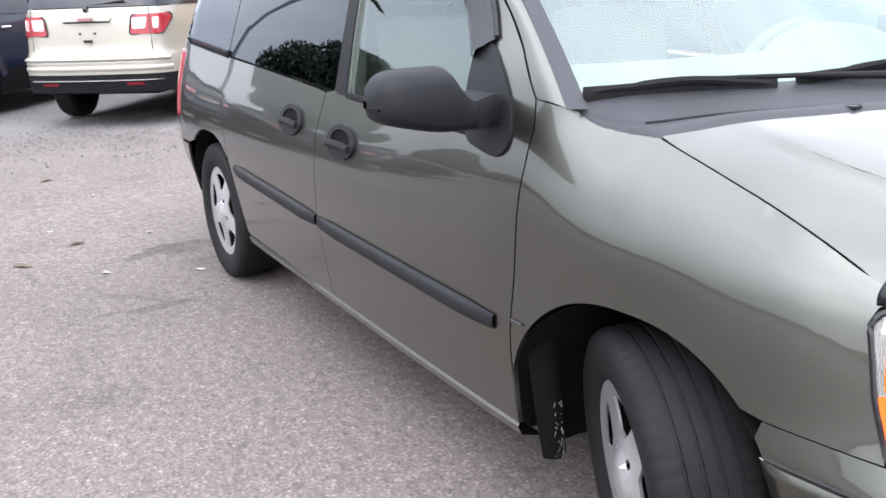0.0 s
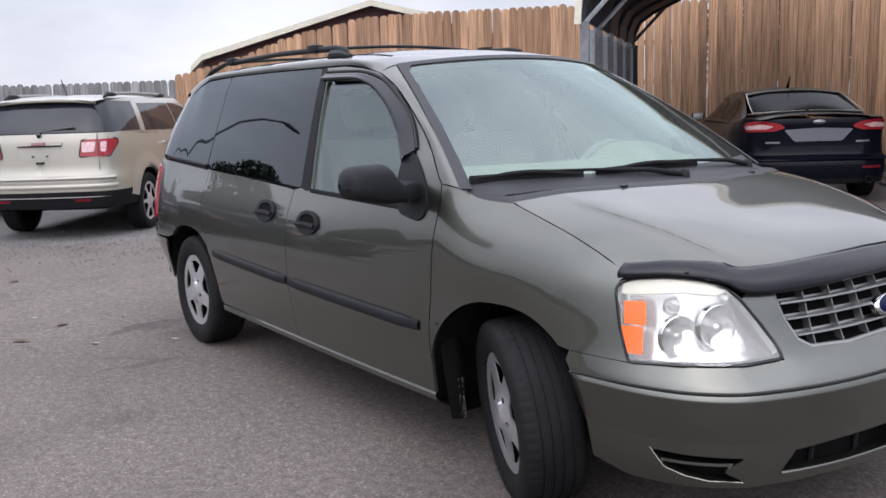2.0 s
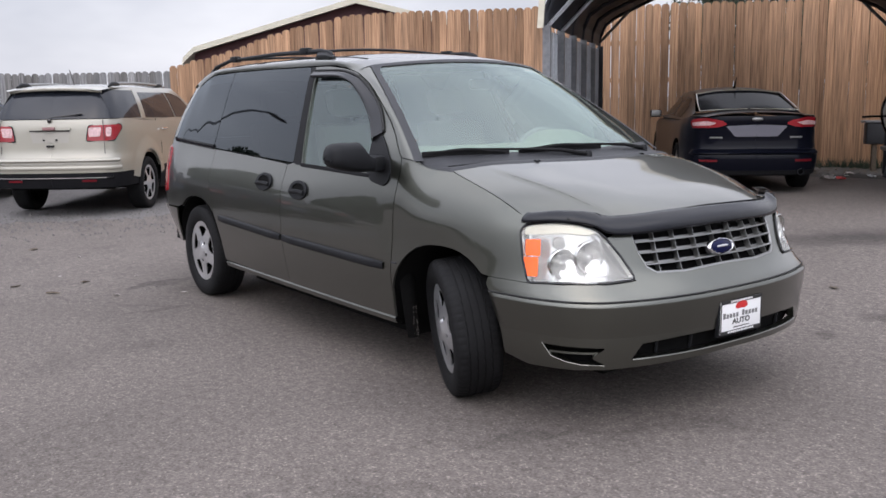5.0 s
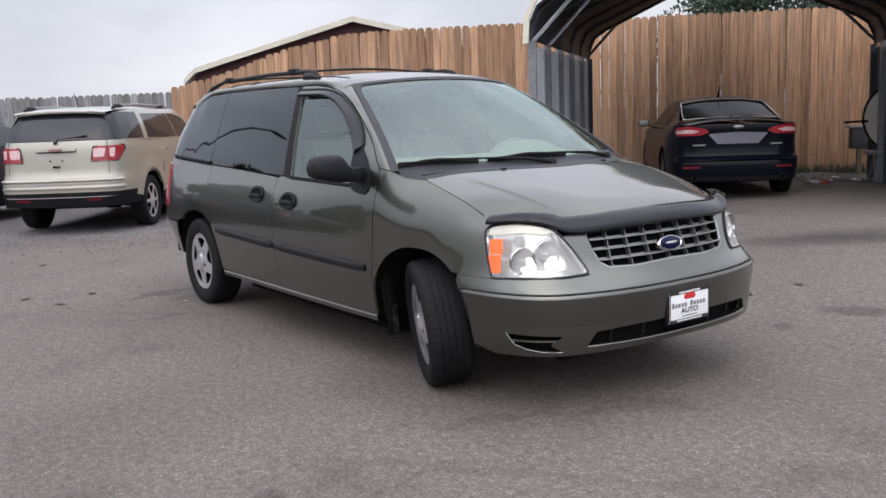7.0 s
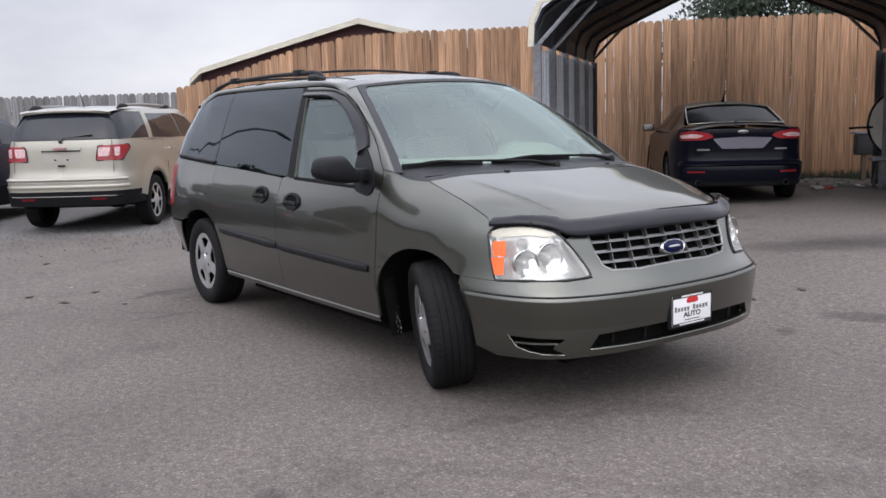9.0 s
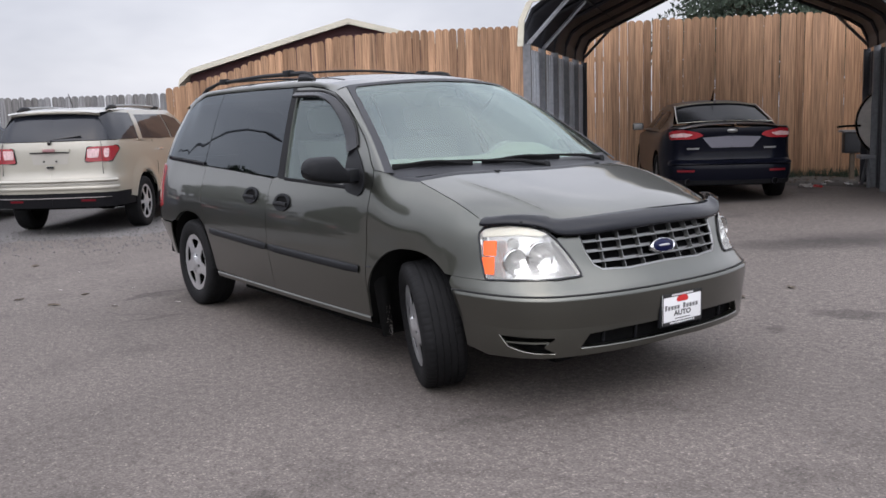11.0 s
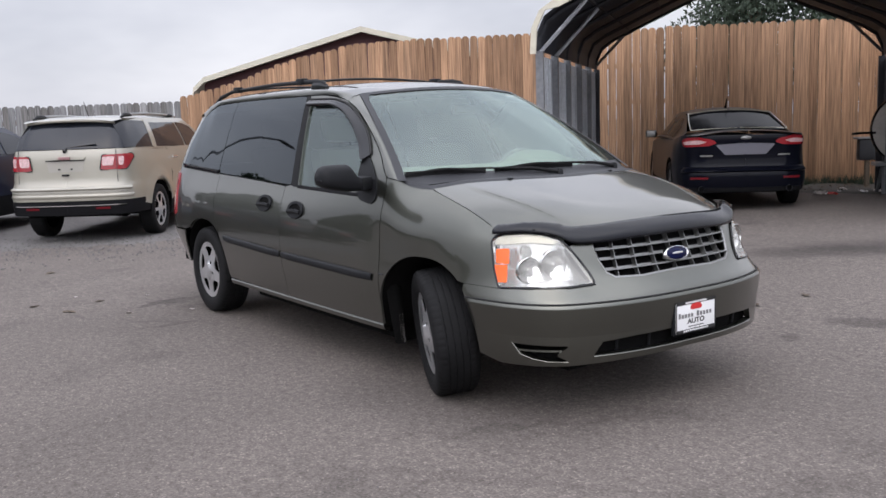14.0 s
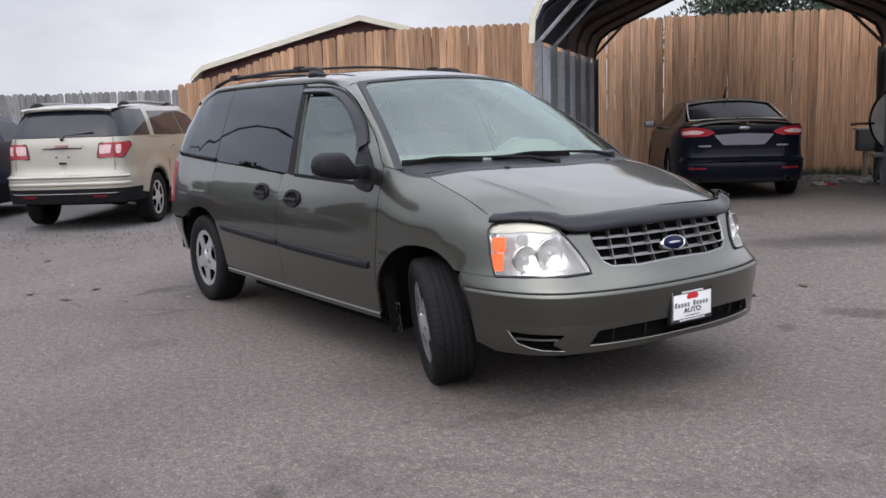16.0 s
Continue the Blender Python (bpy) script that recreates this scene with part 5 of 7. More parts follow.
    for a in (0.0, math.pi, -math.pi / 2):
        tube(wheel_, [(0, 0, 0), (0.18 * math.cos(a), 0, 0.18 * math.sin(a))], 0.018, 6)
    lathe(wheel_, [(0.001, -0.03), (0.05, -0.025), (0.06, 0.02), (0.001, 0.03)], 16)
    so = part("steering_wheel", wheel_, M_RIM, van)
    so.matrix_local = pose(-0.78, 0.38, 1.08, 0, 0, 90) @ pose(0, 0, 0, 24, 0, 0)
    for x0, y0 in ((-1.30, -0.40), (-1.30, 0.40), (-2.25, -0.42), (-2.25, 0.42)):
        seat = bmesh.new()
        box(seat, x0 - 0.27, y0 - 0.26, 0.52, x0 + 0.27, y0 + 0.26, 0.72, 0.06)
        so = part("cabin_seat", seat, M_BEIGE, van)
        bk = bmesh.new()
        box(bk, -0.08, y0 - 0.25, 0.0, 0.08, y0 + 0.25, 0.62, 0.06)
        box(bk, -0.05, y0 - 0.14, 0.66, 0.06, y0 + 0.14, 0.84, 0.05)
        for v in bk.verts:
            v.co.x -= 0.28 * v.co.z
        bo_ = part("seat_back", bk, M_BEIGE, so)
        bo_.location = (x0 - 0.22, 0, 0.68)
    for side in (-1, 1):
        lin = bmesh.new()
        box(lin, -1.60, side * 0.865 - 0.03, 0.40, -0.45, side * 0.865 + 0.03, 1.02, 0.02)
        part("door_lining", lin, M_BEIGE, van)
    belt = bmesh.new()
    tube(belt, [(-1.62, -0.70, 1.52), (-1.60, -0.76, 1.25), (-1.55, -0.80, 1.02)], 0.022, 6, 0.3)
    part("seat_belt", belt, M_RIM, van)
    im = bmesh.new()
    box(im, -0.80, -0.11, 1.50, -0.77, 0.11, 1.56, 0.012)
    part("interior_mirror", im, M_TRIM, van)

    # wheels: the front pair is steered to the van's right
    for x, y, steer in ((0.012, -0.788, -24), (0.012, 0.788, -24), (-3.068, -0.825, 0), (-3.068, 0.825, 0)):
        m = pose(x, y, 0.343, 6 if x > 0 and y < 0 else 0, 0, steer + (180 if y > 0 else 0))
        wheel(van, m, 0.345, 0.235, 0.226, 5, 0.040, M_ALLOY, label="silver five-spoke wheel with a worn black tyre")
    return van


build_minivan()


# ---- fence, carport, shed, tree ----
FENCE_AT, FENCE_DIR = Vector((-6.3, 12.5)), radians(47)
FD = Vector((math.cos(FENCE_DIR), math.sin(FENCE_DIR)))


def board_mesh(width, height, round_top=0.045):
    bm = bmesh.new()
    w = width / 2
    prof = [(-w, 0), (w, 0), (w, height - round_top)]
    for k in range(1, 6):
        a = math.pi / 2 * k / 6
        prof.append((w - round_top * (1 - math.cos(a)) * 0.9, height - round_top + round_top * math.sin(a)))
    prof.append((w * 0.35, height))
    prof += [(-x, z) for x, z in reversed(prof[2:])]
    # the front's long edges are worn round
    n = len(prof)
    f = [bm.verts.new((x * (1 - 0.007 / w), -0.009, z)) for x, z in prof]
    c = [bm.verts.new((x, -0.001, z)) for x, z in prof]
    b = [bm.verts.new((x, 0.009, z)) for x, z in prof]
    bm.faces.new(f)
    bm.faces.new(b[::-1])
    for i in range(n):
        bm.faces.new((f[i], c[i], c[(i + 1) % n], f[(i + 1) % n]))
        bm.faces.new((c[i], b[i], b[(i + 1) % n], c[(i + 1) % n]))
    return bm


def build_fence():
    rng = random.Random(4)
    m = pose(FENCE_AT.x, FENCE_AT.y, 0, 0, 0, math.degrees(FENCE_DIR))
    fence = thing("fence", "tall dog-eared cedar board fence, brown and partly silvered", "fence", m, kind="structure")
    top = smooth_curve([-24, -12.86, -12.83, -12.4, -11.6, -11.1, -10.4, -9.7, -8.9, -8.2, 6], [2.02, 2.02, 2.15, 2.26, 2.44, 2.60, 2.83, 2.97, 3.12, 3.15, 3.18])
    meshes = {}
    s = -21.0
    while s < 5.6:
        grey = s < -12.85
        h = 2.10 if grey else top(s)
        key = (grey, round((h + (rng.random() - 0.5) * 0.03) / 0.02) * 0.02)
        if key not in meshes:
            meshes[key] = mesh_of("board", board_mesh(0.152, key[1] + 0.45, 0.07), M_OLDWOOD if grey else M_CEDAR, False)
        o = new("board", meshes[key])
        o.parent = fence
        o.matrix_local = pose(s, (0.012 if len(fence.children) % 2 else 0.0) + (rng.random() - 0.5) * 0.006, -0.45, (rng.random() - 0.5) * 0.4, (rng.random() - 0.5) * 0.5, (rng.random() - 0.5) * 2)
        s += 0.1505 + (0.001 if rng.random() < 0.05 else 0.0) + (0.005 if -4.2 < s < -2.6 else 0)
    # return boards added to shade the fence's right end, towards the carport's rear leg
    for i in range(10):
        o = new("board", meshes[max(k for k in meshes if not k[0])])
        o.parent = fence
        o.matrix_local = pose(1.22 + 0.06 * rng.random() * 0.2, -0.10 - 0.1515 * i, -0.45, 0, (rng.random() - 0.5) * 0.5, 90 + (rng.random() - 0.5) * 2)
    for z, x0, x1 in ((0.35, -21, 5.6), (1.05, -21, 5.6), (1.75, -21, 5.6), (2.45, -10.2, 5.6)):
        r = bmesh.new()
        box(r, x0, 0.025, z - 0.045, x1, 0.065, z + 0.045)
        part("rail", r, M_CEDAR, fence, smooth=False)
    k = -20.0
    while k < 5.6:
        r = bmesh.new()
        box(r, k - 0.045, 0.066, -0.4, k + 0.045, 0.155, 1.9 if k < -12.5 else 2.3)
        part("post", r, M_CEDAR, fence, smooth=False)
        k += 2.4


def build_carport():
    m = pose(-5.2, 4.5, 0.05, 0, 0, 37)
    port = thing("carport", "metal carport with a curved dark roof and galvanised side sheets", "carport", m)
    wide, deep, leg = 4.87, 5.25, 2.27
    half = [(0.0, leg), (0.02, leg + 0.20), (0.12, leg + 0.42), (0.32, leg + 0.56), (wide / 2, leg + 1.5)]
    bow = half + [(wide - x, z) for x, z in reversed(half[:-1])]

    def sheet_at(u, v, off):
        i = u * (len(bow) - 1)
        k = min(int(i), len(bow) - 2)
        t = i - k
        x, z = bow[k][0] + (bow[k + 1][0] - bow[k][0]) * t, bow[k][1] + (bow[k + 1][1] - bow[k][1]) * t
        return Vector((x, -0.15 + (deep + 0.3) * v, z + off))

    rf = bmesh.new()
    grid(rf, lambda u, v: sheet_at(u, v, 0.03), 40, 2)
    roof = part("roof_sheet", rf, M_ROOF_AND_SHADE, port, "dark painted sheet roof")
    roof.modifiers.new("thick", "SOLIDIFY").thickness = 0.01
    for k in range(1, 8):
        rib = bmesh.new()
        x0 = wide * k / 8
        z0 = np.interp(x0, [b[0] for b in bow], [b[1] for b in bow])
        box(rib, x0 - 0.03, -0.1, z0 - 0.005, x0 + 0.03, deep + 0.1, z0 + 0.02)
        part("roof_rib", rib, M_ROOF_AND_SHADE, port, smooth=False)
    # cream trim round the front edge
    tr = bmesh.new()
    outer = [(-0.06, leg - 0.02)] + [(x - 0.06 * (1 - min(1, x)), z + 0.10) for x, z in half[1:]]
    trim = outer + [(wide - x, z) for x, z in reversed(outer[:-1])]
    inner = [(x + 0.075, z - 0.0) for x, z in outer[:3]] + [(x + 0.04, z - 0.11) for x, z in outer[3:-1]] + [(outer[-1][0], outer[-1][1] - 0.12)]
    inner = inner + [(wide - x, z) for x, z in reversed(inner[:-1])]
    f = [[tr.verts.new((x, y, z)) for x, z in row] for row, y in ((trim, -0.19), (inner, -0.19), (inner, -0.15), (trim, -0.15))]
    for a, b in ((0, 1), (1, 2), (2, 3), (3, 0)):
        for i in range(len(trim) - 1):
            tr.faces.new((f[a][i], f[a][i + 1], f[b][i + 1], f[b][i]))
    part("gable_trim", tr, M_CREAM_TRIM, port, "cream painted edge trim", smooth=False)
    # bows, legs and braces; bows and rear ones coloured darker in place of shade
    for k in range(6):
        y = deep * k / 5
        fr = bmesh.new()
        tube(fr, [(x, y, z - 0.03) for x, z in bow], 0.03, 4)
        part("roof_bow", fr, M_ROOF_AND_SHADE, port, smooth=False)
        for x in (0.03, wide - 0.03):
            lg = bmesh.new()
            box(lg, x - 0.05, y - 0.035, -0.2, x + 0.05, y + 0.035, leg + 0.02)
            part("leg", lg, M_ROOF_AND_SHADE if y == deep else M_GALV_DARK, port, smooth=False)
            if k in (0, 1, 5):
                br = bmesh.new()
                sx, up = 1 if x < 1 else -1, 0.10 if k == 5 else 0.0
                tube(br, [(x, y, leg + up), (x + sx * 0.62, y, leg + 0.64 + up)], 0.026, 4)
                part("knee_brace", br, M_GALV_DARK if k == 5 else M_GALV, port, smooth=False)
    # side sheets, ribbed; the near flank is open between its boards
    # right-hand sheets run on forward out of view, added to shade the fence
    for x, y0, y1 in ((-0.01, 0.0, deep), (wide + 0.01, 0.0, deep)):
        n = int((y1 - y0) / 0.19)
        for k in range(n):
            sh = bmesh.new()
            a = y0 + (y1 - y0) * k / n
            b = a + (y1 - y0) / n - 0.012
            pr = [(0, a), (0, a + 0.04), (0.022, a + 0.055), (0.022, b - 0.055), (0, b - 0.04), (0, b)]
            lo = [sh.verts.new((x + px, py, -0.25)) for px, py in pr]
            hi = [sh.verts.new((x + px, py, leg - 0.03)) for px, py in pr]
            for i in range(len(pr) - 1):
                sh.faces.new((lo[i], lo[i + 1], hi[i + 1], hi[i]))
            # right side gets the dark colour in place of shade on its inside
            o = part("side_sheet", sh, M_GALV if x < 1 else M_ROOF_AND_SHADE, port, smooth=False)
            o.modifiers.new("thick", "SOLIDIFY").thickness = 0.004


def build_shed():
    m = pose(FENCE_AT.x, FENCE_AT.y, 0, 0, 0, math.degrees(FENCE_DIR)) @ pose(-9.98, 5.5, -0.05)
    shed = thing("shed", "maroon shed with a cream-edged gable roof behind the fence", "shed", m)
    ridge, eave, half, deep = 4.05, 2.78, 4.6, 7.0
    w = bmesh.new()
    prof = [(-half + 0.12, -0.3), (half - 0.12, -0.3), (half - 0.12, eave), (0, ridge - 0.08), (-half + 0.12, eave)]
    a = [w.verts.new((x, 0, z)) for x, z in prof]
    b = [w.verts.new((x, deep, z)) for x, z in prof]
    w.faces.new(a)
    w.faces.new(b[::-1])
    for i in range(5):
        w.faces.new((a[i], b[i], b[(i + 1) % 5], a[(i + 1) % 5]))
    part("wall", w, M_MAROON, shed, smooth=False)
    line = [(-half - 0.12, eave - 0.42), (-half - 0.05, eave - 0.12), (-half + 0.25, eave + 0.14), (0, ridge), (half - 0.25, eave + 0.14), (half + 0.05, eave - 0.12), (half + 0.12, eave - 0.42)]
    for k, (p, q) in enumerate(zip(line, line[1:])):
        r = bmesh.new()
        for (x, z) in (p, q):
            for y in (-0.32, deep + 0.3):
                for dz in (-0.05, 0.0):
                    r.verts.new((x, y, z + dz))
        r.verts.ensure_lookup_table()
        v = r.verts
        for i in ((0, 1, 5, 4), (2, 3, 7, 6), (1, 3, 7, 5), (0, 2, 6, 4), (0, 1, 3, 2), (4, 5, 7, 6)):
            r.faces.new([v[j] for j in i])
        bmesh.ops.recalc_face_normals(r, faces=r.faces[:])
        rp = part("roof", r, M_CREAM_TRIM, shed, smooth=False)
        t = bmesh.new()
        for (x, z) in (p, q):
            for y in (-0.36, -0.322):
                for dz in (-0.12, 0.02):
                    t.verts.new((x, y, z + dz))
        t.verts.ensure_lookup_table()
        v = t.verts
        for i in ((0, 1, 5, 4), (2, 3, 7, 6), (1, 3, 7, 5), (0, 2, 6, 4), (0, 1, 3, 2), (4, 5, 7, 6)):
            t.faces.new([v[j] for j in i])
        bmesh.ops.recalc_face_normals(t, faces=t.faces[:])
        part("bargeboard", t, M_CREAM_TRIM, rp, "cream painted bargeboard", smooth=False)


def leaf_clumps(bm, rng, centre, radius, count, size):
    for _ in range(count):
        d = Vector((rng.gauss(0, 1), rng.gauss(0, 1), rng.gauss(0, 1)))
        d = d.normalized() * radius * rng.random() ** 0.4
        c = Vector(centre) + Vector((d.x, d.y, d.z * 0.85))
        e = Euler((rng.random() * 6, rng.random() * 6, rng.random() * 6)).to_matrix()
        s = size * (0.6 + 0.8 * rng.random())
        q = [bm.verts.new(c + e @ Vector(v) * s) for v in ((-1, -0.1, 0), (0, -0.45, 0.12), (1, 0.05, -0.05), (0.1, 0.45, 0.1))]
        bm.faces.new(q)


def build_tree(x, y, height, spread, seed, label, leaf=0.075):
    rng = random.Random(seed)
    tree = thing("tree", label, "tree", pose(x, y, ground_z(x, y)))
    t = bmesh.new()
    tube(t, [(0, 0, -0.3), (0.05, 0.02, height * 0.3), (-0.05, 0.05, height * 0.62), (0, 0, height * 0.92)], [0.24, 0.19, 0.12, 0.03], 8)
    tips = []
    for k in range(11):
        a, h = k * 2.4 + rng.random(), height * (0.30 + 0.055 * k)
        r = spread * (1.05 - 0.07 * k) * (0.75 + 0.4 * rng.random())
        tip = Vector((math.cos(a) * r, math.sin(a) * r, h + 0.25 * r))
        tube(t, [(0, 0, h - 0.1), Vector((0, 0, h)).lerp(tip, 0.5) + Vector((0, 0, 0.1)), tip], [0.08, 0.05, 0.015], 5)
        tips.append(tip)
    part("trunk", t, M_BARK, tree)
    c = bmesh.new()
    for tip in tips:
        leaf_clumps(c, rng, tip, spread * 0.42, 800, leaf)
        leaf_clumps(c, rng, tip * 0.6 + Vector((0, 0, tip.z * 0.4)), spread * 0.4, 480, leaf)
    leaf_clumps(c, rng, (0, 0, height * 0.93), spread * 0.4, 800, leaf)
    part("crown", c, M_LEAF, tree, smooth=False)
    return tree


build_fence()
build_carport()
build_shed()
build_tree(-11.2, 17.5, 5.6, 2.6, 3, "dark green evergreen tree behind the fence")
build_tree(-8.6, 19.2, 5.2, 2.2, 5, "dark green evergreen tree behind the fence")


# ---- the other vehicles ----
def sections(bm, rows, nv=10, close=False):
    """A skin over rows of (x, half width, z at the edge, z at the middle)."""

    def f(u, v):
        i = u * (len(rows) - 1)
        k = min(int(i + 1e-9), len(rows) - 2)
        t = i - k
        x, h, ze, zm = [a + (b - a) * t for a, b in zip(rows[k], rows[k + 1])]
        w = -1 + 2 * v
        return Vector((x, h * w, ze + (zm - ze) * (1 - abs(w) ** 2.5)))

    return grid(bm, f, (len(rows) - 1) * 4, nv)


M_RECESS = mat("dull champagne panel", (0.29, 0.275, 0.24), 0.5, 0.1, 0.2)
M_PLATE_RECESS = mat("dull grey panel", (0.115, 0.113, 0.135), 0.5)
M_BADGE = mat("dull red enamel", (0.24, 0.13, 0.13), 0.3)


def car_body(car, sh, paint, lower, rear_axle, front_axle, wheel_r, z_low, z_belt, core, belt_tail):
    """Both flanks with their wheel arches, and the dark lower band."""
    S = sh.s_of
    ra, fa = arch(rear_axle, wheel_r + 0.05, wheel_r * 2 + 0.07, wheel_r * 0.8, 0, 180, 12), arch(front_axle, wheel_r + 0.05, wheel_r * 2 + 0.07, wheel_r * 0.8, 0, 180, 12)
    side = [(0.0, z_low)]
    side += [(S(front_axle + wheel_r + 0.06), z_low)] + [(S(x), z) for x, z in fa if z > z_low + 0.01]
    side += [(S(front_axle - wheel_r - 0.06), z_low), (S(rear_axle + wheel_r + 0.06), z_low)] + [(S(x), z) for x, z in ra if z > z_low + 0.01]
    side += [(S(rear_axle - wheel_r - 0.06), z_low), (sh.end, z_low), (sh.end, belt_tail), (S(0.45), belt_tail), (S(rear_axle), z_belt), (S(front_axle - 0.9), z_belt - 0.02), (S(front_axle), z_belt - 0.08), (0.0, z_belt - 0.25)]
    body = patch(side, sh.sz(), 0.06, inward=core)
    part("body_side", mirrored(body), paint, car)
    part("body_side", body, paint, car)
    band = [(0.02, 0.26), (S(front_axle + wheel_r + 0.06), 0.26), (S(front_axle + wheel_r + 0.07), z_low), (0.02, z_low)]
    for q in (band, [(S(front_axle - wheel_r - 0.06), 0.26), (S(rear_axle + wheel_r + 0.06), 0.26), (S(rear_axle + wheel_r + 0.07), z_low - 0.004), (S(front_axle - wheel_r - 0.07), z_low - 0.004)],
              [(S(rear_axle - wheel_r - 0.06), max(0.27, z_low - 0.20)), (sh.end - 0.001, max(0.27, z_low - 0.20)), (sh.end - 0.001, z_low - 0.004), (S(rear_axle - wheel_r - 0.07), z_low - 0.004)]):
        b = patch(q, sh.sz(0.003), 0.06, inward=core)
        part("lower_trim", mirrored(b), lower, car)
        part("lower_trim", b, lower, car)
    uw = float(sh.q[:, 1].max())
    under = bmesh.new()
    box(under, 0.25, -uw + 0.32, 0.36 if z_low > 0.5 else 0.24, sh.q[0][0] - 0.3, uw - 0.32, 0.62)
    box(under, rear_axle + wheel_r + 0.1, -uw + 0.08, 0.26, front_axle - wheel_r - 0.1, uw - 0.08, 0.34)
    part("underbody", under, M_WELL, car, smooth=False)
    for cx in (rear_axle, front_axle):
        well = bmesh.new()
        r = wheel_r + 0.055
        grid(well, lambda u, v: Vector((cx + r * math.cos(math.pi * u), -uw + 0.03 + 0.40 * v, wheel_r + r * math.sin(math.pi * u))), 16, 2)
        part("wheel_well", mirrored(well), M_WELL, car)
        part("wheel_well", well, M_WELL, car)


def build_suv(m, M_CREAM, label):
    car = thing("suv", label, "suv", m)
    core = (2.5, 0, 0.9)
    out = [(5.1, 0), (5.05, 0.5), (4.85, 0.82), (4.5, 0.95), (4.0, 0.985), (3.0, 1.0), (2.0, 1.0), (1.2, 0.995), (0.7, 0.975), (0.35, 0.935), (0.15, 0.86), (0.06, 0.70), (0.02, 0.45), (0, 0.2), (0, 0)]
    sh = Shell(out,
               ([0.2, 0.35, 0.6, 0.9, 1.1, 1.28, 1.36, 1.7, 1.8], [0.05, 0.02, 0, 0.012, 0.03, 0.075, 0.10, 0.25, 0.32]),
               ([0.2, 0.5, 0.9, 1.1, 1.8], [0.08, 0, 0.05, 0.2, 1.0]),
               ([0.2, 0.4, 0.56, 0.70, 0.79, 0.83, 1.0, 1.2, 1.3, 1.36, 1.7, 1.8], [0.06, 0.02, 0, 0.0, 0.012, 0.05, 0.062, 0.075, 0.10, 0.125, 0.36, 0.46]),
               ([0, 0.9, 1.4], [1, 0.6, 0]), ([4.4, 5.0, 5.7, 6.6], [0, 0.12, 0.8, 1]))
    S, E = sh.s_of, sh.end
    car_body(car, sh, M_CREAM, M_LOWER, 1.12, 4.1, 0.375, 0.600, 1.27, core, 1.305)

    def pane(name, outline, material, off=0.004, label="", step=0.07, depth=0.02):
        b = patch(outline, sh.sz(off), step, depth=depth, inward=core)
        part(name, mirrored(b), material, car, label)
        return part(name, b, material, car, label)

    # greenhouse
    pane("tailgate_glass", [(S(1.10), 1.312), (S(0.42), 1.315), (E, 1.315), (E, 1.71), (S(0.50), 1.70), (S(1.20), 1.69)], M_TINT)
    pane("rear_pillar", [(S(1.105), 1.30), (S(1.25), 1.295), (S(1.36), 1.71), (S(1.205), 1.71)], M_CREAM, 0.010)
    pane("side_glass", [(S(1.265), 1.31), (S(1.62), 1.30), (S(1.60), 1.665), (S(1.375), 1.665)], M_TINT)
    pane("side_glass", [(S(1.64), 1.30), (S(2.6), 1.29), (S(2.55), 1.67), (S(1.61), 1.665)], M_TINT)
    pane("side_glass", [(S(2.68), 1.29), (S(3.75), 1.26), (S(3.25), 1.60), (S(2.9), 1.66), (S(2.62), 1.67)], M_TINT)
    pane("upper_side", [(S(0.42), 1.29), (S(4.2), 1.22), (S(3.6), 1.5), (S(3.1), 1.74), (S(0.6), 1.74), (S(0.45), 1.68)], M_CREAM, -0.006)
    rows = [(0.27, 0.645, 1.685, 1.725), (0.34, 0.70, 1.70, 1.742), (0.55, 0.725, 1.722, 1.768), (1.2, 0.71, 1.735, 1.79), (2.2, 0.71, 1.735, 1.80), (3.0, 0.69, 1.70, 1.77), (3.25, 0.67, 1.62, 1.72), (4.25, 0.80, 1.16, 1.20)]
    rf = bmesh.new()
    sections(rf, rows[:6])
    part("roof", rf, M_CREAM, car)
    wsb = bmesh.new()
    sections(wsb, rows[5:])
    part("windscreen", wsb, M_BLACK, car)
    hd = bmesh.new()
    sections(hd, [(4.2, 0.86, 1.15, 1.19), (4.6, 0.84, 1.08, 1.12), (4.95, 0.7, 0.98, 1.0)])
    part("bonnet", hd, M_CREAM, car)
    sp = bmesh.new()
    lip = ((0.262, 1.722), (0.255, 1.712), (0.262, 1.690), (0.34, 1.684))
    grid(sp, lambda u, v: Vector((lip[round(v * 3)][0] + 0.08 * abs(2 * u - 1) ** 4, (2 * u - 1) * 0.655, lip[round(v * 3)][1] - 0.036 * abs(2 * u - 1) ** 2.5)), 24, 3)
    part("spoiler", sp, M_CREAM, car)
    for y in (-0.66, 0.66):
        rl = bmesh.new()
        tube(rl, [(0.60, y, 1.735), (0.75, y, 1.782), (1.6, y, 1.80), (2.6, y, 1.785), (2.8, y, 1.74)], [0.012, 0.022, 0.022, 0.022, 0.012], 8)
        rr = part("roof_rail", rl, M_SATIN, car)
        for x0, x1 in ((0.58, 0.98), (2.45, 2.82)):
            ft = bmesh.new()
            tube(ft, [(x0, y, 1.742), (x0 + 0.12, y, 1.775), (x1 - 0.1, y, 1.780), (x1, y, 1.772)], [0.012, 0.030, 0.030, 0.016], 8)
            part("rail_foot", ft, M_TRIM, rr)
    an = bmesh.new()
    tube(an, [(0.75, -0.1, 1.76), (0.62, -0.1, 1.97)], 0.006, 5)
    part("antenna", an, M_BLACK, car)
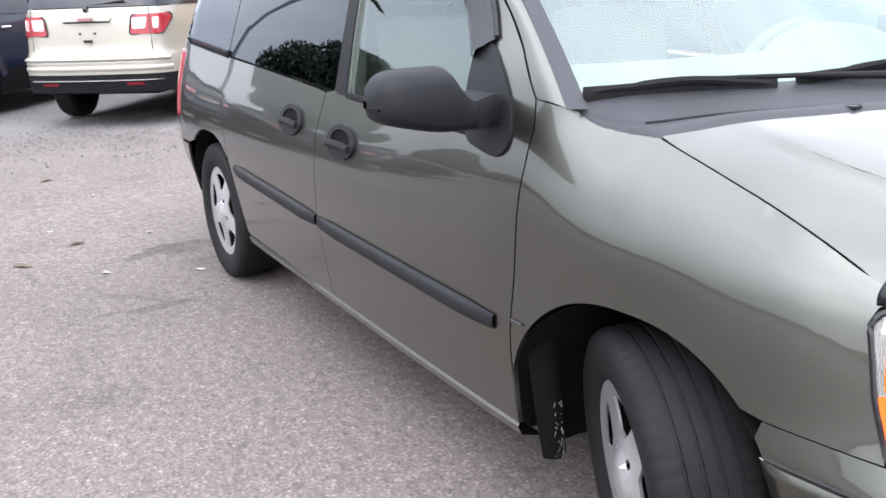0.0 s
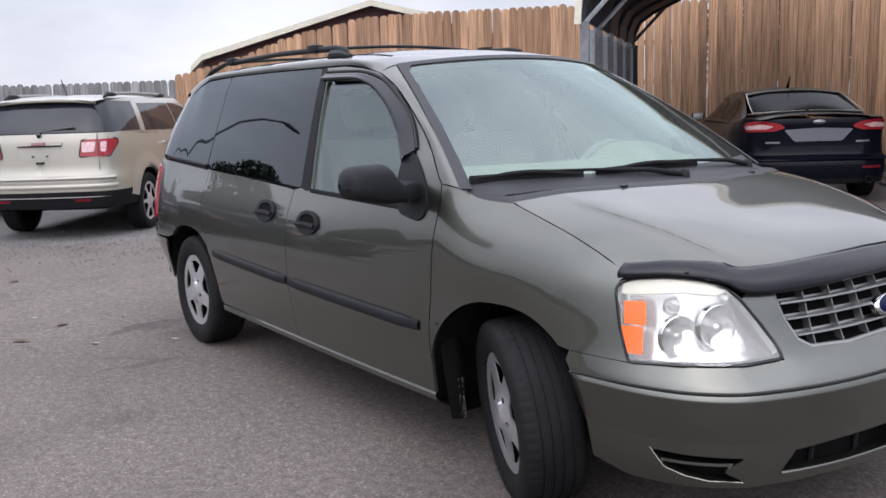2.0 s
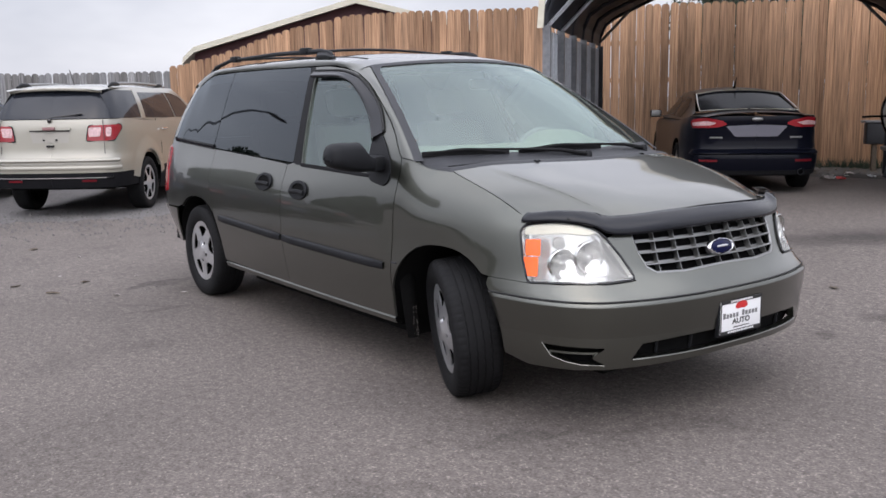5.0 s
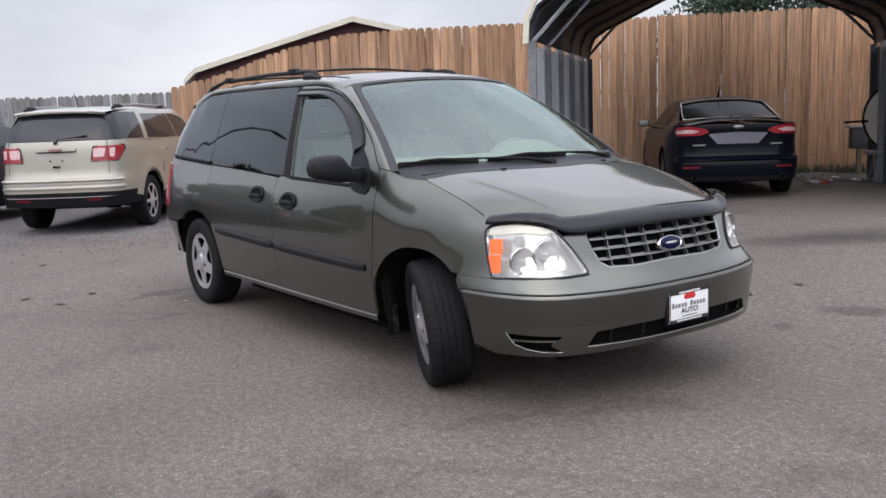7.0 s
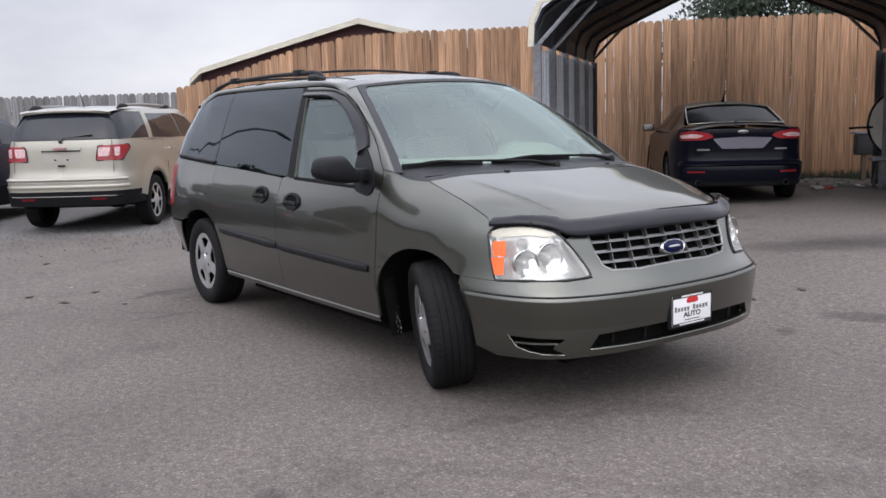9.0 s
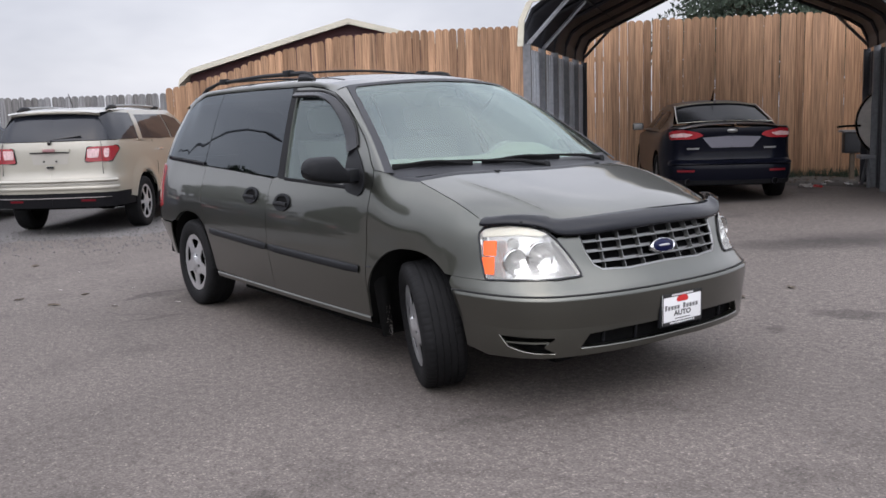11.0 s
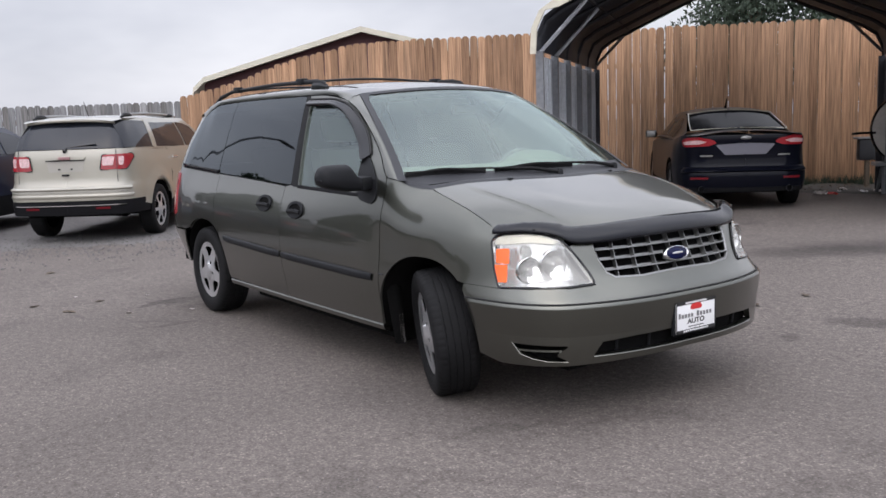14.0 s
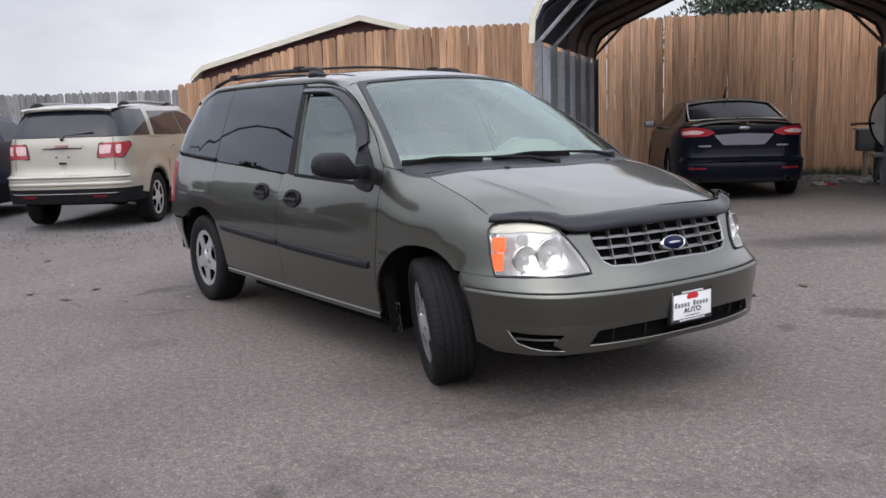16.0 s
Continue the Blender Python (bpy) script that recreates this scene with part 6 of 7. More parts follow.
    # rear face
    tlamp = rounded([(E - 1.13, 1.190), (E - 1.10, 1.236), (E - 0.54, 1.226), (E - 0.50, 1.020), (E - 0.92, 1.022)], 0.03, 3)
    for side in (1, -1):
        b = patch(tlamp, sh.sz(0.012), 0.05, depth=0.03, inward=core)
        b = b if side == 1 else mirrored(b)
        tl = part("tail_lamp", b, M_RED, car, "red and clear tail lamp")
        rimb = bmesh.new()
        strip(rimb, tlamp + tlamp[:1], sh.sz(0.013), 0.008, 1)
        part("lamp_edge", rimb if side == 1 else mirrored(rimb), M_SMOKE, tl)
        seam = bmesh.new()
        tube(seam, [sh.at(E - 0.755, z, 0.012 if z > 1.03 else 0.0) for z in (1.30, 1.222, 1.22, 1.035, 1.025, 0.95, 0.83, 0.74)], 0.005, 5)
        part("tailgate_seam", seam if side == 1 else mirrored(seam), M_GAP, car)
        for a0, a1 in ((0.540, 0.730), (0.785, 0.885)):
            w = patch(rounded([(E - a1, 1.200), (E - a0, 1.196), (E - a0, 1.075), (E - a1 + 0.03, 1.078)], 0.02, 2), sh.sz(0.018), 0.05, depth=0.01, inward=core)
            part("lamp_window", w if side == 1 else mirrored(w), M_CLEAR, tl)
    pr = patch([(E - 0.29, 1.165), (E, 1.165), (E, 1.0), (E - 0.25, 1.0)], sh.sz(0.002), 0.06, depth=0.01, inward=core)
    part("plate_recess", mirrored(pr), M_RECESS, car)
    part("plate_recess", pr, M_RECESS, car)
    for y0 in (-0.09, 0.09):
        bolt = bmesh.new()
        box(bolt, 0.045, y0 - 0.012, 1.03, 0.075, y0 + 0.012, 1.05, 0.003)
        part("bolt", bolt, M_GAP, car)
    ch = patch([(E - 0.30, 1.203), (E, 1.210), (E, 1.172), (E - 0.29, 1.168)], sh.sz(0.022), 0.06, depth=0.02, inward=core)
    part("handle_bar", mirrored(ch), M_CREAM, car)
    part("handle_bar", ch, M_CREAM, car)
    # dark tube drawn as the shadow line beneath the handle bar
    sl = bmesh.new()
    tube(sl, [sh.at(E - 0.285 + 0.57 * t if t < 0.5 else -(E - 0.285 + 0.57 * (1 - t)), 1.160, 0.012) for t in np.linspace(0, 1, 16)], 0.008, 5)
    part("handle_shadow", sl, M_GAP, car)
    em = bmesh.new()
    box(em, 0.02, -0.085, 1.17, 0.06, 0.085, 1.212, 0.008)
    part("badge", em, M_BADGE, car, "small dull red badge")
    lk = bmesh.new()
    box(lk, 0.03, -0.05, 0.945, 0.075, 0.05, 0.972, 0.006)
    part("release_handle", lk, M_BLACK, car)
    st = bmesh.new()
    grid(st, lambda u, v: sh.at((E - 0.95) + 0.95 * u, 0.79 - 0.05 * v, 0.004 + 0.022 * math.sin(math.pi * v)), 24, 4)
    part("bumper_step", mirrored(st), M_CREAM, car)
    part("bumper_step", st, M_CREAM, car)
    bn = bmesh.new()
    grid(bn, lambda u, v: sh.at((E - 0.98) + 0.98 * u, 0.690 - 0.055 * v, 0.003 + 0.011 * math.sin(math.pi * v) ** 0.7), 24, 6)
    part("bumper_band", mirrored(bn), M_CREAM, car)
    part("bumper_band", bn, M_CREAM, car)
    gp = bmesh.new()
    tube(gp, [sh.at(E - 0.90 + 0.90 * t, 0.722, 0.003) for t in np.linspace(0, 1, 20)], 0.006, 5)
    part("bumper_line", mirrored(gp), M_RECESS, car)
    part("bumper_line", gp, M_RECESS, car)
    cs = bmesh.new()
    tube(cs, [sh.at(E - 0.85 + 0.85 * t, 0.535, 0.008) for t in np.linspace(0, 1, 20)], 0.010, 5)
    part("chrome_strip", mirrored(cs), M_CHROME, car)
    part("chrome_strip", cs, M_CHROME, car)
    for side in (1, -1):
        rf_ = patch([(E - 0.62, 0.510), (E - 0.42, 0.510), (E - 0.42, 0.480), (E - 0.62, 0.480)], sh.sz(0.010), 0.04, depth=0.01, inward=core)
        part("rear_reflector", rf_ if side == 1 else mirrored(rf_), M_RED_DIM, car)
    wp = bmesh.new()
    tube(wp, [(0.085, 0.02, 1.29), (0.115, -0.02, 1.335), (0.115, -0.45, 1.38)], 0.012, 5)
    lathe(wp, [(0.001, -0.02), (0.03, -0.02), (0.035, 0.02), (0.001, 0.02)], 10, centre=(0.09, 0, 1.295))
    part("rear_wiper", wp, M_BLACK, car)
    for side in (1, -1):
        hb = bmesh.new()
        tube(hb, [sh.at(S(1.75), 1.13, 0.03), sh.at(S(1.95), 1.13, 0.03)], 0.016, 6)
        part("door_handle", hb if side == 1 else mirrored(hb), M_CHROME, car)
        ln = bmesh.new()
        tube(ln, [sh.at(S(1.66), 1.28, 0.001), sh.at(S(1.70), 0.9, 0.001), sh.at(S(1.62), 0.55, 0.001)], 0.005, 5)
        part("door_seam", ln if side == 1 else mirrored(ln), M_GAP, car)
        # broad swollen wheel arch
        fl = bmesh.new()

        def flare_at(u, v):
            a = math.pi * (0.06 + 0.88 * u)
            r = 0.428 + 0.21 * v
            swell = (0.034 * (1 - v) ** 0.8 if v > 0.02 else 0.020) * (0.35 + 0.65 * math.sin(a) ** 0.5)
            return sh.at(S(1.12 + r * math.cos(a)), 0.40 + r * 1.04 * math.sin(a), swell * (1 - v * v) + 0.002)

        grid(fl, flare_at, 28, 10)
        part("arch_flare", fl if side == 1 else mirrored(fl), M_CREAM, car)
    for x, y in ((1.12, -0.86), (1.12, 0.86), (4.1, -0.86), (4.1, 0.86)):
        wheel(car, pose(x, y, 0.375, 0, 0, 180 if y > 0 else 0), 0.375, 0.25, 0.255, 6, 0.022, M_SILVER, False, "chrome six-spoke wheel")
    return car


def build_sedan(m, paint, label, name="sedan"):
    car = thing(name, label, "sedan", m)
    core = (2.4, 0, 0.7)
    out = [(4.87, 0), (4.82, 0.4), (4.62, 0.72), (4.3, 0.87), (3.9, 0.91), (3.0, 0.925), (2.0, 0.925), (1.2, 0.915), (0.7, 0.90), (0.35, 0.855), (0.17, 0.78), (0.07, 0.62), (0.02, 0.35), (0, 0.15), (0, 0)]
    sh = Shell(out,
               ([0.2, 0.3, 0.5, 0.75, 0.9, 1.0, 1.08], [0.05, 0.025, 0, 0.012, 0.03, 0.07, 0.12]),
               ([0.2, 0.45, 0.75, 1.0], [0.06, 0, 0.06, 0.25]),
               ([0.2, 0.3, 0.45, 0.555, 0.585, 0.61, 0.75, 0.90, 1.02, 1.08], [0.07, 0.03, 0.0, 0.0, 0.03, 0.055, 0.065, 0.05, 0.03, 0.06]),
               ([0, 0.8, 1.3], [1, 0.6, 0]), ([4.2, 4.7, 5.3, 6.4], [0, 0.12, 0.85, 1]))
    S, E = sh.s_of, sh.end
    car_body(car, sh, paint, M_LOWER, 1.12, 3.97, 0.33, 0.33, 0.98, core, 1.045)

    def pane(nm, outline, material, off=0.004, lab="", step=0.06, depth=0.015):
        b = patch(outline, sh.sz(off), step, depth=depth, inward=core)
        part(nm, mirrored(b), material, car, lab)
        return part(nm, b, material, car, lab)

    deck = bmesh.new()
    sections(deck, [(0.03, 0.66, 1.045, 1.095), (0.12, 0.72, 1.05, 1.104), (0.45, 0.76, 1.045, 1.108), (0.85, 0.78, 1.04, 1.112)])
    part("boot_lid", deck, paint, car)
    rows = [(0.62, 0.645, 1.095, 1.118), (1.00, 0.62, 1.20, 1.235), (1.45, 0.575, 1.33, 1.375)]
    fr = bmesh.new()
    sections(fr, rows)
    part("rear_glass", fr, M_SHADED, car)
    top = bmesh.new()
    sections(top, [(1.42, 0.60, 1.327, 1.38), (1.6, 0.585, 1.36, 1.415), (2.2, 0.59, 1.385, 1.44), (2.8, 0.585, 1.35, 1.415)])
    roof = part("roof", top, paint, car)
    roof.modifiers.new("thick", "SOLIDIFY").thickness = 0.015
    ws = bmesh.new()
    sections(ws, [(2.8, 0.58, 1.348, 1.41), (3.3, 0.66, 1.19, 1.25), (3.75, 0.72, 0.99, 1.05)])
    part("windscreen", ws, M_SHADED, car)
    hd = bmesh.new()
    sections(hd, [(3.7, 0.80, 0.97, 1.03), (4.2, 0.78, 0.90, 0.96), (4.7, 0.62, 0.76, 0.80)])
    part("bonnet", hd, paint, car)
    for side in (1, -1):
        gh = bmesh.new()

        def green(u, v):
            x = 0.75 + 2.95 * u
            lo = sh.at(S(x), 0.985, 0.0)
            zt = np.interp(x, [0.75, 1.45, 1.7, 2.2, 2.8, 3.70], [1.08, 1.33, 1.36, 1.385, 1.35, 1.0])
            hi = Vector((x, -np.interp(x, [0.75, 1.45, 2.2, 2.8, 3.7], [0.70, 0.605, 0.60, 0.60, 0.75]), zt))
            return lo.lerp(hi, v)

        grid(gh, green, 26, 4)
        part("side_upper", gh if side == 1 else mirrored(gh), paint, car)
        for u0, u1 in ((0.17, 0.44), (0.47, 0.86)):
            gg = bmesh.new()
            grid(gg, lambda u, v: green(u0 + (u1 - u0) * u, 0.10 + (0.74 if 0.2 < u < 0.75 else 0.55) * v) + Vector((0, -0.006, 0.002)), 14, 2)
            part("side_glass", gg if side == 1 else mirrored(gg), M_SHADED, car)
        # pale rim round the back window, thicker on top as a painted sky reflection
        ed = bmesh.new()
        tube(ed, [Vector((x, y, z + 0.014)) for x, y, z in ((0.62, -0.02, 1.120), (0.61, -0.4, 1.110), (0.60, -0.66, 1.098), (1.0, -0.635, 1.205), (1.44, -0.59, 1.335), (1.46, -0.3, 1.365), (1.465, -0.02, 1.383))], [0.006, 0.006, 0.007, 0.008, 0.013, 0.016, 0.017], 6)
        part("glass_edge_glint", ed if side == 1 else mirrored(ed), M_CREAM if paint is M_NAVY else paint, car)
        lamp = rounded([(E - 0.99, 0.970), (E - 0.90, 1.008), (E - 0.66, 1.030), (E - 0.44, 0.985), (E - 0.38, 0.940), (E - 0.50, 0.900), (E - 0.93, 0.890)], 0.03, 3)
        lb = patch(lamp, sh.sz(0.012), 0.04, depth=0.025, inward=core)
        tl = part("tail_lamp", lb if side == 1 else mirrored(lb), M_RED, car, "red tail lamp with a clear centre")
        cl = patch(rounded([(E - 0.93, 0.960), (E - 0.66, 0.985), (E - 0.52, 0.958), (E - 0.60, 0.928), (E - 0.90, 0.922)], 0.02, 2), sh.sz(0.018), 0.04, depth=0.01, inward=core)
        part("lamp_window", cl if side == 1 else mirrored(cl), M_CLEAR, tl)
        mr = bmesh.new()
        box(mr, 3.10, -1.08, 0.98, 3.24, -0.90, 1.10, 0.03)
        mi = part("wing_mirror", mr if side == 1 else mirrored(mr), paint, car)
        mg = bmesh.new()
        box(mg, 3.088, -1.07, 0.99, 3.098, -0.92, 1.09, 0.002)
        part("mirror_glass", mg if side == 1 else mirrored(mg), M_SATIN, mi)
        rf = patch([(E - 0.74, 0.475), (E - 0.50, 0.475), (E - 0.50, 0.445), (E - 0.74, 0.445)], sh.sz(0.008), 0.04, depth=0.01, inward=core)
        part("rear_reflector", rf if side == 1 else mirrored(rf), M_RED_DIM, car)
        ln = bmesh.new()
        ridge = ((0.612, -0.004), (0.600, 0.030), (0.578, 0.040), (0.552, 0.032), (0.532, 0.0))
        grid(ln, lambda u, v: sh.at(E - 0.95 + 0.95 * u, ridge[round(v * 4)][0] + 0.008 * u, ridge[round(v * 4)][1] * min(1, 8 * u)), 24, 4)
        part("bumper_ridge", ln if side == 1 else mirrored(ln), paint, car)
        ex = bmesh.new()
        lathe(ex, [(0.036, 0.0), (0.042, 0.0), (0.042, 0.12), (0.036, 0.12)], 14, centre=(0, 0, 0))
        eo = part("tailpipe", ex, M_TRIM, car)
        eo.matrix_local = pose(0.03, 0.58 * side, 0.31, 0, 0, -90)
        sp_ = patch([(E - 0.62, 0.775), (E - 0.44, 0.775), (E - 0.44, 0.755), (E - 0.62, 0.755)], sh.sz(0.006), 0.04, depth=0.006, inward=core)
        part("model_script", sp_ if side == 1 else mirrored(sp_), M_SATIN, car)
    pl = rounded([(E - 0.40, 0.915), (E, 0.935), (E, 0.775), (E - 0.28, 0.775)], 0.02, 2)
    pane("plate_recess", pl, M_PLATE_RECESS, 0.003)
    bd = bmesh.new()
    lathe(bd, [(0.001, -0.012), (0.8, -0.012), (1.0, 0.0), (1.0, 0.02)], 24)
    bo = part("badge", bd, M_SATIN, car)
    bo.matrix_local = Matrix.Translation((0.035, 0, 1.005)) @ Matrix.Rotation(radians(-90), 4, "Z") @ Matrix.Diagonal((0.075, 1, 0.030, 1))
    an = bmesh.new()
    tube(an, [(1.75, 0, 1.41), (1.70, 0, 1.455), (1.58, 0, 1.58)], [0.03, 0.016, 0.004], 6, 1.2)
    part("roof_antenna", an, M_BLACK, car)
    for x, y in ((1.12, -0.80), (1.12, 0.80), (3.97, -0.80), (3.97, 0.80)):
        wheel(car, pose(x, y, 0.33, 0, 0, 180 if y > 0 else 0), 0.33, 0.225, 0.22, 7, 0.02, M_SATIN, False, "silver multi-spoke wheel")
    return car


build_suv(pose(-9.34, -0.56, -0.052, 0, 0, 143) @ Matrix.Diagonal((1, 0.96, 1, 1)), M_CREAM, "champagne metallic sport utility vehicle with dark lower trim, parked on gravel")
build_suv(pose(-11.05, -3.05, -0.06, 0, 0, 143) @ Matrix.Diagonal((1, 1, 0.965, 1)), M_NAVY_LIGHT, "dark blue sport utility vehicle parked beside the champagne one")
build_sedan(pose(-3.78, 6.98, 0.118, 0, 0, 136.8), M_NAVY, "black metallic sedan parked nose-in beneath the carport, seen from behind")
# the row goes on beyond the view; it shows in the minivan's flank
build_sedan(pose(-12.6, -5.4, -0.06, 0, 0, 143), M_NAVY, "black sedan parked further along the row of vehicles")
build_suv(pose(-14.2, -7.8, -0.06, 0, 0, 143), M_NAVY_LIGHT, "dark blue sport utility vehicle further along the row")
build_sedan(pose(-15.6, -10.4, -0.06, 0, 0, 143), M_NAVY, "black sedan at the far end of the row of vehicles")


# ---- behind the camera, seen in the paint and the glass: a line of trees and a street lamp ----
def build_far_side():
    seeds = [build_tree(-42.3, -16.3, 9.6, 3.2, 11, "tall dark green broadleaf tree on the far side of the lot", 0.17), build_tree(-38, -24, 4.4, 2.8, 12, "low dark green broadleaf tree on the far side of the lot", 0.17)]
    rng = random.Random(8)
    for t in seeds:
        tagged(t, group="trees across the lot")
    for k in range(19):
        a = radians(205 + 4.7 * k)
        r = 40 + rng.random() * 7
        x, y = r * math.cos(a), r * math.sin(a)
        size = (0.22, 0.46)[k % 2] + 0.08 * rng.random()
        copy_thing(seeds[k % 2], pose(x, y, ground_z(x, y), 0, 0, rng.random() * 360) @ Matrix.Diagonal((2.0 * size, 2.0 * size, size, 1)))
    lamp = thing("street_lamp", "grey metal street lamp with a long curved arm", "street lamp", pose(-26.7, -7.1, ground_z(-26.7, -7.1)))
    p = bmesh.new()
    tube(p, [(0, 0, -0.3), (0, 0, 3.0), (0, 0, 5.2)], [0.13, 0.10, 0.08], 10)
    part("pole", p, M_GALV_DARK, lamp)
    arm = bmesh.new()
    tube(arm, [(0, 0, 5.0), (0.06, -0.25, 5.9), (0.16, -0.65, 6.75), (0.30, -1.2, 7.6), (0.46, -1.85, 8.2), (0.6, -2.4, 8.5)], [0.075, 0.065, 0.06, 0.05, 0.045, 0.04], 8)
    part("arm", arm, M_GALV_DARK, lamp)
    head = bmesh.new()
    tube(head, [(0.6, -2.35, 8.5), (0.65, -2.6, 8.53), (0.75, -3.0, 8.5), (0.8, -3.15, 8.47)], [0.05, 0.14, 0.13, 0.04], 10, 0.55)
    part("lamp_head", head, M_GALV_DARK, lamp)


# ---- gravel, soil, litter and the odds and ends by the carport ----
def build_ground_bits():
    rng = random.Random(21)
    g = bmesh.new()
    ys = np.arange(-9, 8.5, 0.07)

    def edge(y):
        return -7.7 + 0.35 * math.sin(y * 0.9) + 0.2 * math.sin(y * 2.3 + 1) - 0.16 * max(0, y)

    rows = []
    for y in ys:
        ragged = 0.10 * math.sin(y * 7.1) + 0.08 * math.sin(y * 17.3 + 2) + rng.uniform(-0.22, 0.14)
        row = [(-19 + (edge(y) + ragged + 19) * t, y) for t in np.linspace(0, 1, 18)]
        rows.append([g.verts.new((x, yy, ground_z(x, yy) + (0.003 if i < 16 else -0.004))) for i, (x, yy) in enumerate(row)])
    for a, b in zip(rows, rows[1:]):
        for i in range(17):
            g.faces.new((a[i], a[i + 1], b[i + 1], b[i]))
    tagged(new("gravel", mesh_of("gravel", g, M_GRAVEL)), "loose grey gravel under the parked vehicles", "gravel", kind="structure")
    st = bmesh.new()
    for _ in range(2200):
        y = rng.uniform(-5, 4)
        x = edge(y) - 0.25 + abs(rng.gauss(0, 1)) * -1.4 + rng.uniform(0, 1) ** 2 * 1.6
        r = rng.uniform(0.008, 0.022)
        q = [st.verts.new((x + r * math.cos(k * 1.57 + rng.random()), y + r * math.sin(k * 1.57 + rng.random()), ground_z(x, y) + 0.004)) for k in range(4)]
        t = st.verts.new((x, y, ground_z(x, y) + 0.006 + r))
        for k in range(4):
            st.faces.new((q[k], q[(k + 1) % 4], t))
    tagged(new("gravel_stones", mesh_of("gravel_stones", st, M_GRAVEL, False)), "scattered grey gravel stones on the asphalt", "stones", kind="stuff")
    # dead leaves, twigs and white scraps by the parked minivan
    for x, y, size, kind in ((-3.91, -1.83, 0.05, 0), (-4.22, -1.51, 0.045, 0), (-6.48, -1.43, 0.06, 0), (-4.4, -2.0, 0.04, 0), (-5.2, -2.2, 0.05, 0), (-3.24, -1.03, 0.022, 1), (-4.21, -1.09, 0.02, 1), (-4.63, -1.61, 0.018, 1), (-3.47, -1.47, 0.025, 1), (-5.6, -1.2, 0.02, 1), (-0.17, 2.19, 0.04, 0), (-0.1, 2.72, 0.05, 0), (2.3, -1.6, 0.03, 0)):
        b = bmesh.new()
        a, z = rng.random() * 6.3, ground_z(x, y)
        pts = [(math.cos(k * math.pi / 4) * (1.0 + 0.3 * rng.random()), math.sin(k * math.pi / 4) * (0.4 + 0.2 * rng.random())) for k in range(8)]
        top = [b.verts.new((size * p * math.cos(a) - size * q * math.sin(a), size * p * math.sin(a) + size * q * math.cos(a), 0.006 + 0.012 * rng.random())) for p, q in pts]
        mid = b.verts.new((0, 0, 0.004))
        for k in range(8):
            b.faces.new((top[k], top[(k + 1) % 8], mid))
        o = new("scrap" if kind else "leaf", mesh_of("scrap", b, M_DRY if kind else M_BARK, False))
        o.matrix_world = pose(x, y, z)
        tagged(o, "small pale paper scrap lying on the asphalt" if kind else "curled dead brown leaf lying on the asphalt", "scrap" if kind else "leaf", group="scraps on the asphalt" if kind else "leaves on the asphalt")
    # pale grit strewn over the asphalt
    gr = bmesh.new()
    for _ in range(900):
        x, y = rng.uniform(-6, 5), rng.uniform(-4.5, 4)
        r = rng.uniform(0.003, 0.008)
        z = ground_z(x, y)
        q = [gr.verts.new((x + r * math.cos(k * 2.1), y + r * math.sin(k * 2.1), z)) for k in range(3)]
        t = gr.verts.new((x, y, z + r))
        for k in range(3):
            gr.faces.new((q[k], q[(k + 1) % 3], t))
    tagged(new("grit", mesh_of("grit", gr, M_GRAVEL, False)), "pale grit lying on the asphalt", "grit", kind="stuff")

    base = pose(FENCE_AT.x, FENCE_AT.y, 0, 0, 0, math.degrees(FENCE_DIR))

    def by_fence(s, d):
        q = base @ Vector((s, -d, 0))
        return q.x, q.y, ground_z(q.x, q.y)

    soil = bmesh.new()
    rows = []
    for s in np.arange(-4.4, 5.2, 0.2):
        w = 1.25 + 1.6 * max(0.0, min(1.0, s + 1.6)) + 0.3 * math.sin(s * 1.7) + 0.18 * math.sin(s * 4.1)
        rows.append([soil.verts.new(Vector(by_fence(s, -0.05 + w * t)) + Vector((0, 0, 0.006 + 0.05 * (1 - t) * (0.6 + 0.4 * math.sin(s * 5 + t * 7))))) for t in np.linspace(0, 1, 13)])
    for a, b in zip(rows, rows[1:]):
        for i in range(12):
            soil.faces.new((a[i], b[i], b[i + 1], a[i + 1]))
    tagged(new("soil", mesh_of("soil", soil, M_SOIL)), "strip of dark soil and leaf litter along the fence", "soil", kind="structure")
    gs = bmesh.new()
    for _ in range(900):
        s = rng.uniform(-1.2, 1.3) if rng.random() < 0.75 else rng.uniform(-4, 4)
        x, y, z = by_fence(s, rng.uniform(0.05, 0.35))
        h, a = rng.uniform(0.08, 0.24), rng.random() * 6.3
        dx, dy = 0.012 * math.cos(a), 0.012 * math.sin(a)
        lean = rng.uniform(-0.08, 0.08)
        v = [gs.verts.new(c) for c in ((x - dx, y - dy, z), (x + dx, y + dy, z), (x + lean, y + lean * 0.6, z + h))]
        gs.faces.new(v)
    tagged(new("weeds", mesh_of("weeds", gs, M_LEAF, False)), "low green weeds at the foot of the fence", "weeds", kind="stuff")
    # litter
    for x, y, size, material in ((-4.55, 9.95, 0.26, M_DRY), (-4.38, 10.05, 0.16, M_INK_RED), (-4.5, 10.12, 0.14, M_WHITE), (-4.40, 11.0, 0.12, M_WHITE), (-4.75, 10.85, 0.06, M_WHITE), (-4.2, 11.2, 0.22, M_DRY), (-4.95, 11.3, 0.16, M_DRY), (-4.75, 10.2, 0.10, M_WHITE)):
        z = ground_z(x, y)
        b = bmesh.new()
        n = 5
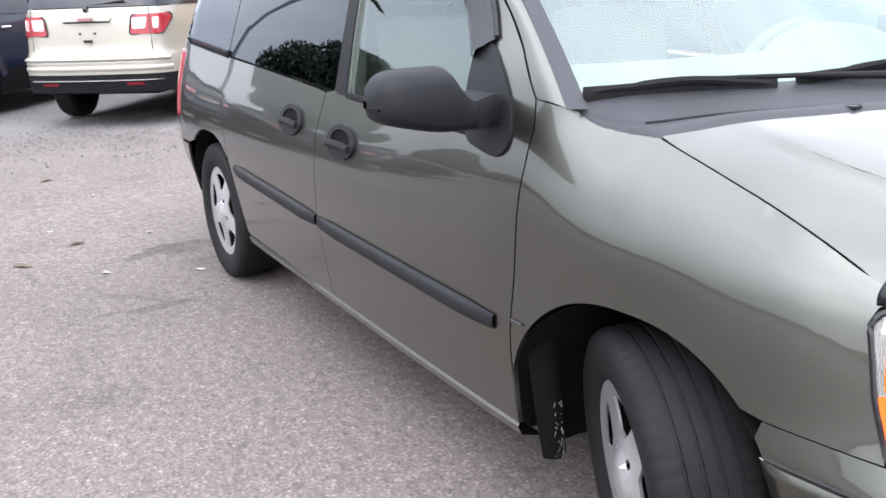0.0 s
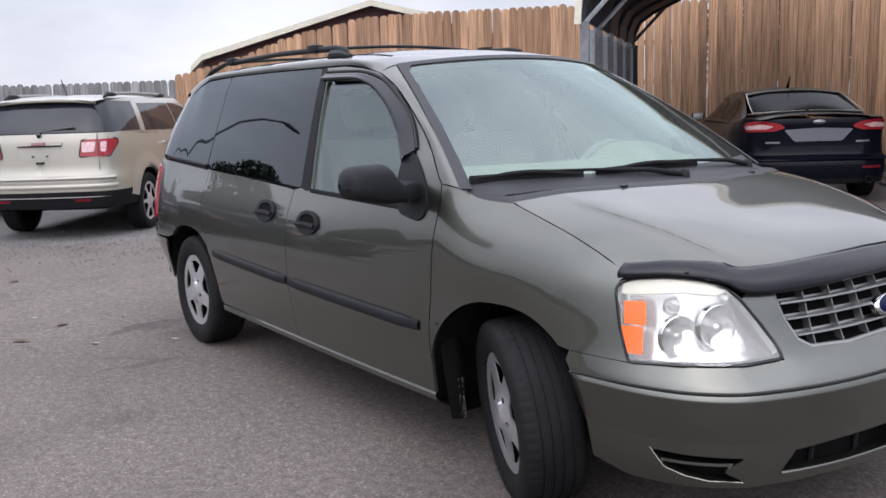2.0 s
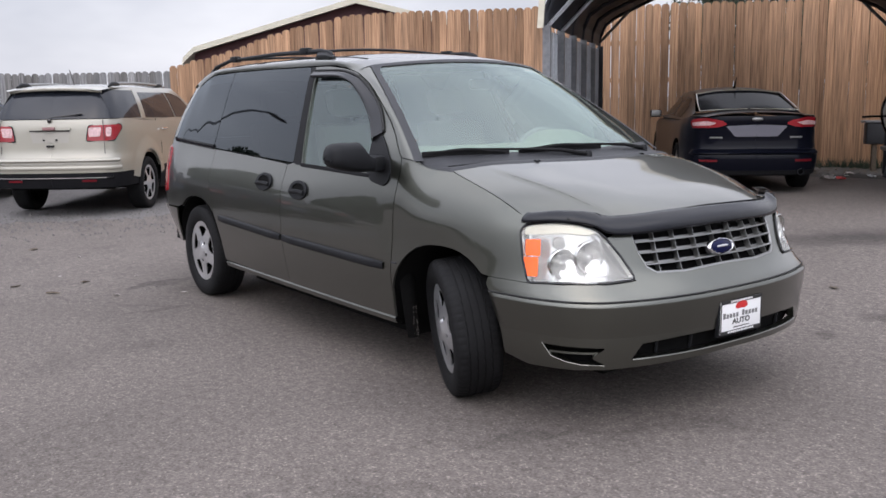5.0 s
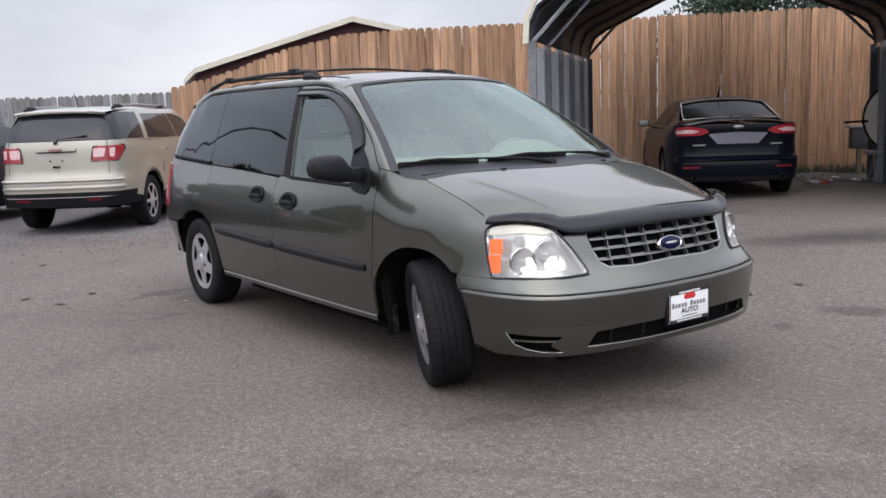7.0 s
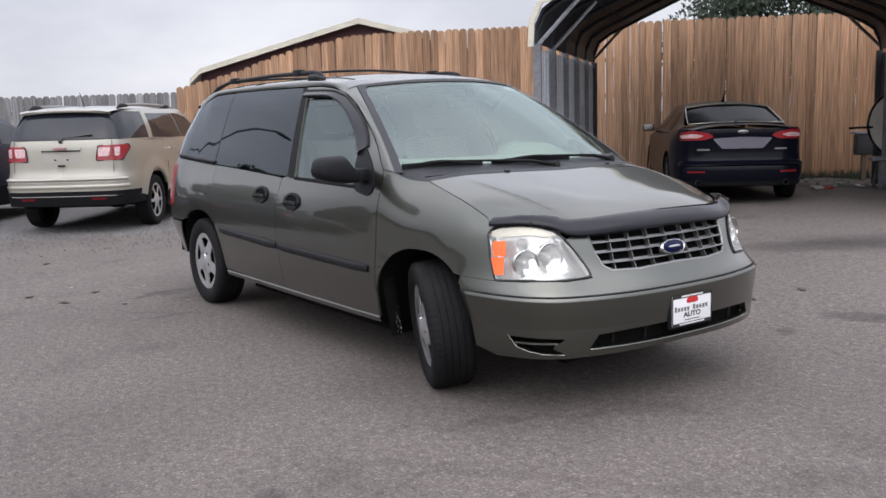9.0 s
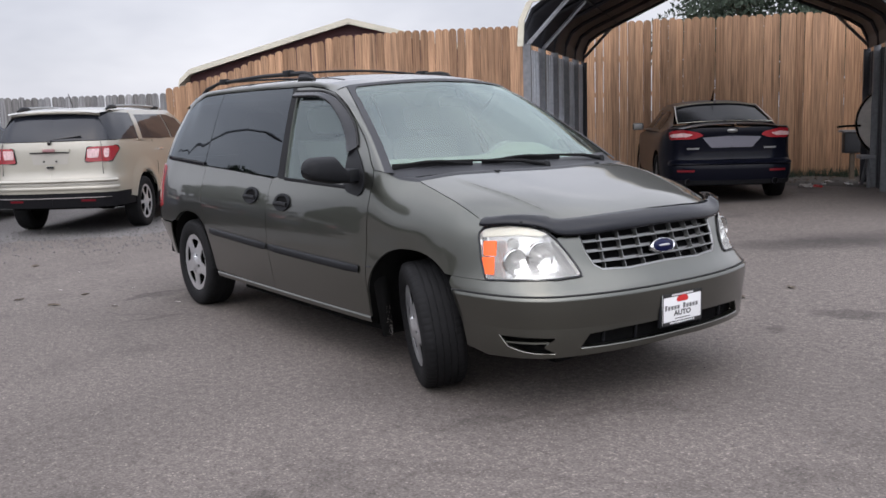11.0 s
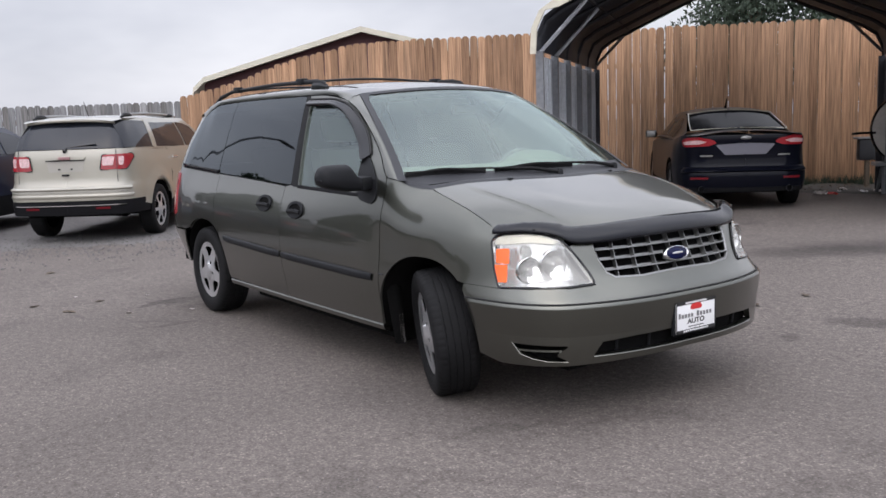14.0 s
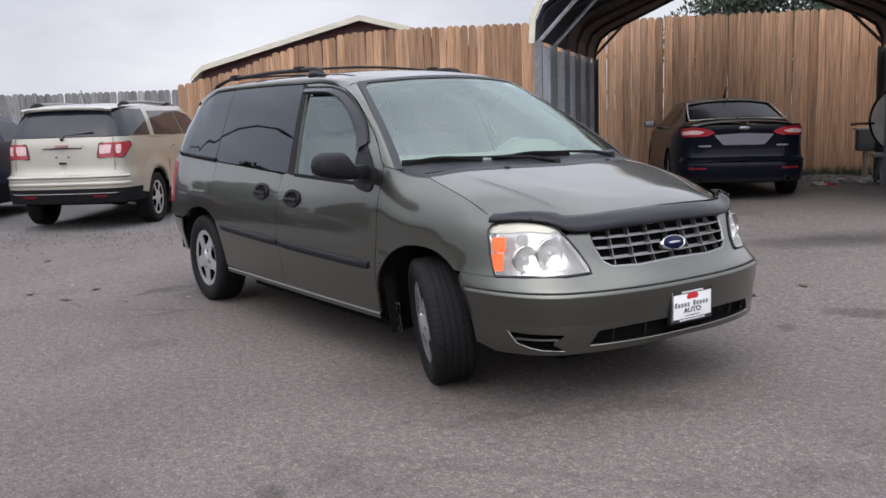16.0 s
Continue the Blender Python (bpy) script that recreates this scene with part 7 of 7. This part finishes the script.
        vs = [[b.verts.new((size * (i / n - 0.5) + rng.uniform(-1, 1) * size * 0.07, size * 0.7 * (j / n - 0.5) + rng.uniform(-1, 1) * size * 0.07, 0.012 + rng.random() * size * 0.3)) for j in range(n + 1)] for i in range(n + 1)]
        for i in range(n):
            for j in range(n):
                b.faces.new((vs[i][j], vs[i + 1][j], vs[i + 1][j + 1], vs[i][j + 1]))
        o = new("litter", mesh_of("litter", b, material, False))
        o.matrix_world = pose(x, y, z, 0, 0, rng.random() * 360)
        tagged(o, "crumpled scrap of paper litter on the ground", "litter", group="litter by the carport")
    # fallen leaves and small stones on the soil
    lf = bmesh.new()
    for _ in range(500):
        x, y, z = by_fence(rng.uniform(-3.5, 4.5), rng.uniform(0.3, 2.2))
        r, a = rng.uniform(0.015, 0.05), rng.random() * 6.3
        q = [lf.verts.new((x + r * math.cos(a + k * 1.57), y + r * 0.6 * math.sin(a + k * 1.57), z + 0.03 + rng.random() * 0.03)) for k in range(4)]
        lf.faces.new(q)
    tagged(new("fallen_leaves", mesh_of("fallen_leaves", lf, M_BARK, False)), "dead leaves strewn on the soil", "leaves", kind="stuff")

    # round dish on a low stand and a dark box on a post
    x, y = -3.67, 11.01
    z = ground_z(x, y)
    dish = thing("satellite_dish", "beige round dish with a dark rim on a low metal stand", "satellite dish", pose(x, y, z, 0, 0, math.degrees(FENCE_DIR) - 8))
    d = bmesh.new()
    lathe(d, [(0.001, 0.08), (0.2, 0.065), (0.38, 0.03), (0.53, -0.02), (0.55, -0.02), (0.54, 0.0), (0.38, 0.05), (0.2, 0.085), (0.001, 0.10)], 40, centre=(0, 0, 1.05))
    part("bowl", d, mat("beige painted dish", (0.50, 0.46, 0.42), 0.6, grain=0.05, dark=0.08, stain=(0.4, 0.12)), dish)
    r = bmesh.new()
    tube(r, [(0.555 * math.cos(a), 0.005, 1.05 + 0.555 * math.sin(a)) for a in np.linspace(0, 2 * math.pi, 41)], 0.03, 6)
    part("rim", r, M_BLACK, dish)
    a = bmesh.new()
    tube(a, [(-0.50, -0.02, 1.0), (-0.72, -0.06, 1.0), (-0.86, -0.10, 0.99)], 0.02, 6)
    part("feed_arm", a, M_BLACK, dish)
    for dx in (-0.35, 0.35):
        s = bmesh.new()
        tube(s, [(dx, 0.1, 0.52), (dx * 1.1, -0.2, 0.0)], 0.03, 6)
        tube(s, [(dx, 0.1, 0.52), (dx * 1.1, 0.4, 0.0)], 0.03, 6)
        part("stand_leg", s, M_GALV_DARK, dish)
    t = bmesh.new()
    box(t, -0.5, -0.12, 0.46, 0.5, 0.3, 0.52, 0.01)
    part("stand_top", t, M_GALV_DARK, dish)
    x, y, z = by_fence(0.68, 1.0)
    meter = thing("utility_box", "dark grey metal utility box on a short post", "utility box", pose(x, y, z, 0, 0, math.degrees(FENCE_DIR)))
    b = bmesh.new()
    box(b, -0.17, -0.1, 0.50, 0.17, 0.1, 0.88, 0.04)
    part("case", b, M_TRIM_GREY, meter)
    b = bmesh.new()
    box(b, -0.22, -0.13, 0.88, 0.20, 0.13, 0.92, 0.015)
    part("lid", b, M_GALV_DARK, meter)
    b = bmesh.new()
    box(b, -0.04, -0.04, -0.1, 0.04, 0.04, 0.50, 0.008)
    part("post", b, M_BARK, meter)


build_far_side()
build_ground_bits()
